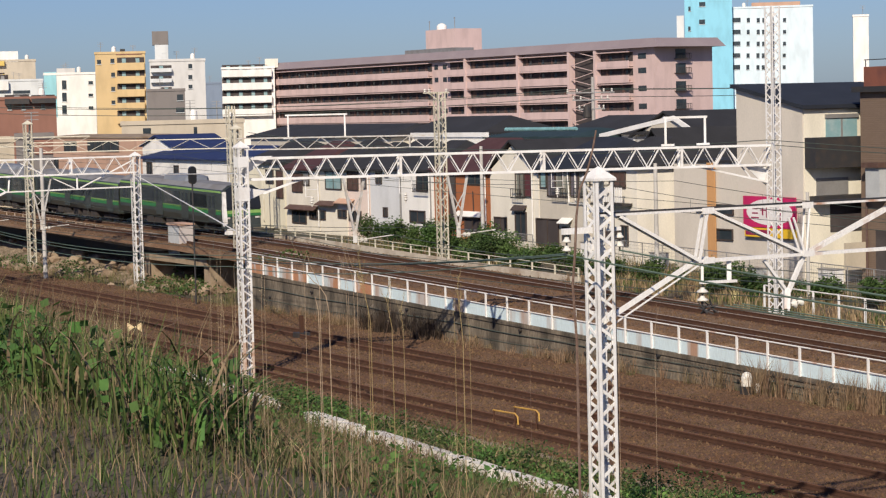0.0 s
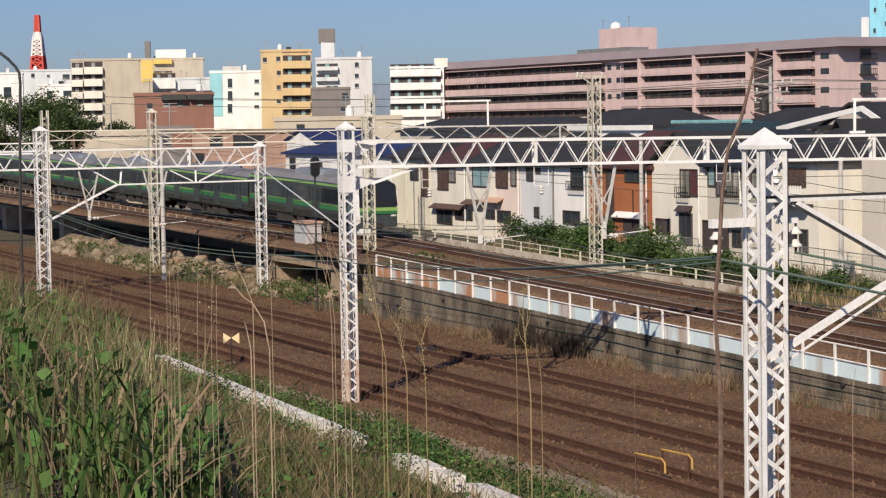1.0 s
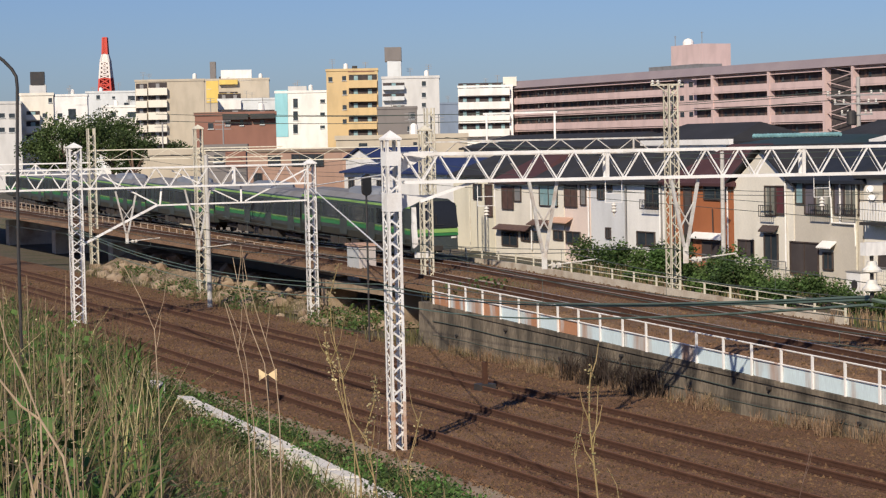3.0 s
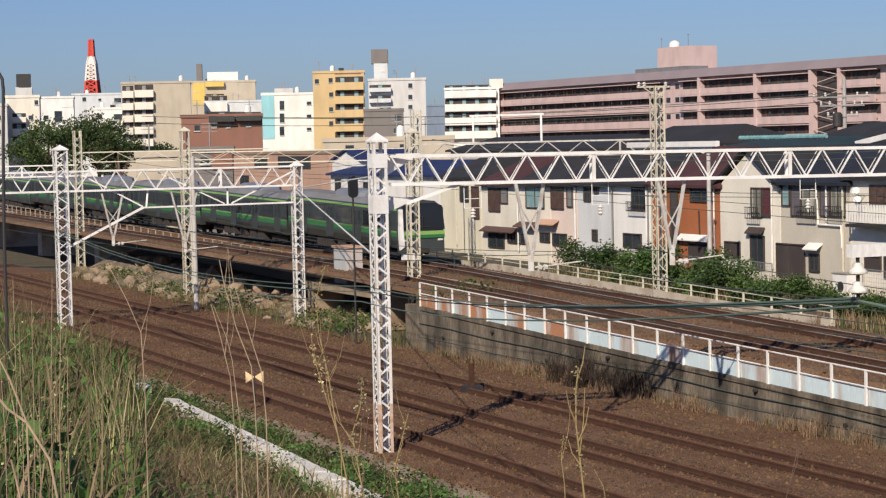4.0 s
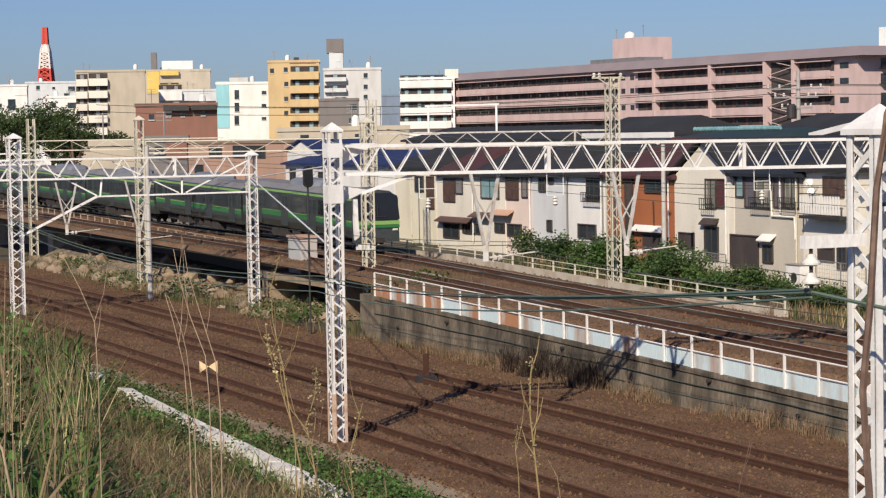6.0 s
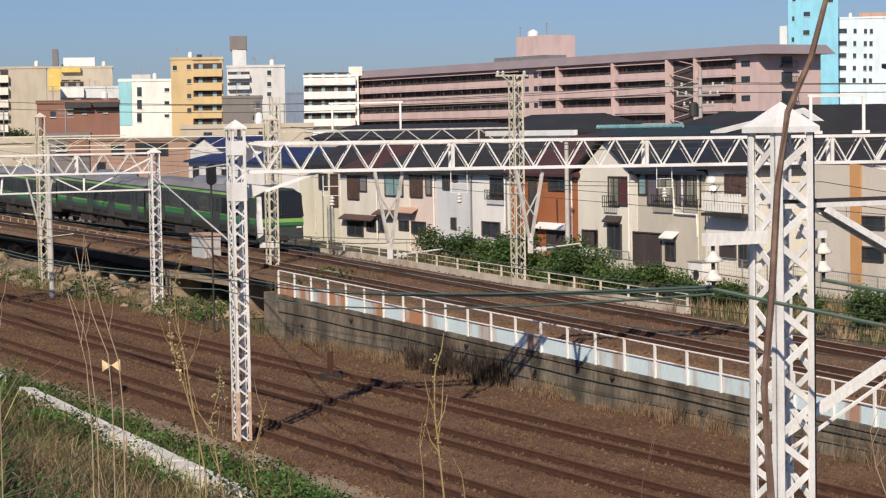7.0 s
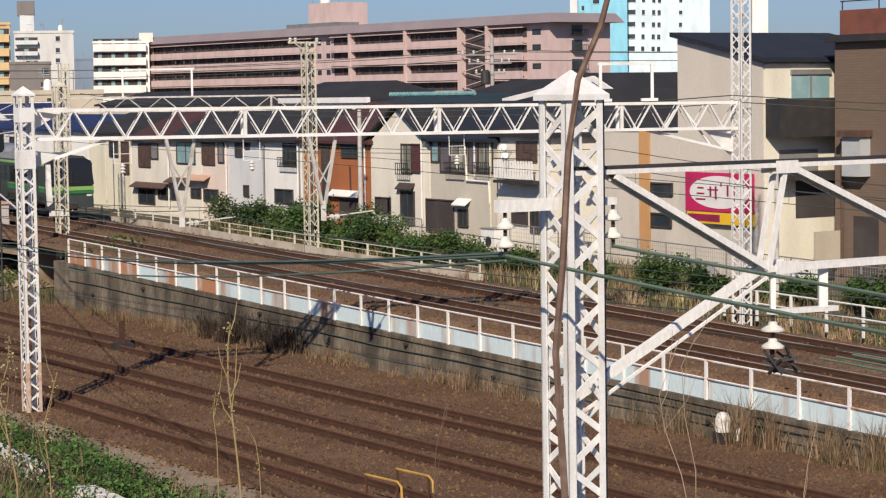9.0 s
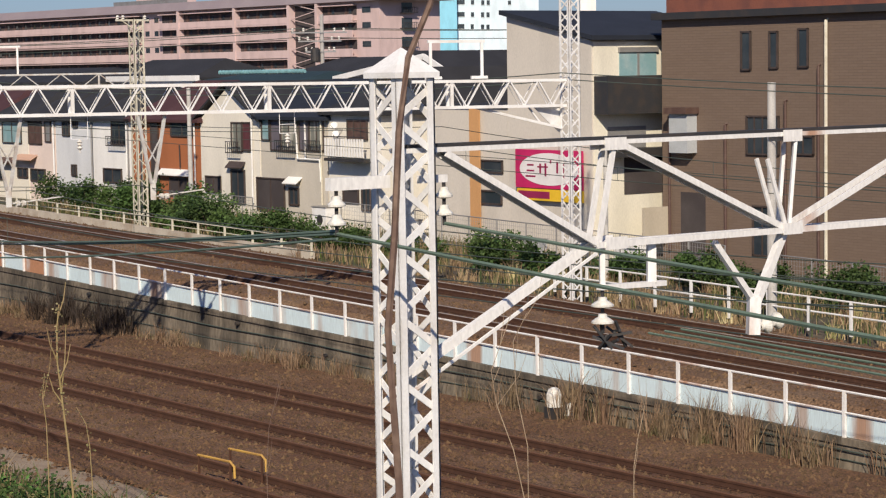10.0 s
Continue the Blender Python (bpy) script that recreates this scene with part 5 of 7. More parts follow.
block("apartment_block", "slim white shaft far behind", 219.8, 227.3, 560, 43.3, P["white"], depth=6)
block("trackside_hall", "low beige hall by the line", -240.0, -213.4, 190, -3.1, P["beige"], depth=10)
block("trackside_hall", "dark-roofed sheds by the line", -212.8, -193.5, 185, -1.4, P["darkgrey"], depth=10,
      windows=[(-208.8, -204.6, -4.1, -7.3)],
      tops=[((-203.3, -193.6, -2.6, -10.2), P["brick"])])
block("low_block", "brown low block behind the peach workshop", -149.5, -87.2, 260, 2.1, P["beige"], depth=12,
      windows=[(-138.7, -134.7, 0.1, -4.0), (-112.9, -111.1, 0.1, -4.5)])


# red and white lattice tower far off
tower = thing("radio_tower", "red and white steel lattice tower behind the roofs", "tower")
TD = 900.0
TRED, TWHITE = paint("tower_red", (0.55, 0.07, 0.05)), paint("tower_white", (0.75, 0.68, 0.64))
tx, levels = -0.2605 * TD, [(-6, 9.5, None), (27, 6.2, TRED), (39, 4.6, TRED), (47, 3.4, TWHITE), (50.5, 2.0, TWHITE), (58.5, 1.5, TRED)]
for (e0, w0, _), (e1, w1, m) in zip(levels, levels[1:]):
    z0, z1 = 10 + (e0 - 5.3) * TD / 1000, 10 + (e1 - 5.3) * TD / 1000
    bm = bmesh.new()
    k = 4
    for i in range(k):
        a, b = z0 + (z1 - z0) * i / k, z0 + (z1 - z0) * (i + 1) / k
        wa, wb = w0 + (w1 - w0) * i / k, w0 + (w1 - w0) * (i + 1) / k
        ca = [Vector((tx + u * wa / 2, TD + v * wa / 2, a)) for u, v in ((-1, -1), (1, -1), (1, 1), (-1, 1))]
        cb = [Vector((tx + u * wb / 2, TD + v * wb / 2, b)) for u, v in ((-1, -1), (1, -1), (1, 1), (-1, 1))]
        for j in range(4):
            bar(bm, ca[j], cb[j], 0.75)
            bar(bm, ca[j], cb[(j + 1) % 4], 0.45)
            bar(bm, ca[(j + 1) % 4], cb[j], 0.45)
            bar(bm, cb[j], cb[(j + 1) % 4], 0.5)
    part("tower_section", bm, m, tower)
bm = bmesh.new()
tube(bm, [(tx, TD, 10), (tx, TD, 10 + 0.0535 * TD)], [1.6, 0.9], 8)
part("core_pipe", bm, TRED, tower)

# ---- long pink apartment slab, parallel to the tracks ----
slab = thing("apartment_slab", "long pink-tiled apartment slab with open galleries", "building", "far buildings")
SP, SQ = Vector((-36.2, 537, 0)), Vector((49.1, 400, 0))
SU = (SQ - SP).normalized()
SV = Vector((-SU.y, SU.x, 0))
SLAB = Matrix((SU, SV, Vector((0, 0, 1)))).transposed().to_4x4()
SLAB.translation = SP
SL = (SQ - SP).length
slab.matrix_world = SLAB


def slab_u(b):
    b /= 1000
    return (b * SP.y - SP.x) / (SU.x - b * SU.y)


GREYROOF = material("grey_mauve_roof_band", (0.25, 0.205, 0.22), 0.7, spots=(0.3, 0.25, 0.26), scale=0.2)
bm = bmesh.new()
box(bm, (0, 0, 0), (SL, 15, 23.0))
part("wall", bm, P["pinkish"], slab)
bm = bmesh.new()
for z0, z1, o0, o1 in ((22.9, 24.7, 1.6, 0.6),):
    lo = [bm.verts.new(p) for p in ((-0.8, -o0, z0), (SL + 3.2, -o0, z0), (SL + 3.2, 16, z0), (-0.8, 16, z0))]
    hi = [bm.verts.new(p) for p in ((-0.2, -o1, z1), (SL + 1.2, -o1, z1), (SL + 1.2, 15.4, z1), (-0.2, 15.4, z1))]
    for k in range(4):
        bm.faces.new((lo[k], lo[(k + 1) % 4], hi[(k + 1) % 4], hi[k]))
    bm.faces.new(hi)
    bm.faces.new(lo[::-1])
part("roof_band", bm, GREYROOF, slab, "grey-mauve sloping roof band")
bays = [(-63, 12), (21, 30.3), (30.9, 56.4), (57, 81.8), (95.8, 112)]
for zt in (22.2, 19.3, 15.7, 12.1, 8.5):
    for b0, b1 in bays:
        u0, u1 = slab_u(b0), slab_u(b1)
        # The wall is not cut; a dark sheet paints the gallery's shade.
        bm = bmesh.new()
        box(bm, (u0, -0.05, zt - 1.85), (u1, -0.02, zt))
        g = part("gallery", bm, M["shade"], slab, "dark sheet painted as the shade inside an open gallery")
        bm = bmesh.new()
        box(bm, (u0, -1.25, zt - 3.3), (u1, -1.05, zt - 1.75))
        box(bm, (u0, -1.05, zt - 3.3), (u1, -0.05, zt - 3.1))
        box(bm, (u0, -1.3, zt - 0.05), (u1, -0.05, zt + 0.12))
        part("parapet", bm, P["pinkish"], g)
        k = max(1, int((u1 - u0) / 4))
        for i in range(k):
            um = u0 + (u1 - u0) * (i + 0.5) / k
            bm = bmesh.new()
            box(bm, (um - 0.9, -0.12, zt - 1.8), (um - 0.1, -0.06, zt - 0.3))
            part("gallery_door", bm, M["shutter"], g)
            bm = bmesh.new()
            box(bm, (um + 0.5, -0.12, zt - 1.5), (um + 1.2, -0.06, zt - 0.7))
            part("gallery_window", bm, M["glass"], g)
    for b0, b1 in ((13.2, 15.0), (17.4, 19.2), (114.6, 118.6)):
        bm = bmesh.new()
        box(bm, (slab_u(b0), -0.06, zt - 1.5), (slab_u(b1), -0.01, zt - 0.4))
        part("window", bm, M["glass"], slab)
    bm = bmesh.new()
    box(bm, (SL + 0.01, 5.0, zt - 1.7), (SL + 1.3, 8.4, zt - 1.6))
    for i in range(9):
        box(bm, (SL + 1.25, 5.0 + i * 0.42, zt - 1.6), (SL + 1.3, 5.1 + i * 0.42, zt - 0.6))
    box(bm, (SL + 1.2, 5.0, zt - 0.65), (SL + 1.3, 8.4, zt - 0.55))
    part("end_balcony", bm, M["dark"], slab)
    bm = bmesh.new()
    box(bm, (SL + 0.01, 5.4, zt - 1.6), (SL + 0.05, 8.0, zt + 0.3))
    part("window", bm, M["glass"], slab)
for b in (30.6, 56.7, 82.2, 95.4):
    bm = bmesh.new()
    u = slab_u(b)
    box(bm, (u - 0.35, -1.5, 0), (u + 0.35, -0.02, 22.8))
    part("pier", bm, P["pinkish"], slab)
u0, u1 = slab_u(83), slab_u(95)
# Stairwell shade is painted as one flat dark sheet.
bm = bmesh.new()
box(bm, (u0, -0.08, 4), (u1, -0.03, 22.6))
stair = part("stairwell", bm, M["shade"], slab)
for i in range(6):
    bm = bmesh.new()
    bar(bm, (u0, -1.0, 5 + i * 3), (u1, -1.0, 6.5 + i * 3), 0.12, 0.14)
    bar(bm, (u0, -1.0, 8 + i * 3), (u1, -1.0, 6.5 + i * 3), 0.12, 0.14)
    part("stair_flight", bm, P["pinkish"], stair)
u0, u1 = slab_u(6.6), slab_u(20.8)
bm = bmesh.new()
box(bm, (u0, 1.5, 24.5), (u1, 9, 30.0))
ph = part("penthouse", bm, P["pinkish"], slab, "pale pink rooftop plant room")
bm = bmesh.new()
lathe(bm, ((u0 + u1) / 2 - 3, 4, 30.0), [(1.2, 0), (1.2, 0.8), (0.9, 1.3), (0.2, 1.6)], 12)
part("vent_dome", bm, P["white"], ph)
for x, y, h in ((u0 + 1, 2, 2.2), (u1 - 0.6, 2, 2.6)):
    bm = bmesh.new()
    tube(bm, [(x, y, 29.9), (x, y, 30 + h)], 0.09, 6)
    bar(bm, (x - 0.4, y, 29.8 + h), (x + 0.4, y, 29.8 + h), 0.12)
    part("antenna", bm, M["alu"], ph)
bm = bmesh.new()
box(bm, (u0 - 7, 0, 24.6), (u1 + 1, 6, 25.6))
part("roof_plant", bm, M["trainroof"], slab)

# ---- near portal frame ----
NS = NEAR[0]
portal = thing("portal_frame", "near white steel portal truss with rust spots and hangers", "portal beam", "overhead line beams")
PW = M["rustwhite"]


def member(name, n0, z0, n1, z1, w, h=None, off=0.0, label="", mat=None):
    bm = bmesh.new()
    bar(bm, W(NS + off, n0, z0), W(NS + off, n1, z1), w, h)
    return part(name, bm, mat or PW, portal, label)


for off in (-0.09, 0.09):
    member("top_chord", 12.9, 9.14, 37.8, 9.14, 0.03, 0.05, off)
    member("bottom_chord", 15.6, 7.99, 37.8, 7.93, 0.05, 0.07, off)
    for a, b in ((13.5, 15.62), (16.0, 18.62)):
        member("diagonal", a, 9.1, b, 8.0, 0.03, 0.07, off)
    member("diagonal", 18.75, 8.0, 21.6, 9.1, 0.03, 0.07, off)
    member("diagonal", 21.8, 9.1, 24.4, 8.0, 0.03, 0.07, off)
    member("upright", 15.86, 9.1, 15.62, 8.0, 0.04, 0.06, off)
    member("upright", 18.78, 9.1, 18.66, 8.0, 0.04, 0.06, off)
    member("upright", 18.3, 8.85, 18.6, 8.05, 0.03, 0.05, off)
# Flat dark strip between and just above the two top chord bars.
member("cable_run", 12.9, 9.185, 37.8, 9.185, 0.1, 0.035, 0.0, "dark strip laid along the top chord", M["dark"])
# Dark filler bars stand for the shade between the doubled diagonals.
for a, b in ((13.5, 15.62), (16.0, 18.62)):
    member("diagonal_gap", a, 9.12, b, 8.02, 0.13, 0.02, 0.0, "dark filler bar painted as the shaded gap between doubled bars", M["dark"])
member("brace", 12.95, 6.72, 15.6, 7.98, 0.08, 0.1, -0.06, "thick white tube brace")
member("brace", 12.9, 6.55, 15.6, 7.9, 0.03, 0.03, 0.08)
member("hanger", 17.5, 7.9, 18.15, 7.15, 0.07)
member("hanger", 18.66, 7.95, 18.2, 7.15, 0.09)
member("hanger_plate", 18.16, 7.2, 18.14, 6.75, 0.14, 0.14)
member("hanger", 16.5, 7.95, 16.5, 7.5, 0.1, 0.08)
member("hanger", 15.75, 7.95, 15.75, 7.5, 0.06, 0.06)
member("crossbar", 15.7, 7.5, 16.7, 7.48, 0.09, 0.06)
for n in (15.86, 18.7):
    for z in (9.12, 8.0):
        for x in (-0.13, 0.12):
            bm = bmesh.new()
            box(bm, (x, -0.16, z - 0.07), (x + 0.01, 0.16, z + 0.07))
            part("joint_plate", bm, PW, portal).matrix_world = at_sn(NS, n, 0)
lattice_mast(NS, 38.0, 0.0, 9.5, 0.5, "white lattice mast at the end of the near portal", pitch=0.42)


def insulator(p, label, discs=2, r=0.09, axis=None):
    """A string of porcelain discs hanging below p."""
    t = thing("insulator", label, "insulator", "insulators", at=Matrix.Translation(p) if axis is None else Matrix.Translation(p) @ axis)
    bm = bmesh.new()
    tube(bm, [(0, 0, 0.02), (0, 0, -0.2 * discs - 0.08)], 0.022, 6)
    part("pin", bm, M["dark"], t)
    for k in range(discs):
        bm = bmesh.new()
        lathe(bm, (0, 0, -0.17 - 0.19 * k), [(0.03, 0.1), (0.05, 0.09), (0.055, 0.06), (r * 0.7, 0.045), (r * 1.08, 0.012), (r * 1.08, -0.008), (r * 0.6, -0.02), (0.03, -0.025)], 16)
        part("disc", bm, M["porcelain"], t)
    return t


# bracket arm with insulators on the near mast, and the feeder cables
bm = bmesh.new()
armA = W(NS, 13.0, 8.83)
left = Vector((-0.8805, -0.474, 0))
arm = thing("bracket_arm", "white steel bracket arm bolted to the near mast", "bracket")
bar(bm, armA + left * 0.95, armA + left * 0.2, 0.1, 0.13)
part("beam", bm, PW, arm)
bm = bmesh.new()
bar(bm, armA - left * 0.2, armA - left * 0.56, 0.06, 0.08)
part("stub", bm, PW, arm)
tipL, tipR = armA + left * 0.85 + Vector((0, 0, -0.05)), armA - left * 0.53 + Vector((0, 0, -0.02))
insulator(tipL, "white porcelain insulator string hanging from the bracket arm")
insulator(tipR, "white porcelain insulator beside the near mast")
insulator(W(NS, 15.75, 7.46), "grey-white insulator under the near portal", 2, 0.12)
insulator(W(NS, 18.2, 6.82), "white insulator standing out from the hanger plate", 2, 0.1, axis=pose(0, 0, 0, 0, -100, 28))
clamp = thing("cable_clamp", "dark steel switch and clamps below the insulator", "clamp")
for k in range(9):
    a = k * 0.7
    bm = bmesh.new()
    bar(bm, W(NS, 15.8, 7.0) + Vector((0.16 * math.cos(a), 0.1 * math.sin(a), 0.1 * math.sin(a * 2))), W(NS, 15.95, 6.85) + Vector((0.2 * math.sin(a), 0.1 * math.cos(a), 0.12 * math.cos(a * 3))), 0.03)
    part("clamp_arm", bm, M["dark"], clamp)


def cable(name, a, b, sag, r, mat, label, group="cables", seg=24):
    a, b = Vector(a), Vector(b)
    bm = bmesh.new()
    tube(bm, [a.lerp(b, t) - Vector((0, 0, sag * 4 * t * (1 - t))) for t in frange(0, 1, seg)], r, 5)
    return solo(name, bm, mat, label, "cable", group)


lowL, lowR = tipL + Vector((0, 0, -0.46)), tipR + Vector((0, 0, -0.46))
for k, (dz, dn) in enumerate(((0, 0), (0.03, 0.12), (-0.05, 0.3))):
    cable("feeder_cable", lowL + Vector((0, 0, dz)), W(-63.4, 24.3 - dn, 5.3 + dz * 6), 0.24 + 0.05 * k, 0.016, M["greencable"], "green-grey feeder cable sagging between masts")
    cable("feeder_cable", W(-63.4, 24.3 - dn, 5.3 + dz * 6), W(-117.4, 26.4 - dn, 5.6 + dz * 6), 0.8, 0.018, M["greencable"], "green-grey feeder cable sagging between masts")
cable("feeder_cable", lowR, W(36, 13.4, 8.6), 0.9, 0.02, M["greencable"], "green-grey feeder cable running past the near portal")
cable("feeder_cable", lowL, W(36, 12.0, 8.45), 0.9, 0.02, M["greencable"], "green-grey feeder cable running past the near portal")
for dn in (0, 0.25, 0.5):
    cable("feeder_cable", W(-17.5, 16.0 + dn, 7.0), W(36, 17 + dn, 7.3), 0.6, 0.014, M["greencable"], "thin cable under the near portal")
for z, dn in ((9.45, 0), (9.2, 0.4)):
    cable("overhead_wire", W(-57.6, 48.6 + dn, z + 0.3), W(20, 46 + dn, z), 0.8, 0.018, M["cable"], "dark overhead wire on the far masts")
    cable("overhead_wire", W(-117, 49.0 + dn, z + 0.8), W(-57.6, 48.6 + dn, z + 0.3), 0.8, 0.02, M["cable"], "dark overhead wire on the far masts")

# contact lines over each track: messenger, contact wire and droppers
for n, base in [(x, lambda s: 0.15) for x in LOWER] + [(x, rail_z) for x in UPPER]:
    for s0, s1 in ((-170, -117), (-117, -62), (-62, -18), (-18, 30)):
        a0, a1 = base(s0) + 5.15, base(s1) + 5.15
        t = thing("contact_line", "thin dark contact line with droppers above a track", "overhead line", "contact lines")
        bm = bmesh.new()
        tube(bm, [W(s0, n, a0), W(s1, n, a1)], 0.012, 4)
        part("contact_wire", bm, M["cable"], t)
        bm = bmesh.new()
        pts = [W(s0 + (s1 - s0) * k, n, a0 + (a1 - a0) * k + 1.0 - 0.7 * 4 * k * (1 - k)) for k in frange(0, 1, 14)]
        tube(bm, pts, 0.013, 4)
        part("messenger_wire", bm, M["cable"], t)
        for k in (0.15, 0.32, 0.5, 0.68, 0.85):
            bm = bmesh.new()
            p = W(s0 + (s1 - s0) * k, n, a0 + (a1 - a0) * k)
            tube(bm, [p, p + Vector((0, 0, 1.0 - 0.7 * 4 * k * (1 - k)))], 0.008, 4)
            part("dropper", bm, M["cable"], t)


# ---- hangers under the portal beams ----


def v_hanger(s, n, ztop, zlow, spread, label, mat=None):
    t = thing("v_hanger", label, "hanger", "beam hangers")
    mat = mat or GREYW
    for k in (-1, 1):
        bm = bmesh.new()
        bar(bm, W(s, n + k * spread, ztop), W(s, n + k * 0.06, zlow), 0.09)
        part("leg", bm, mat, t)
    bm = bmesh.new()
    zc = ztop - (ztop - zlow) * 0.35
    bar(bm, W(s, n - spread * 0.62, zc), W(s, n + spread * 0.3, zc - 0.75), 0.04)
    bar(bm, W(s, n + spread * 0.62, zc), W(s, n - spread * 0.3, zc - 0.75), 0.04)
    part("cross_brace", bm, mat, t)
    bm = bmesh.new()
    bar(bm, W(s, n, zlow + 0.1), W(s, n, zlow - 0.55), 0.18, 0.1)
    part("foot", bm, mat, t)
    bm = bmesh.new()
    for k in (0.25, 0.45):
        tube(bm, [W(s, n + k, zlow - 0.45), W(s, n + k + 0.1, zlow - 0.45)], 0.1, 10)
    part("insulator_discs", bm, M["porcelain"], t)
    bm = bmesh.new()
    tube(bm, [W(s, n, zlow - 0.45), W(s, n + 1.9, zlow - 0.3)], 0.025, 6)
    part("registration_arm", bm, M["porcelain"], t)
    return t


v_hanger(-62.1, 29.4, 8.65, 6.35, 0.5, "white V-shaped hanger under the long beam")
v_hanger(-61.0, 34.0, 8.6, 6.4, 0.5, "white V-shaped hanger under the long beam")
v_hanger(-116.6, 33.5, 7.6, 4.7, 0.75, "white V-shaped hanger under the far beam")
v_hanger(-117.2, 29.5, 7.6, 5.2, 0.6, "white V-shaped hanger under the far beam")
for n, s in ((27.6, -62.6), (31.7, -61.6), (38.6, -60.0)):
    t = thing("wire_frame_hanger", "small white rectangular wire hanger under the beam", "hanger", "beam hangers")
    bm = bmesh.new()
    for a, b in (((-0.3, 8.7), (-0.3, 7.9)), ((0.3, 8.7), (0.3, 7.9)), ((-0.3, 7.9), (0.3, 7.9)), ((-0.3, 8.2), (0.3, 8.2))):
        bar(bm, W(s, n + a[0], a[1]), W(s, n + b[0], b[1]), 0.022)
    part("frame", bm, M["white"], t)
    bm = bmesh.new()
    lathe(bm, W(s, n, 7.45), [(0.02, 0.45), (0.05, 0.4), (0.1, 0.36), (0.04, 0.32), (0.1, 0.26), (0.04, 0.22), (0.1, 0.16), (0.03, 0.1), (0.02, 0)], 10)
    part("insulator", bm, M["porcelain"], t)


def top_frame(s, n, z, w, h, ds, label):
    bm = bmesh.new()
    for a, b in (((-w / 2, 0), (-w / 2, h)), ((w / 2, 0), (w / 2, h)), ((-w / 2 - 0.1, h), (w / 2 + 0.1, h)), ((-w / 2 - 0.2, 0), (-w / 2 + 0.4, 0)), ((w / 2 - 0.4, 0), (w / 2 + 0.2, 0))):
        bar(bm, W(s + a[0] * ds, n + a[0], z + a[1]), W(s + b[0] * ds, n + b[0], z + b[1]), 0.1)
    solo("beam_top_frame", bm, M["white"], label, "steel frame")


top_frame(-100.2, 46.2, 9.95, 2.3, 1.45, 1.5, "white rectangular steel frame standing on the beam")
top_frame(-58.6, 44.7, 9.65, 1.9, 1.25, 0.23, "white rectangular steel frame on the long beam")
# light bracing of the middle mast towards the far portal
cable("stay_wire", W(-63.4, 24.5, 9.0), W(-115.9, 40.0, 7.6), 0.0, 0.03, M["white"], "white stay rod between masts", seg=2)
cable("stay_wire", W(-63.4, 24.5, 6.4), W(-115.9, 40.0, 7.6), 0.0, 0.03, M["white"], "white stay rod between masts", seg=2)
member2 = thing("mast_brace", "white under-truss of braces below the far portal beam", "brace", "mast braces")
for a, b, w in ((W(-117.6, 26.9, 4.6), W(-117.0, 31.2, 6.75), 0.13), (W(-117.4, 27.6, 8.8), W(-117.0, 31.2, 6.8), 0.08), (W(-116.95, 31.5, 7.8), W(-116.98, 31.4, 6.75), 0.1),
                (W(-117.0, 31.2, 6.75), W(-115.8, 40.0, 6.8), 0.09), (W(-116.87, 32.1, 8.7), W(-116.35, 35.8, 6.85), 0.07), (W(-116.34, 36.0, 7.8), W(-116.35, 36.0, 6.8), 0.1), (W(-116.3, 36.2, 6.85), W(-115.8, 40.0, 8.7), 0.08)):
    bm = bmesh.new()
    bar(bm, a, b, w)
    part("brace", bm, M["white"], member2)
member3 = thing("mast_brace", "white curved knee brace of the middle mast", "brace", "mast braces")
bm = bmesh.new()
bar(bm, W(-63.1, 25.5, 8.1), W(-62.6, 27.3, 8.72), 0.1)
part("brace", bm, M["white"], member3)
bm = bmesh.new()
v = [bm.verts.new(W(-63.55, n, z)) for n, z in ((24.9, 9.7), (26.2, 9.7), (24.9, 8.95))]
u = [bm.verts.new(W(-63.5, n, z)) for n, z in ((24.9, 9.7), (26.2, 9.7), (24.9, 8.95))]
bm.faces.new(v)
bm.faces.new(u)
for k in range(3):
    bm.faces.new((v[k], v[(k + 1) % 3], u[(k + 1) % 3], u[k]))
part("corner_plate", bm, M["white"], member3)
bm = bmesh.new()
v = [bm.verts.new(W(-63.45, n, z)) for n, z in ((24.8, 8.4), (25.3, 8.28), (26.1, 8.3), (25.3, 7.95), (24.8, 7.8))]
u = [bm.verts.new(p.co + ALONG * 0.03) for p in v]
bm.faces.new(v)
bm.faces.new(u)
for k in range(5):
    bm.faces.new((v[k], v[(k + 1) % 5], u[(k + 1) % 5], u[k]))
part("knee_plate", bm, M["white"], member3)
haunch = thing("mast_brace", "white tapering haunch where the long beam meets the tall mast", "brace", "mast braces")
for a, b, w in ((W(-58.5, 45.3, 8.62), W(-57.8, 48.75, 7.8), 0.09), (W(-58.2, 46.7, 9.5), W(-57.95, 47.9, 8.0), 0.06), (W(-58.35, 46.0, 8.5), W(-58.2, 46.7, 9.5), 0.06)):
    bm = bmesh.new()
    bar(bm, a, b, w)
    part("brace", bm, M["white"], haunch)
bm = bmesh.new()
v = [bm.verts.new(W(-57.95, n, z)) for n, z in ((47.6, 8.55), (48.8, 8.6), (48.8, 7.6))]
u = [bm.verts.new(p.co + ALONG * 0.03) for p in v]
bm.faces.new(v)
bm.faces.new(u)
for k in range(3):
    bm.faces.new((v[k], v[(k + 1) % 3], u[(k + 1) % 3], u[k]))
part("corner_plate", bm, M["white"], haunch)


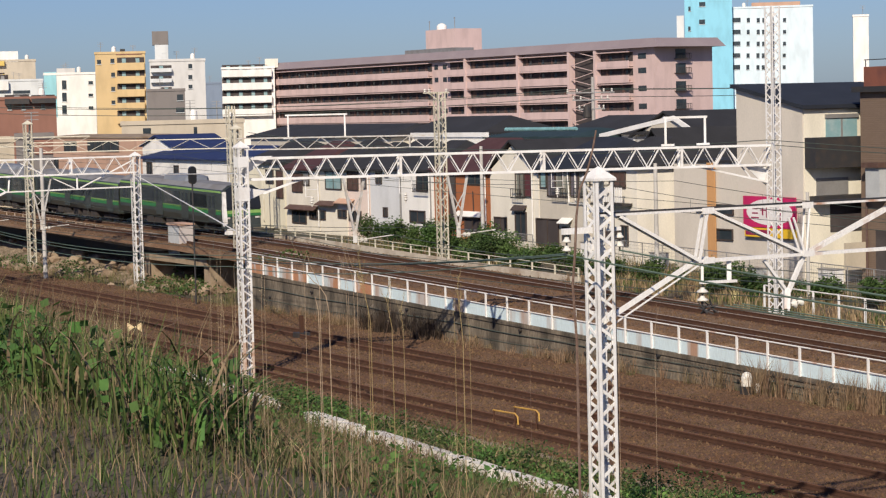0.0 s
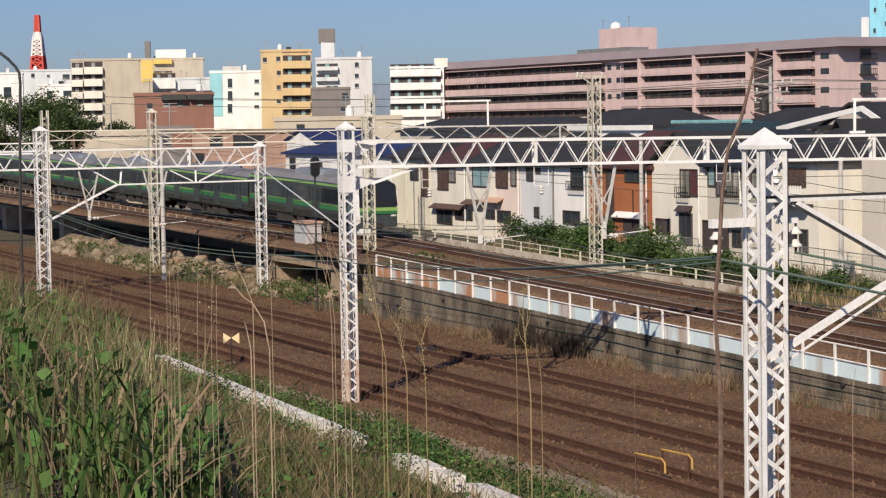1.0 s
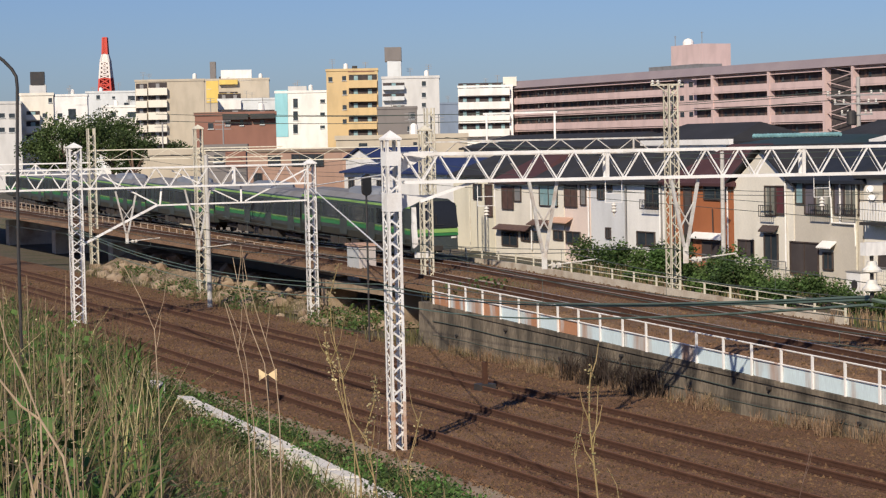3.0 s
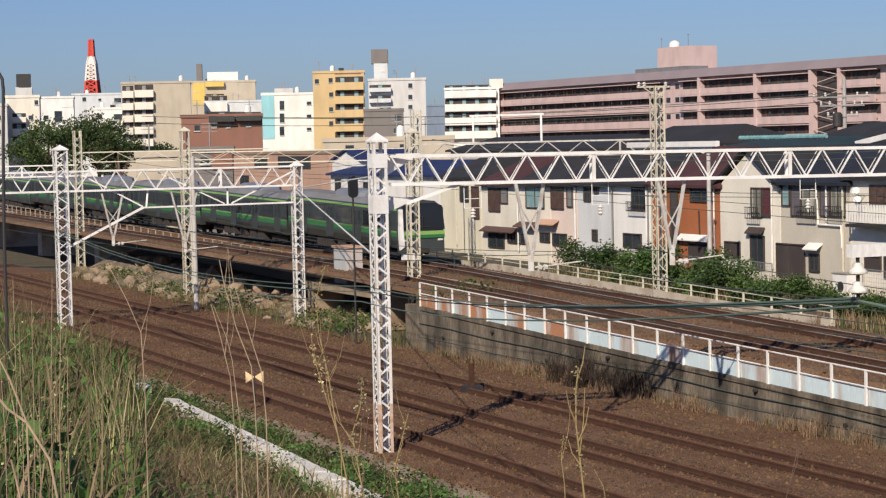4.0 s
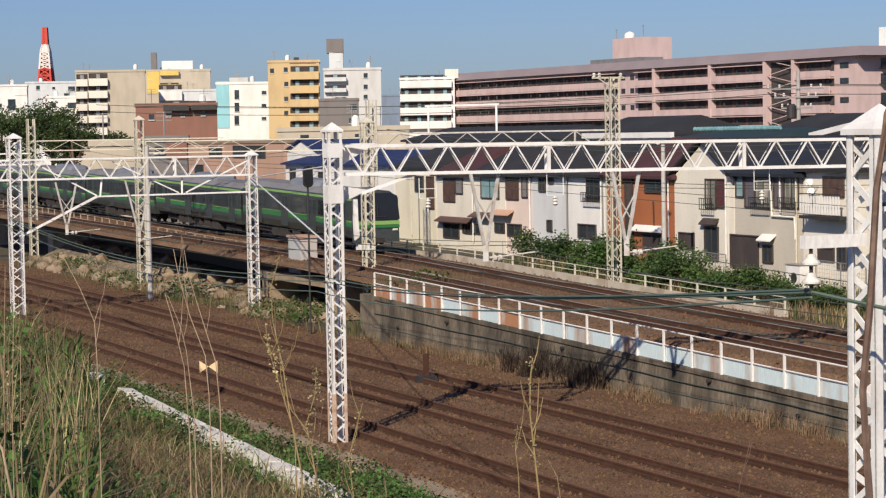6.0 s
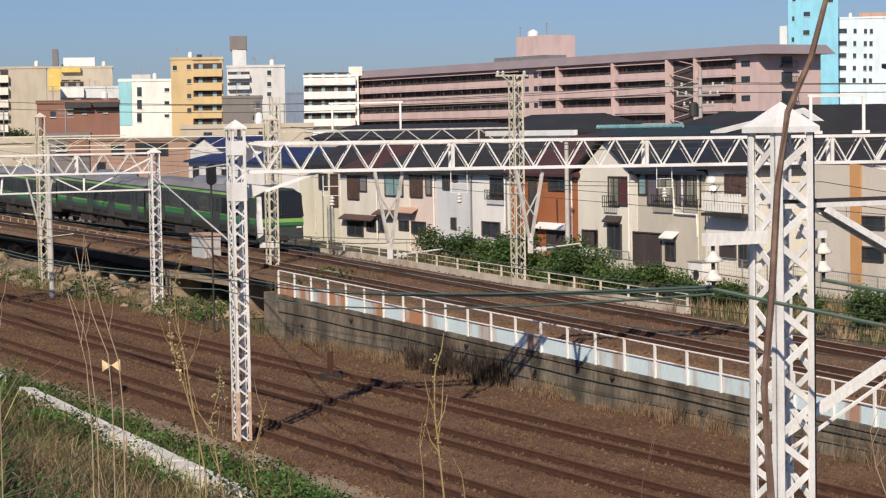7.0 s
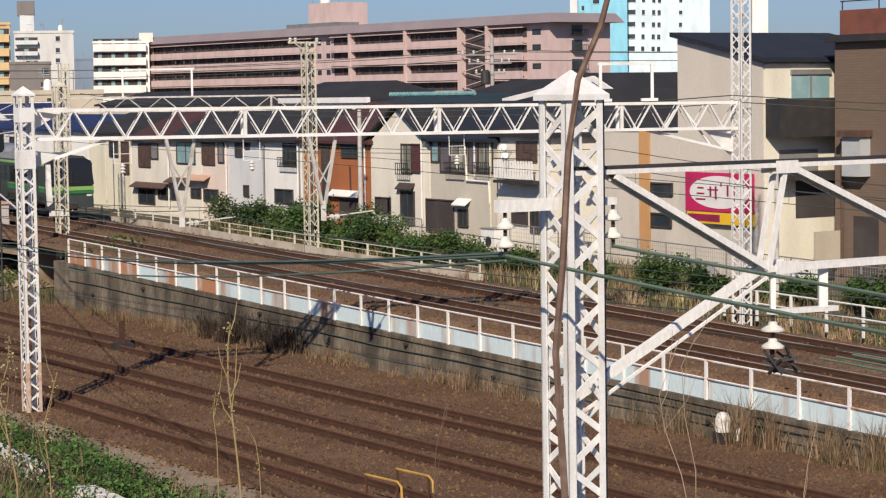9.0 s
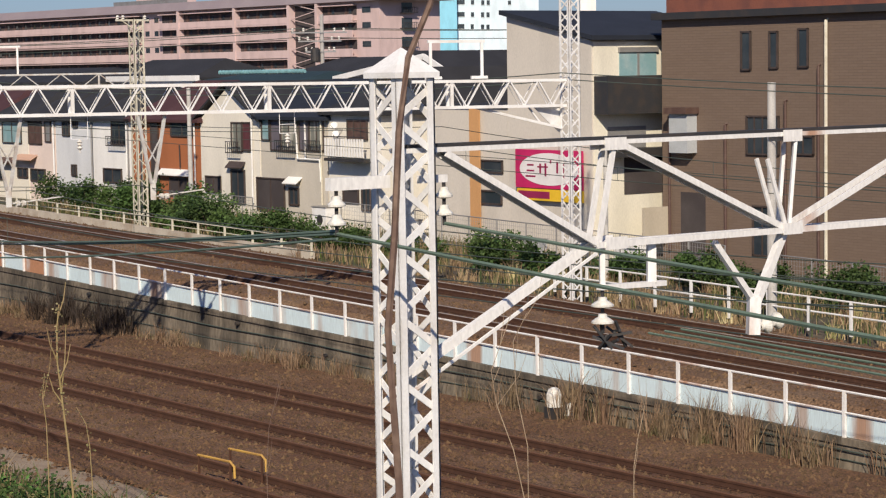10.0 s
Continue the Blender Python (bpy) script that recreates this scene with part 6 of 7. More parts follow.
def crossarm(s, n, z, label):
    t = thing("crossarm", label, "crossarm")
    bm = bmesh.new()
    bar(bm, W(s, n - 1.1, z), W(s, n + 0.7, z), 0.09)
    bar(bm, W(s, n - 0.8, z), W(s, n, z - 0.5), 0.05)
    part("arm", bm, M["cream"], t)
    for k in (-1.0, -0.7, 0.5):
        bm = bmesh.new()
        lathe(bm, W(s, n + k, z), [(0.05, 0), (0.1, 0.06), (0.05, 0.1), (0.1, 0.16), (0.04, 0.24)], 8)
        part("insulator", bm, M["porcelain"], t)


crossarm(-92.6, 50.9, rail_z(-92) + 10.15, "cream crossarm with small insulators on the mast top")

# further masts and poles on the left
lattice_mast(-137, 39.5, 0.2, 11.0, 0.55, "cream lattice mast behind the bridge scrub", pitch=0.55, mat=M["cream"])
lattice_mast(-128, 52.5, 2.6, 9.6, 0.55, "cream lattice mast beyond the bridge", pitch=0.55, mat=M["cream"], cap=False)
lattice_mast(-172, 40.5, 0.5, 11.2, 0.6, "cream lattice mast far down the line", pitch=0.6, mat=M["cream"], cap=False)
lattice_mast(-176, 27.5, 0.0, 10.3, 0.6, "white lattice mast far down the line", pitch=0.6)
portal_beam((-137, 39.5), (-128, 52.5), 9.75, 0.75, 0.4, 2.9, "cream truss beam over the bridge", mat=M["cream"], chord=0.07, web=0.05, rear=False)
portal_beam((-176, 27.5), (-172, 40.5), 8.9, 0.9, 0.5, 1.5, "white lattice beam far down the line")
portal_beam((-172, 40.5), (-166, 55), 9.9, 0.8, 0.4, 3.2, "cream truss beam far down the line", mat=M["cream"], chord=0.08, web=0.06, rear=False)
portal_beam((-117.6, 26.6), (-118.6, 18.4), 8.88, 1.1, 0.5, 1.45, "white beam running on over the reed bank")
lattice_mast(-118.7, 18.2, 0.4, 9.0, 0.5, "white lattice mast hidden in the reeds", pitch=0.5)


def pole(s, n, z0, z1, r, mat, label):
    bm = bmesh.new()
    tube(bm, [W(s, n, z0 - 0.3), W(s, n, z1)], [r, r * 0.8], 12)
    return solo("concrete_pole", bm, mat, label, "pole", "poles")


CONC = material("pole_concrete", (0.5, 0.48, 0.45), 0.85, spots=(0.36, 0.34, 0.31), scale=1.5, amount=0.7)
pole(-49.0, 50.3, rail_z(-49), 9.35, 0.17, CONC, "grey concrete pole beside the upper tracks")
pole(-126, 36.8, 0.0, 9.5, 0.16, CONC, "grey concrete pole in front of the bridge")
pole(-75, 54.5, 1.6, 8.3, 0.13, CONC, "slim grey pole in front of the orange house")
pole(-62, 54.5, 1.3, 7.0, 0.1, CONC, "slim grey pole before the greige house")
pole(-93, 54.0, 1.8, 9.2, 0.13, CONC, "slim grey pole before the cream house")

# signal head on its post
sig = thing("railway_signal", "black oval railway signal head on a thin post", "signal")
bm = bmesh.new()
tube(bm, [W(-98.4, 36.9, -0.1), W(-98.4, 36.9, 8.5)], 0.05, 8)
part("post", bm, M["dark"], sig)
bm = bmesh.new()
ring = [(0.24 * math.cos(a), (0.3 if math.sin(a) > 0 else -0.3) + 0.24 * math.sin(a)) for a in frange(0.0, 2 * math.pi, 24)[:-1]]
f = [bm.verts.new(W(-98.4 + 0.15, 36.9 + y, 7.95 + z)) for y, z in ring]
g = [bm.verts.new(W(-98.4 - 0.05, 36.9 + y, 7.95 + z)) for y, z in ring]
bm.faces.new(f)
bm.faces.new(g)
for k in range(24):
    bm.faces.new((f[k], f[(k + 1) % 24], g[(k + 1) % 24], g[k]))
part("head", bm, M["face"], sig)

# equipment cabinet on its slab at the bridge end
cab = thing("equipment_cabinet", "pale pinkish-grey trackside equipment cabinet with a flat lid", "cabinet")
cab.matrix_world = at_sn(-113.0, 42.0, 2.2)
bm = bmesh.new()
box(bm, (-1.0, -0.5, 0), (1.0, 0.5, 2.0))
part("body", bm, material("cabinet_grey", (0.5, 0.45, 0.42), 0.6, spots=(0.42, 0.3, 0.25), scale=1.2, lo=0.5), cab)
bm = bmesh.new()
box(bm, (-1.1, -0.6, 2.0), (1.1, 0.6, 2.12))
part("lid", bm, P["terracotta"], cab)
bm = bmesh.new()
box(bm, (-0.95, -0.52, 0.1), (-0.02, -0.502, 1.9))
box(bm, (0.02, -0.52, 0.1), (0.95, -0.502, 1.9))
part("door", bm, M["lightgrey"], cab)
bm = bmesh.new()
box(bm, (-6.5, -1.1, -0.45), (5, 1.2, 0.0))
box(bm, (-6.5, -0.9, -2.2), (-5.5, 1.0, -0.45))
box(bm, (4, -0.9, -2.2), (5, 1.0, -0.45))
solo("equipment_slab", bm, M["path"], "pale concrete slab on legs at the bridge end", "slab").matrix_world = at_sn(-111.0, 42.0, 2.2)

# small trackside things
mk = thing("warning_marker", "pale yellow bow-tie marker on a thin post", "marker", at=at_sn(-76.7, 24.6, 0.0))
bm = bmesh.new()
tube(bm, [(0, 0, -0.1), (0, 0, 1.3)], 0.025, 6)
part("post", bm, M["dark"], mk)
BOW = material("pale_yellow_board", (0.72, 0.55, 0.32), 0.6, grain=0.05)
for k in (-1, 1):
    bm = bmesh.new()
    tri = ((0, 1.3), (k * 0.3, 1.52), (k * 0.3, 1.06))
    f = [bm.verts.new((y * 0.55, y, z)) for y, z in tri]
    g = [bm.verts.new((y * 0.55 - 0.02, y, z)) for y, z in tri]
    bm.faces.new(f)
    bm.faces.new(g)
    for i in range(3):
        bm.faces.new((f[i], f[(i + 1) % 3], g[(i + 1) % 3], g[i]))
    part("board", bm, BOW, mk)
post = thing("track_post", "rusty brown steel post with a dark box between the tracks", "post", at=at_sn(-76.7, 33.6, 0.1))
bm = bmesh.new()
box(bm, (-0.09, -0.09, 0), (0.09, 0.09, 1.15))
part("post", bm, M["rail"], post)
bm = bmesh.new()
box(bm, (-0.3, -0.35, 0), (0.3, 0.35, 0.28))
part("base_box", bm, M["dark"], post)
YEL = material("yellow_pipe", (0.55, 0.33, 0.07), 0.6, spots=(0.3, 0.16, 0.07), scale=3)
for s, n in ((-43.2, 25.6), (-43.4, 26.6), (-99, 23.9)):
    t = thing("pipe_guard", "yellow bent pipe guard on dark posts", "guard rail", "pipe guards", at=at_sn(s, n, 0.0))
    bm = bmesh.new()
    tube(bm, [(-0.9, 0, 0.78), (0.6, 0, 0.82), (0.78, 0, 0.72), (0.8, 0, 0.45)], 0.032, 6)
    part("pipe", bm, YEL, t)
    for x in (-0.85, 0.6):
        bm = bmesh.new()
        tube(bm, [(x, 0, -0.1), (x, 0, 0.8)], 0.035, 6)
        part("post", bm, M["rail"], t)
wb = thing("trackside_box", "white rounded trackside box on a dark base", "box", at=at_sn(-45.4, 37.9, 0.05))
bm = bmesh.new()
box(bm, (-0.2, -0.2, 0), (0.2, 0.2, 0.4))
part("base", bm, M["dark"], wb)
bm = bmesh.new()
lathe(bm, (0, 0, 0.4), [(0.22, 0), (0.22, 0.35), (0.16, 0.5), (0.05, 0.55)], 10)
part("cover", bm, M["porcelain"], wb)
bm = bmesh.new()
box(bm, (0.1, 0.2, 0.15), (0.35, 0.4, 0.5))
part("side_box", bm, M["porcelain"], wb)

# ---- white concrete trough line on the bank, in pieces ----
TROUGH = material("sunlit_white_concrete", (0.74, 0.7, 0.64), 0.85, spots=(0.45, 0.4, 0.33), scale=1.6, amount=0.8, grain=0.12, lo=0.5, hi=0.7, bump=0.3, bump_scale=10)
trough = thing("concrete_trough", "broken line of white concrete trough lids on the bank", "cable trough", kind="structure")
rng = random.Random(5)
s = -84.0
while s < -22:
    L = rng.uniform(1.0, 1.6)
    n = 19.75 - 0.0563 * (s + 79)
    gap = s < -66 and rng.random() < 0.5 or -46.5 < s < -42.5 or (s > -40 and rng.random() < 0.15)
    if not gap:
        bm = bmesh.new()
        w = 0.26
        tilt = rng.uniform(-0.012, 0.012)
        pts = [(-L / 2, -w), (L / 2 - rng.uniform(0, 0.1), -w + rng.uniform(0, 0.08)), (L / 2, w), (-L / 2 + rng.uniform(0, 0.1), w)]
        lo = [bm.verts.new((x, y, -0.4)) for x, y in pts]
        hi = [bm.verts.new((x * 0.98, y * 0.96, 0.34 + tilt * x)) for x, y in pts]
        bm.faces.new(lo[::-1])
        bm.faces.new(hi)
        for k in range(4):
            bm.faces.new((lo[k], lo[(k + 1) % 4], hi[(k + 1) % 4], hi[k]))
        part("trough_lid", bm, TROUGH, trough).matrix_world = at_sn(s, n, 1.27) @ pose(0, 0, 0, rng.uniform(-6, -2), 0, rng.uniform(-1, 1) - 3.2)
    s += L + 0.03
strip("service_path", 22.3, 24.2, -330, 20, lambda s: 0.08, M["path"], "worn pale concrete edging along the lower tracks", "path")
bm = bmesh.new()
for a, b in zip(frange(-150, 10, 80), frange(-150, 10, 80)[1:]):
    bar(bm, W(a + 0.02, 22.05, 0.05 + 0.03 * math.sin(a)), W(b - 0.02, 22.05 + 0.03 * math.sin(a * 3), 0.06), 0.14, 0.22)
solo("path_kerb", bm, M["wall"], "dark mossy concrete kerb at the foot of the bank", "kerb", kind="structure")

# cables clipped along the wall
for k, (z, r) in enumerate(((0.62, 0.02), (0.3, 0.016))):
    bm = bmesh.new()
    tube(bm, [W(a, 38.9 + 0.0, wall_top(a) * z + 0.03 * math.sin(a * 0.6)) for a in frange(-95, 18, 60)], r, 5)
    solo("wall_cable", bm, M["cable"], "dark cable clipped along the retaining wall", "cable", "cables")
# drain holes in the wall
for k in range(14):
    bm = bmesh.new()
    a = -92 + 5.6 * k
    tube(bm, [W(a, 38.82, wall_top(a) * (0.78 if k % 2 else 0.4)), W(a, 39.0, wall_top(a) * (0.78 if k % 2 else 0.4))], 0.07, 8)
    solo("drain_pipe_end", bm, M["dark"], "dark drain pipe end in the wall", "drain", "wall drains")


# ---- mesh fence and clutter before the houses ----
def mesh_fence(s0, s1, n, h, label):
    t = thing("mesh_fence", label, "fence", "fences")
    k = max(1, round((s1 - s0) / 2.0))
    st = frange(s0, s1, k)
    for a in st:
        bm = bmesh.new()
        tube(bm, [W(a, n, ground_z(a, n) - 0.1), W(a, n, ground_z(a, n) + h)], 0.035, 6)
        part("post", bm, M["alu"], t)
    for z in (0.1, h):
        bm = bmesh.new()
        tube(bm, [W(a, n, ground_z(a, n) + z) for a in st], 0.025, 5)
        part("rail", bm, M["alu"], t)
    bm = bmesh.new()
    m = int((s1 - s0) / 0.14)
    for i in range(m):
        a = s0 + 0.14 * i
        z = ground_z(a, n)
        bar(bm, W(a, n, z + 0.1), W(a, n, z + h), 0.01)
    for i in range(1, 9):
        bar(bm, W(s0, n, ground_z(s0, n) + h * i / 9), W(s1, n, ground_z(s1, n) + h * i / 9), 0.01)
    tagged(part("wire_mesh", bm, M["alu"], t), kind="stuff")


mesh_fence(-84, -58, 57.0, 1.7, "grey wire mesh fence before the houses")
mesh_fence(-56, -30, 57.5, 1.5, "grey wire mesh fence before the tan house")
mesh_fence(-112, -92, 57.0, 1.4, "grey wire mesh fence before the white house")
for s, n, w, d, h, m, label in ((-79.5, 57.8, 1.2, 0.5, 1.1, "lightgrey", "pale grey outdoor unit beside a house"), (-70.5, 57.9, 1.0, 0.5, 0.9, "lightgrey", "pale grey outdoor unit beside a house"),
                                (-64.5, 58.0, 1.3, 0.6, 1.3, "white", "white garden locker beside a house"), (-60.0, 57.9, 0.9, 0.5, 1.0, "lightgrey", "pale grey outdoor unit beside a house"), (-87.0, 58.0, 1.2, 0.6, 1.2, "white", "white garden locker beside a house")):
    t = thing("outdoor_unit", label, "outdoor unit", "yard clutter", at=at_sn(s, n, ground_z(s, n)))
    bm = bmesh.new()
    box(bm, (-w / 2, -d / 2, 0.05), (w / 2, d / 2, h))
    part("body", bm, M[m], t)
    bm = bmesh.new()
    box(bm, (-w / 2 - 0.04, -d / 2 - 0.04, h), (w / 2 + 0.04, d / 2 + 0.04, h + 0.05))
    part("lid", bm, M["alu"], t)
    bm = bmesh.new()
    lathe(bm, (0, 0, 0), [(0.25, -0.02), (0.25, 0.02)], 14)
    part("grille", bm, M["dark"], t).matrix_basis = pose(0.1, -d / 2 - 0.01, h * 0.5, 90, 0, 0)

# broken concrete under the bridge, on a slope that rises to the girders
bm = bmesh.new()
rows = []
for a in frange(-172, -113, 60):
    rows.append([bm.verts.new(W(a, n, z * (deck_z(a) - 1.15) + 0.22 * noise.noise(Vector((a * 0.8, n * 0.9, 0))) - 0.05)) for n, z in ((39.6, 0.0), (41.0, 0.28), (42.4, 0.62), (43.6, 0.9), (45.5, 1.0))])
for q, u in zip(rows, rows[1:]):
    for k in range(4):
        bm.faces.new((q[k], q[k + 1], u[k + 1], u[k]))
solo("rubble_slope", bm, RUBBLE, "rough slope of earth and broken concrete under the bridge", "embankment", kind="structure")
rng = random.Random(9)
for k in range(90):
    s, n = rng.uniform(-168, -104), rng.uniform(38.0, 43.4)
    bm = bmesh.new()
    r = rng.uniform(0.2, 0.75)
    bmesh.ops.create_icosphere(bm, subdivisions=1, radius=r)
    for v in bm.verts:
        v.co *= 1 + 0.35 * noise.noise(v.co * 1.7 + Vector((k * 3.1, 0, 0)))
        v.co.z *= 0.8
    ob = solo("concrete_lump", bm, M["path"], "pale broken concrete lump below the bridge", "rubble", "rubble")
    ob.matrix_world = at_sn(s, n, 0.2 * r + (max(0.0, (n - 39.6) / 4 * 0.9 * (deck_z(s) - 1.15)) if s < -113 else 0)) @ pose(0, 0, 0, rng.uniform(-20, 20), rng.uniform(-20, 20), rng.uniform(0, 180))


# ---- vegetation ----
def foliage(name, c, c2, vary=0.65):
    m = material(name, c, 0.75, spots=c2, scale=0.6, amount=0.9, grain=0.2, vary=vary, lo=0.4, hi=0.6, fine=3)
    t = m.node_tree
    b = t.nodes["Principled BSDF"]
    tr = t.nodes.new("ShaderNodeBsdfTranslucent")
    mx = t.nodes.new("ShaderNodeMixShader")
    mx.inputs[0].default_value = 0.25
    src = b.inputs["Base Color"].links[0].from_socket
    t.links.new(src, tr.inputs["Color"])
    t.links.new(b.outputs[0], mx.inputs[1])
    t.links.new(tr.outputs[0], mx.inputs[2])
    t.links.new(mx.outputs[0], t.nodes["Material Output"].inputs["Surface"])
    return m


F = dict(green=foliage("grass_green", (0.06, 0.105, 0.022), (0.1, 0.125, 0.032)), leaf=foliage("weed_leaf", (0.06, 0.15, 0.028), (0.1, 0.175, 0.04)),
         seed=foliage("pale_seed_husk", (0.5, 0.42, 0.24), (0.3, 0.27, 0.1)),
         # Near-black stalk colour that carries the mast shadow at the wall.
         brush=foliage("shadow_dark_stalks", (0.045, 0.03, 0.022), (0.075, 0.05, 0.035)),
         straw=foliage("dry_straw", (0.38, 0.28, 0.16), (0.24, 0.165, 0.095)), russet=foliage("russet_stems", (0.19, 0.115, 0.07), (0.27, 0.18, 0.11)),
         bush=foliage("bush_leaf", (0.05, 0.1, 0.022), (0.08, 0.13, 0.03)), tree=foliage("tree_leaf", (0.05, 0.085, 0.022), (0.075, 0.11, 0.03)),
         olive=foliage("olive_grass", (0.11, 0.108, 0.042), (0.175, 0.142, 0.065)))
STEM = material("pale_dry_stem", (0.4, 0.3, 0.2), 0.8, spots=(0.24, 0.16, 0.1), scale=6, amount=0.7)
YSTEM = material("yellow_weed_stem", (0.32, 0.23, 0.11), 0.8, spots=(0.25, 0.2, 0.07), scale=6, amount=0.7)
BARK = material("brown_twig", (0.13, 0.08, 0.06), 0.85, spots=(0.22, 0.15, 0.11), scale=8, amount=0.7)


def cloud(name, mat, label, category, polys):
    """One mesh of many loose small faces; polys is a list of point lists."""
    verts, faces = [], []
    for p in polys:
        faces.append(tuple(range(len(verts), len(verts) + len(p))))
        verts.extend(p)
    me = bpy.data.meshes.new(name)
    me.from_pydata(verts, [], faces)
    me.materials.append(mat)
    return tagged(new(name, me), label, category, kind="stuff")


def blade(rng, p, h, w, lean=0.75):
    a = rng.uniform(0, 2 * math.pi)
    dx, dy = math.cos(a), math.sin(a)
    l = rng.uniform(0.05, lean) * h
    b = rng.uniform(0, 2 * math.pi)
    lx, ly = math.cos(b) * l, math.sin(b) * l
    x, y, z = p
    q = (x + dx * w / 2, y + dy * w / 2, z)
    r = (x - dx * w / 2, y - dy * w / 2, z)
    m1 = (x + lx * 0.35 + dx * w * 0.4, y + ly * 0.35 + dy * w * 0.4, z + h * 0.6)
    m2 = (x + lx * 0.35 - dx * w * 0.4, y + ly * 0.35 - dy * w * 0.4, z + h * 0.6)
    tip = (x + lx, y + ly, z + h * 0.97)
    return [[r, q, m1, m2], [m2, m1, tip]]


def leaf(rng, p, size):
    a, b = rng.uniform(0, 2 * math.pi), rng.uniform(-0.7, 0.9)
    u = Vector((math.cos(a) * math.cos(b), math.sin(a) * math.cos(b), math.sin(b)))
    v = u.cross(Vector((rng.uniform(-1, 1), rng.uniform(-1, 1), rng.uniform(0.2, 1)))).normalized()
    c = Vector(p)
    L, w = size, size * rng.uniform(0.28, 0.42)
    return [tuple(c), tuple(c + u * L * 0.45 + v * w), tuple(c + u * L), tuple(c + u * L * 0.5 - v * w)]


def patch(s, n, k=0.17):
    return noise.noise(Vector((s * k, n * k, 3.3)))


def scatter(seed, count, s0, s1, n0, n1, keep=None):
    rng = random.Random(seed)
    for _ in range(count):
        s, n = rng.uniform(s0, s1), rng.uniform(n0, n1)
        if keep is None or keep(s, n, rng):
            yield rng, s, n, W(s, n, ground_z(s, n) - 0.03)


def off_trough(s, n):
    return abs(n - (19.75 - 0.0563 * (s + 79)))


def dead(s, n):
    """Where the growth on the bank has died back."""
    return ((s + 50) / 9) ** 2 + ((n - 13.6) / 2.6) ** 2 < 1 + 1.4 * patch(s, n, 0.5) or patch(s + 70, n + 5, 0.28) > 0.27


# bank: short growth over the whole slope, nearer the viewer denser
for nm, mat, label, seed, count, h0, h1, w, cond in (
    ("bank_grass", "green", "green bank grass", 11, 36000, 0.25, 0.75, 0.035, lambda s, n, r: patch(s, n) > -0.25),
    ("bank_grass", "olive", "olive and yellowing bank grass", 12, 34000, 0.3, 0.9, 0.03, lambda s, n, r: patch(s + 40, n) > -0.2),
    ("dry_grass", "straw", "dry straw-coloured stalks on the bank", 13, 9000, 0.4, 1.25, 0.018, lambda s, n, r: patch(s - 30, n + 9) > -0.1),
    ("dry_weeds", "russet", "russet dead weed stems on the bank", 14, 21000, 0.35, 1.05, 0.02, lambda s, n, r: patch(s + 11, n - 20, 0.12) > -0.12 and n < 17.8),
):
    polys = []
    for rng, s, n, p in scatter(seed, count, -112, -8, 3.5, 22.4, lambda s, n, r: cond(s, n, r) and (off_trough(s, n) > 0.5 or r.random() < 0.12) and (mat in ("straw", "russet") or not dead(s, n) or r.random() < 0.25)):
        low = 0.6 if n > 18.5 else (0.45 if off_trough(s, n) < 1.6 else 1.0)
        polys += blade(rng, p, rng.uniform(h0, h1) * low, w)
    cloud(nm, F[mat], label, "grass", polys)
for mat, seed, count, top, label in (("leaf", 21, 21000, 0.5, "fresh green broad-leaved weeds along the trough"), ("bush", 24, 15000, 0.75, "dark green leafy weeds along the trough"), ("olive", 25, 6000, 0.6, "yellowing leafy weeds along the trough")):
    polys = []
    for rng, s, n, p in scatter(seed, count, -112, -8, 17.0, 22.2, lambda s, n, r: patch(s + seed * 3, n, 0.4) + 0.3 * r.random() > 0.0 and (off_trough(s, n) > 0.42 or r.random() < 0.12)):
        h = top * max(0.15, 0.6 + 1.3 * patch(s + seed, n, 0.5)) * (0.6 if n > 21.7 else 1)
        for k in range(7):
            polys.append(leaf(rng, p + Vector((rng.gauss(0, 0.14), rng.gauss(0, 0.14), h * rng.uniform(0.1, 1.2))), rng.uniform(0.05, 0.14)))
    cloud("broadleaf_weeds", F[mat], label, "weeds", polys)
for mat, seed, count, l0, l1 in (("green", 26, 5000, 0.5, 1.1), ("straw", 27, 2200, 0.5, 1.2), ("russet", 28, 2600, 0.4, 0.9)):
    polys = []
    for rng, s, n, p in scatter(seed, count, -112, -8, 17.0, 22.2, lambda s, n, r: patch(s + seed * 3, n, 0.35) > 0.0 and (off_trough(s, n) > 0.42 or r.random() < 0.25)):
        polys += blade(rng, p, rng.uniform(l0, l1), 0.03, 0.9)
    cloud("bank_grass", F[mat], "grass and dead stalks between the leafy weeds", "grass", polys)
# upper bank and the level ground behind the viewer's place
for mat, seed, count, h0, h1, w in (("green", 15, 16000, 0.25, 0.7, 0.04), ("olive", 16, 16000, 0.25, 0.8, 0.035), ("straw", 17, 6000, 0.3, 0.9, 0.02), ("russet", 18, 8000, 0.3, 0.8, 0.022)):
    polys = []
    for rng, s, n, p in scatter(seed, count, -45, 30, -16, 4.5, lambda s, n, r: patch(s + seed * 7, n, 0.14) > -0.15 and W(s, n).y > -22):
        polys += blade(rng, p, rng.uniform(h0, h1), w)
    cloud("bank_grass", F[mat], "mixed rough grass on top of the bank", "grass", polys)
polys = []
for rng, s, n, p in scatter(22, 4200, -80, -8, 4, 15.5, lambda s, n, r: patch(s, n, 0.35) > 0.12):
    h = rng.uniform(0.3, 0.9)
    for k in range(6):
        polys.append(leaf(rng, p + Vector((rng.uniform(-0.12, 0.12), rng.uniform(-0.12, 0.12), h * (k + 1) / 6)), rng.uniform(0.1, 0.22)))
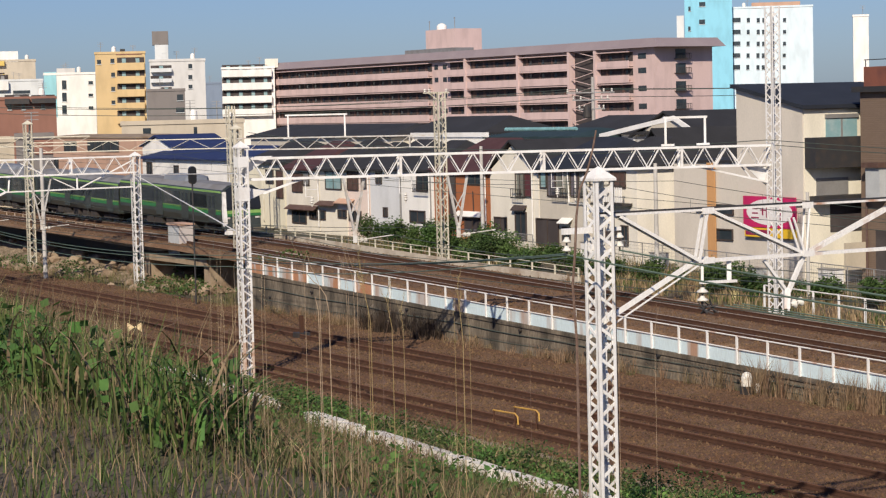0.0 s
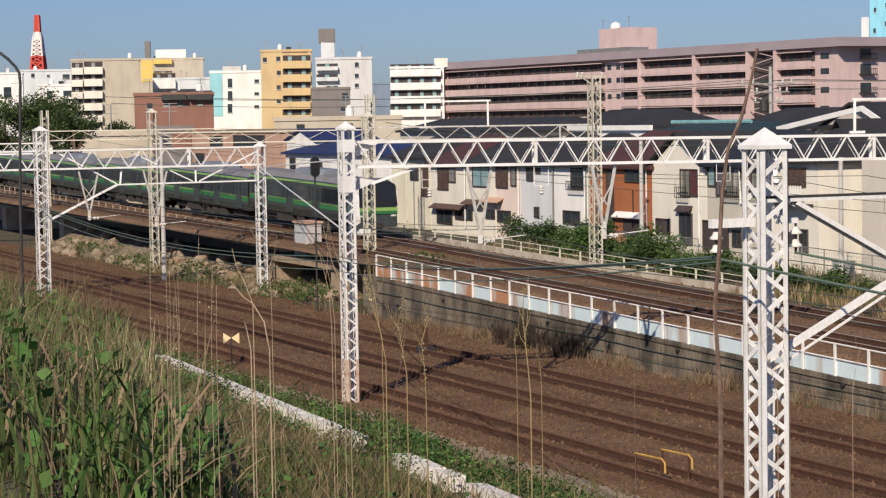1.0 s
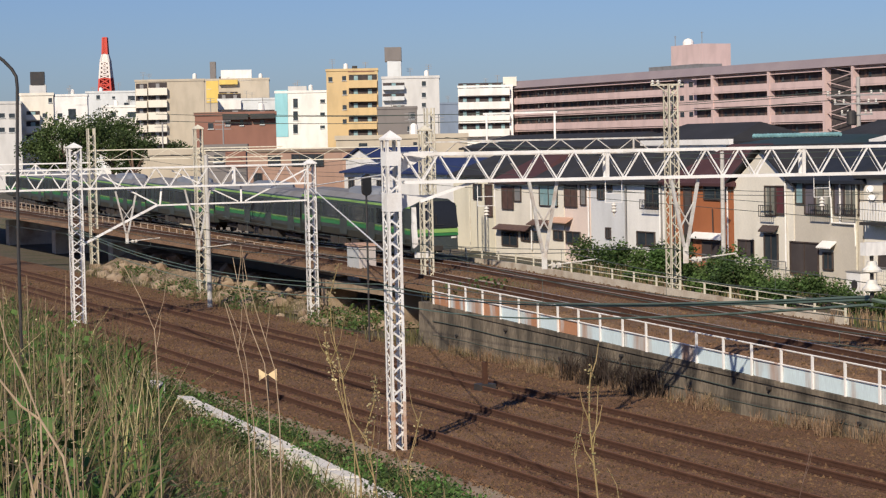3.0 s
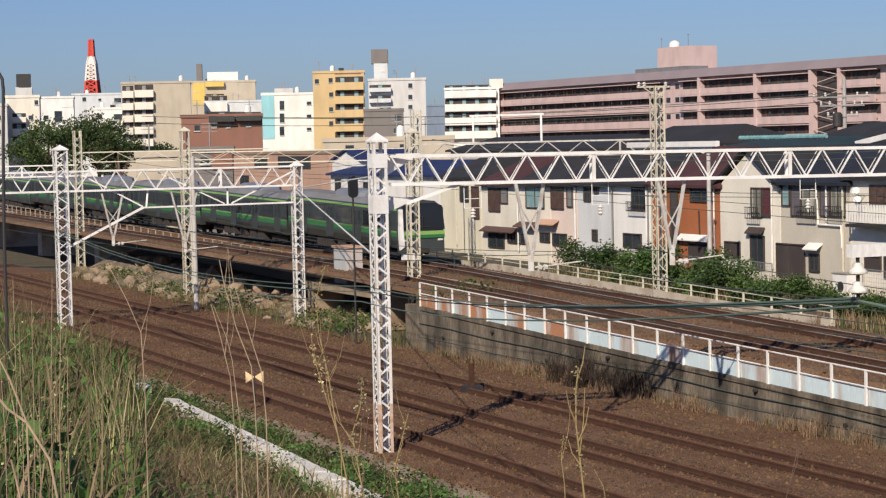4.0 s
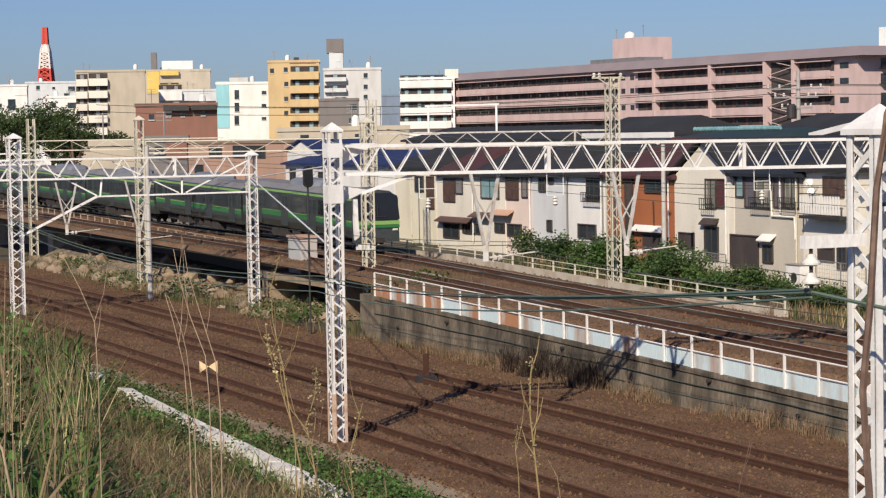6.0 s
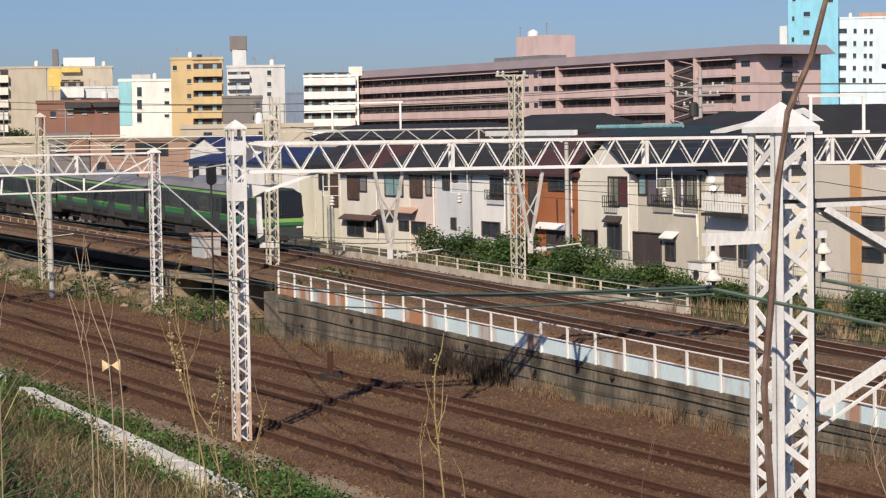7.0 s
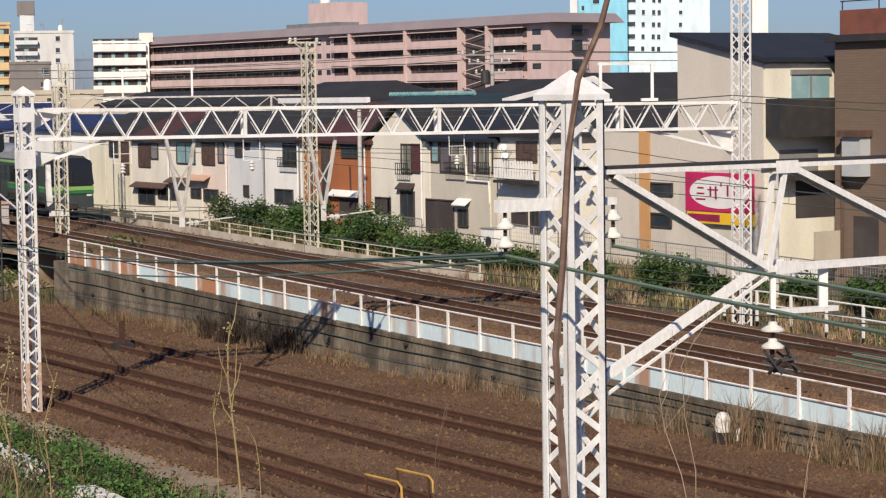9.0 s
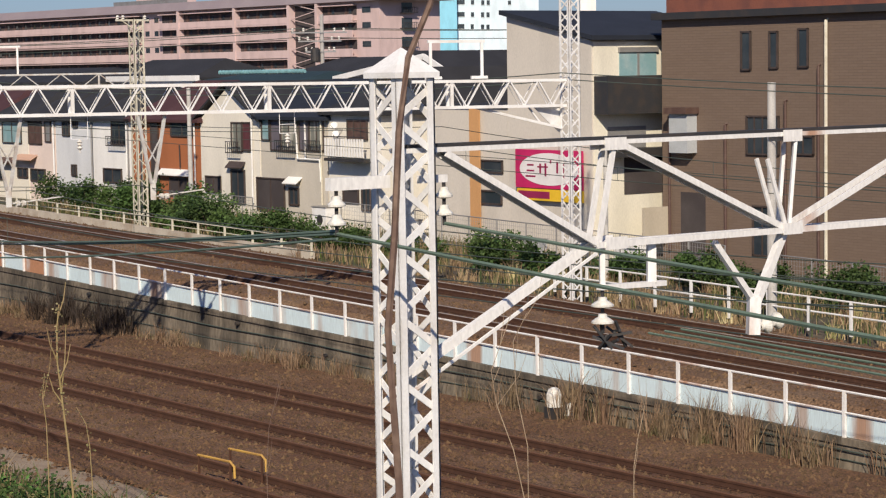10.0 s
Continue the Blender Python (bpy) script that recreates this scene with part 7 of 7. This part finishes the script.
cloud("broadleaf_weeds", F["leaf"], "upright leafy weeds on the upper bank", "weeds", polys)
# reeds towards the far end of the bank
def reedy(s, n):
    p = W(s, n)
    b = p.x / max(p.y, 1) * 1000
    return max(0.0, min(1.0, (-228 - b) / 45)) + 0.15 * patch(s, n, 0.6)



for nm, mat, seed, count, h0, h1, w in (("reeds", "straw", 31, 3800, 1.6, 3.9, 0.026), ("reeds", "green", 32, 11000, 0.9, 2.7, 0.05), ("reeds", "olive", 33, 4500, 1.0, 3.0, 0.045)):
    polys = []
    for rng, s, n, p in scatter(seed, count, -112, -18, 2.5, 20.5, lambda s, n, r: reedy(s, n) * (0.4 + r.random()) > 0.3 and (not dead(s, n) or r.random() < 0.15)):
        k = min(1.0, reedy(s, n) + 0.35)
        polys += blade(rng, p, rng.uniform(h0, h1) * k, w, 0.3)
    cloud(nm, F[mat], "tall reeds, partly dry, on the bank", "reeds", polys)
polys = []
for rng, s, n, p in scatter(34, 5200, -100, -18, 2.5, 20.0, lambda s, n, r: reedy(s, n) > 0.3 and patch(s, n, 0.5) > -0.1):
    h = rng.uniform(0.8, 2.2) * reedy(s, n)
    for k in range(5):
        polys.append(leaf(rng, p + Vector((rng.uniform(-0.25, 0.25), rng.uniform(-0.25, 0.25), h * (k + 1) / 5)), rng.uniform(0.18, 0.4)))
cloud("leafy_undergrowth", F["leaf"], "dark leafy undergrowth among the reeds", "undergrowth", polys)
def arch(rng, p, length, w):
    """A long blade that bends over."""
    a = rng.uniform(0, 2 * math.pi)
    u, v = Vector((math.cos(a), math.sin(a), 0)), Vector((-math.sin(a), math.cos(a), 0))
    out, q, ang, prev = [], Vector(p), rng.uniform(1.1, 1.5), None
    for k in range(5):
        ww = w * (1 - k / 5) / 2 + 0.002
        cur = (tuple(q - v * ww), tuple(q + v * ww))
        if prev:
            out.append([prev[0], prev[1], cur[1], cur[0]])
        prev = cur
        q = q + (u * math.cos(ang) + Vector((0, 0, math.sin(ang)))) * length / 4
        ang -= rng.uniform(0.25, 0.6)
    return out


for mat, seed, count, l0, l1 in (("green", 36, 10000, 1.0, 2.6), ("leaf", 37, 9000, 0.9, 2.2), ("straw", 38, 3200, 1.0, 2.6)):
    polys = []
    for rng, s, n, p in scatter(seed, count, -105, -16, 2.5, 20.0, lambda s, n, r: reedy(s, n) * (0.4 + r.random()) > 0.25 and patch(s + seed * 9, n, 0.3) > -0.12 and (not dead(s, n) or r.random() < 0.15)):
        polys += arch(rng, p + Vector((0, 0, rng.uniform(0, 0.9))), rng.uniform(l0, l1), 0.085)
    cloud("reed_leaves", F[mat], "arching reed leaves on the bank", "reeds", polys)
for mat, seed, count, l0, l1 in (("green", 39, 12000, 0.5, 1.2), ("olive", 40, 9000, 0.5, 1.2)):
    polys = []
    for rng, s, n, p in scatter(seed, count, -105, -12, 5, 18.2, lambda s, n, r: patch(s + seed * 5, n, 0.25) > 0.0 and off_trough(s, n) > 0.9 and (not dead(s, n) or r.random() < 0.2)):
        polys += arch(rng, p, rng.uniform(l0, l1), 0.05)
    cloud("bank_grass", F[mat], "tufts of arching grass on the bank", "grass", polys)
def fan(rng, p, h, count, w):
    """A clump of thin stalks that spread from one root."""
    out = []
    for _ in range(count):
        q = p + Vector((rng.gauss(0, 0.12), rng.gauss(0, 0.12), 0.03))
        out += blade(rng, q, h * rng.uniform(0.45, 1.1), w, rng.choice((0.25, 0.5, 0.95)))
    return out


# dead matted stalks, lying every way
for mat, seed, count, l0, l1, w in (("straw", 51, 5200, 0.4, 1.3, 0.022), ("russet", 52, 7000, 0.4, 1.2, 0.024), ("seed", 53, 2200, 0.5, 1.6, 0.016)):
    polys = []
    for rng, s, n, p in scatter(seed, count * 4, -105, -14, 4, 18.5, lambda s, n, r: dead(s, n)):
        polys += arch(rng, p, rng.uniform(l0, l1), w) if rng.random() < 0.5 else blade(rng, p, rng.uniform(l0, l1) * 0.7, w, 1.6)
    cloud("dead_stalks", F[mat], "matted dead brown stalks on the bank", "stalks", polys)
# pale dry reed bundles among the green
polys = []
for rng, s, n, p in scatter(54, 260, -105, -30, 6, 20, lambda s, n, r: reedy(s, n) > 0.35 and patch(s + 33, n, 0.3) > -0.05):
    polys += fan(rng, p, rng.uniform(1.4, 3.4), 16, 0.03)
cloud("reeds", F["seed"], "pale dry reed bundles on the bank", "reeds", polys)
# tufts at the foot of the wall and between the lines
for mat, seed, count, k0, w in (("straw", 41, 210, 0.95, 0.024), ("straw", 49, 90, 0.75, 0.02), ("russet", 42, 420, 0.9, 0.022), ("olive", 43, 140, 0.5, 0.025)):
    polys = []
    for rng, s, n, p in scatter(seed, count, -96, -5, 37.75, 38.8, lambda s, n, r: patch(s + seed, 0, 0.3) + 0.6 * r.random() > 0.12):
        tall = 0.75 + 0.75 * max(0.0, min(1.0, (s + 62) / 16)) + 0.5 * patch(s, 5, 0.5)
        polys += fan(rng, p, max(0.25, tall * k0 * rng.uniform(0.6, 1.25)), rng.randint(14, 42), w)
    cloud("dry_tufts", F[mat], "dry grass tufts along the foot of the wall", "grass", polys)
# Dark stalks added where the middle mast's shadow meets the wall.
polys = []
for rng, s, n, p in scatter(50, 46, -78.5, -71.0, 37.7, 38.8):
    polys += fan(rng, p, rng.uniform(0.6, 1.9), 30, 0.035)
cloud("dead_brush", F["brush"], "dark stalks added to deepen the mast shadow on the wall", "brush", polys)
polys = []
for rng, s, n, p in scatter(44, 9000, -170, -95, 37.2, 44.5, lambda s, n, r: patch(s, n, 0.2) > -0.15):
    polys += blade(rng, p, rng.uniform(0.3, 1.1), 0.035, 0.5)
cloud("scrub", F["olive"], "olive scrub under the bridge", "scrub", polys)
polys = []
for rng, s, n, p in scatter(45, 3500, -170, -95, 37.2, 43.5, lambda s, n, r: patch(s + 9, n, 0.25) > 0.1):
    for k in range(3):
        polys.append(leaf(rng, p + Vector((0, 0, rng.uniform(0.1, 1.0))), rng.uniform(0.12, 0.25)))
cloud("scrub", F["bush"], "dark green scrub under the bridge", "scrub", polys)
for mat, seed, count, h0, h1 in (("olive", 46, 9000, 0.3, 0.9), ("straw", 47, 6000, 0.3, 1.0), ("green", 48, 7000, 0.25, 0.8)):
    polys = []
    for rng, s, n, p in scatter(seed, count, -112, -20, 50.4, 58.5, lambda s, n, r: patch(s + seed, n, 0.15) > -0.1):
        polys += blade(rng, p, rng.uniform(h0, h1), 0.04, 0.4)
    cloud("verge_grass", F[mat], "rough verge grass before the houses", "grass", polys)

for mat, seed, count in (("straw", 55, 190), ("russet", 56, 150), ("seed", 57, 60)):
    polys = []
    for rng, s, n, p in scatter(seed, count, -78, -22, 49.6, 55.5, lambda s, n, r: patch(s + seed, n, 0.3) + 0.4 * r.random() > 0.1):
        polys += fan(rng, p, rng.uniform(0.3, 0.95), rng.randint(16, 40), 0.03)
    cloud("dry_tufts", F[mat], "dry brown tufts on the verge behind the railing", "grass", polys)


def shrub(s, n, r, h, seed, label, leaves=900, size=0.16, mat="bush"):
    """A loose shrub: a few stems and many small leaves in uneven clumps."""
    rng = random.Random(seed)
    base = W(s, n, ground_z(s, n))
    t = thing("shrub", label, "shrub", "shrubs")
    bm = bmesh.new()
    clumps = []
    for k in range(7):
        a, q = rng.uniform(0, 2 * math.pi), r * rng.uniform(0.2, 0.9)
        c = base + Vector((math.cos(a) * q, math.sin(a) * q, h * rng.uniform(0.3, 0.85)))
        clumps.append((c, rng.uniform(0.35, 0.6) * r))
        tube(bm, [base, base.lerp(c, 0.5) + Vector((0, 0, 0.1)), c], [0.03, 0.02, 0.01], 5)
    part("woody_stem", bm, BARK, t)
    polys = []
    for k in range(leaves):
        c, q = rng.choice(clumps)
        v = Vector((rng.gauss(0, 1), rng.gauss(0, 1), rng.gauss(0, 0.8)))
        v = v.normalized() * q * rng.uniform(0.3, 1.0)
        p = c + v
        p.z = max(p.z, base.z + 0.05)
        polys.append(leaf(rng, p, rng.uniform(0.6, 1.3) * size))
    ob = cloud("leaves", F[mat], "", "", polys)
    ob.parent = t
    return t


for s, n, r, h in ((-108, 52.0, 1.5, 1.7), (-104.5, 52.4, 1.4, 1.8), (-101, 52.0, 1.5, 2.0), (-98, 52.3, 1.6, 2.2), (-95, 51.8, 1.3, 2.0), (-91, 52.6, 1.5, 2.0), (-88, 52.0, 1.3, 1.7), (-85, 52.2, 1.1, 1.2), (-102.7, 51.4, 1.3, 1.7), (-99.4, 51.3, 1.3, 1.6), (-96.4, 51.6, 1.2, 1.9), (-92.9, 51.5, 1.3, 1.6), (-89.5, 51.4, 1.2, 1.5), (-86.3, 52.6, 1.2, 1.5), (-83, 53.2, 1.3, 1.6), (-79.5, 53.4, 1.1, 1.2),
                   (-76, 53.0, 1.0, 1.1), (-73, 53.4, 1.2, 1.3), (-68, 54.0, 1.3, 1.2), (-65, 53.6, 1.1, 1.0), (-61.5, 55, 1.2, 1.2), (-57, 55.5, 1.3, 1.4), (-54, 55, 1.2, 1.3), (-51, 56, 1.4, 1.5), (-47, 56, 1.3, 1.4), (-43, 55, 1.2, 1.2), (-38, 55, 1.2, 1.1), (-110, 54.5, 1.6, 2.1), (-106, 55, 1.5, 2.0), (-99.5, 54.6, 1.6, 2.3), (-93, 54.8, 1.4, 2.0), (-70.5, 55.5, 1.2, 1.4), (-59, 57, 1.2, 1.5), (-49, 58, 1.3, 1.6), (-40.5, 57, 1.2, 1.4)):
    shrub(s, n, r, h, int(-s * 10), "green leafy shrub on the verge before the houses", 2600, 0.15)


def tree(s, n, h, r, seed, label, leaves=5500, size=0.36):
    rng = random.Random(seed)
    base = W(s, n, ground_z(s, n))
    t = thing("tree", label, "tree", "trees")
    bm = bmesh.new()
    top = base + Vector((0, 0, h * 0.75))
    tube(bm, [base - Vector((0, 0, 0.3)), base.lerp(top, 0.5) + Vector((0.2, 0, 0)), top], [0.35, 0.25, 0.08], 8)
    clumps = []
    for k in range(11):
        a, q = rng.uniform(0, 2 * math.pi), r * rng.uniform(0.25, 0.85)
        c = base + Vector((math.cos(a) * q, math.sin(a) * q, h * rng.uniform(0.4, 0.95)))
        clumps.append((c, r * rng.uniform(0.3, 0.5)))
        tube(bm, [base.lerp(top, rng.uniform(0.35, 0.8)), c], [0.12, 0.03], 5)
    part("trunk", bm, BARK, t)
    polys = []
    for k in range(leaves):
        c, q = rng.choice(clumps)
        v = Vector((rng.gauss(0, 1), rng.gauss(0, 1), rng.gauss(0, 0.7))).normalized() * q * rng.uniform(0.35, 1.05)
        polys.append(leaf(rng, c + v, rng.uniform(0.6, 1.3) * size))
    ob = cloud("crown", F["tree"], "", "", polys)
    ob.parent = t
    return t


def at_bd(b, d):
    p = Vector((b * d / 1000, d, 0))
    return p.dot(ALONG), p.dot(ACROSS)


for b, d, h, r, seed in ((-283, 300, 12.0, 5.0, 1), (-270, 310, 14.5, 5.0, 2), (-259, 305, 12.5, 5, 3), (-249, 300, 10, 4, 4), (-292, 300, 9.5, 4, 5), (-223, 290, 8.0, 3.5, 6)):
    tree(*at_bd(b, d), h, r, seed, "dark green broad-crowned tree behind the railway")


# ---- single tall stems close to the viewer ----
def out(b, e, d):
    return Vector((b * d / 1000, d, 10 + e * d / 1000))


def stem(label, pts, d, r0, r1, mat, twigs=0, buds=0, seed=1, name="weed_stem"):
    """A tall stem through bearings and elevations at the distance d, rooted in the bank below."""
    rng = random.Random(seed)
    P3 = [out(b, e, d) for b, e in pts]
    foot = P3[0].copy()
    foot.z = ground_z(foot.dot(ALONG), foot.dot(ACROSS)) - 0.1
    chain = ([foot] if foot.z < P3[0].z - 0.05 else []) + P3
    k = len(chain)
    t = thing(name, label, "weed", "tall weeds")
    bm = bmesh.new()
    tube(bm, chain, [0.5 * (r0 + (r1 - r0) * i / (k - 1)) for i in range(k)], 6)
    part("stem", bm, mat, t)
    if twigs:
        for i in range(twigs):
            u = rng.uniform(0.35, 0.95) * (k - 1)
            j = min(int(u), k - 2)
            p = chain[j].lerp(chain[j + 1], u - j)
            v = Vector((rng.uniform(-0.45, 0.45), rng.uniform(-0.3, 0.3), rng.uniform(0.7, 1.3))).normalized() * rng.uniform(0.15, 0.42) * d / 12
            bm = bmesh.new()
            tube(bm, [p, p + v * 0.5 + Vector((v.x * 0.2, 0, 0)), p + v], [r1 * 0.6, r1 * 0.45, r1 * 0.25], 5)
            part("twig", bm, mat, t)
    if buds:
        polys = []
        for i in range(3 * buds):
            u = rng.uniform(0.45, 1.0) * (k - 1)
            j = min(int(u), k - 2)
            p = chain[j].lerp(chain[j + 1], u - j)
            polys.append(leaf(rng, p + Vector((rng.gauss(0, 0.014), rng.gauss(0, 0.014), rng.uniform(-0.02, 0.02))), rng.uniform(0.01, 0.024) * d / 12))
        ob = cloud("dry_leaves", F["seed"], "", "", polys)
        ob.parent = t
    return t


stem("thick bare brown branch arching up past the near mast", [(128, -200), (126.5, -170), (124, -125), (128, -80), (131, -30), (136, 5), (147, 30), (155, 60), (160, 85)], 13.0, 0.055, 0.034, BARK, 0, 0, 3, "bare_branch")
stem("yellow dry weed with side stalks", [(-26.6, -196.6), (-28.4, -172.1), (-30.2, -153.1), (-32.0, -134.1), (-31.7, -117.9), (-30.4, -107.2)], 13, 0.016, 0.008, YSTEM, 5, 26, 4)
stem("yellow dry weed stalk", [(-37.7, -182.8), (-37.9, -163.8), (-39.3, -150.2), (-38.0, -139.4)], 13, 0.008, 0.004, YSTEM, 1, 8, 5)
stem("yellow dry weed stalk", [(-17.6, -191.3), (-18.2, -175.0), (-19.6, -164.1), (-23.8, -155.9)], 13, 0.008, 0.004, YSTEM, 0, 8, 6)
stem("yellow-green weed full of seed heads", [(-131.9, -181.3), (-135.5, -159.5), (-139.0, -137.8), (-134.6, -124.4), (-133.5, -110.9)], 12, 0.012, 0.005, YSTEM, 4, 40, 7)
stem("yellow-green weed full of seed heads", [(-141.7, -162.1), (-146.9, -132.3), (-149.6, -110.6), (-153.9, -89.0), (-154.8, -72.9), (-149.9, -56.9)], 14, 0.013, 0.005, YSTEM, 5, 40, 8)
stem("yellow weed with dry leaves", [(-144.5, -143.1), (-153.1, -113.3), (-156.8, -99.7), (-157.6, -89.0)], 14, 0.009, 0.005, YSTEM, 3, 20, 9)
stem("pale bent dry stem", [(-185.3, -142.5), (-185.6, -123.5), (-187.0, -104.6), (-193.9, -85.7), (-198.8, -66.8), (-201.1, -53.4)], 12, 0.008, 0.004, STEM, 2, 0, 10)
stem("pale bent dry stem", [(-195.5, -142.3), (-197.3, -109.9), (-202.1, -88.2), (-205.7, -74.8)], 12, 0.008, 0.004, STEM, 1, 0, 11)
stem("pale dry bare weed stem", [(-192.9, -134.7), (-196.1, -102.1), (-198.5, -91.2), (-204.2, -76.2)], 12, 0.007, 0.003, STEM, 1, 0, 12)
stem("pale bent dry stem", [(-180.4, -129.4), (-182.0, -107.7), (-190.0, -80.5), (-194.5, -64.2), (-196.8, -47.9)], 12, 0.008, 0.003, STEM, 1, 0, 13)
stem("pale dry bare weed stem", [(-239.2, -117.9), (-240.3, -87.9), (-247.0, -71.5), (-255.3, -55.1)], 13, 0.008, 0.004, STEM, 2, 0, 14)
stem("thick pale broken cane", [(-282.4, -176.8), (-287.2, -149.0), (-297.9, -130.9), (-307.6, -123.8), (-319.8, -108.4)], 9, 0.014, 0.01, STEM, 0, 0, 15)
stem("thick pale broken cane", [(-297.9, -130.9), (-305.7, -110.0), (-313.6, -93.2), (-317.3, -76.6)], 9, 0.01, 0.006, STEM, 0, 0, 16)
stem("thick pale dry cane", [(-300.8, -176.7), (-304.4, -157.2), (-306.4, -148.8)], 9, 0.012, 0.01, STEM, 0, 0, 17)
stem("russet dry weed stem", [(-146.4, -211.9), (-135.3, -166.6), (-131.0, -128.1), (-135.4, -111.9)], 12, 0.008, 0.004, BARK, 2, 10, 18)
stem("yellow dry weed with forked top", [(-115.7, -212.2), (-116.4, -179.8), (-118.9, -154.0), (-111.8, -128.4)], 12, 0.01, 0.005, YSTEM, 4, 26, 19)
stem("thin brown bare twig", [(189.6, -210.6), (184.3, -185.4), (176.3, -162.9), (173.8, -146.3), (183.8, -119.2)], 11, 0.007, 0.003, STEM, 3, 0, 20)
stem("thin brown bare twig", [(64.7, -205.0), (64.6, -188.6), (66.1, -169.6), (71.4, -148.0)], 11, 0.005, 0.003, BARK, 2, 0, 21)
stem("thin brown bare twig", [(243.9, -210.2), (244.1, -196.2), (246.1, -182.3), (251.1, -160.2)], 12, 0.006, 0.003, STEM, 2, 0, 22)
stem("thin brown bare twig", [(191.3, -183.8), (186.0, -156.6), (184.8, -132.2), (191.6, -118.8)], 12, 0.006, 0.003, STEM, 2, 0, 23)
stem("tall dry reed stalk", [(-309.1, -176.7), (-308.9, -137.7), (-310.4, -98.8)], 14, 0.008, 0.004, STEM, 0, 6, 30)
stem("tall dry reed stalk", [(-300.6, -176.7), (-300.1, -129.4), (-300.5, -82.4)], 15, 0.008, 0.004, STEM, 0, 6, 31)
stem("tall dry reed stalk", [(-316.2, -176.7), (-315.4, -121.0), (-314.6, -65.6)], 16, 0.008, 0.004, STEM, 0, 6, 32)
stem("tall dry reed stalk", [(-292.1, -176.8), (-292.0, -140.6), (-291.1, -104.6)], 17, 0.008, 0.004, STEM, 0, 6, 33)
stem("tall dry reed stalk", [(-282.2, -176.8), (-281.8, -129.6), (-279.7, -82.6)], 14, 0.008, 0.004, STEM, 0, 6, 34)
stem("tall dry reed stalk", [(-314.8, -176.7), (-314.9, -148.8), (-316.8, -120.9)], 15, 0.008, 0.004, STEM, 0, 6, 35)
stem("tall dry reed stalk", [(-303.4, -176.7), (-302.6, -118.3), (-302.6, -60.2)], 16, 0.008, 0.004, STEM, 0, 6, 36)
stem("tall dry reed stalk", [(-294.9, -176.8), (-294.3, -123.9), (-293.7, -71.4)], 17, 0.008, 0.004, STEM, 0, 6, 37)
stem("tall dry reed stalk", [(-277.9, -176.9), (-277.8, -138.0), (-276.8, -99.2)], 14, 0.008, 0.004, STEM, 0, 6, 38)
stem("tall dry reed stalk", [(-286.4, -176.8), (-285.6, -118.5), (-283.2, -60.6)], 15, 0.008, 0.004, STEM, 0, 6, 39)
lamp = thing("lamp_pole", "thin dark curved lamp pole rising above the reeds", "lamp pole")
bm = bmesh.new()
pts = [out(b, e, 62) for b, e in [(-306.3, -43.7), (-305.5, -5.2), (-304.3, 30.4), (-304.7, 35.8), (-306.8, 39.4), (-310.6, 43.4), (-314.5, 46.5), (-317.8, 48.7)]]
tube(bm, [W(pts[0].dot(ALONG), pts[0].dot(ACROSS), 0)] + pts, 0.05, 8)
part("pole", bm, M["dark"], lamp)
bm = bmesh.new()
lathe(bm, pts[-1] - Vector((0, 0, 0.18)), [(0.08, 0.2), (0.2, 0.1), (0.22, 0.0)], 10)
part("lamp_head", bm, M["alu"], lamp)
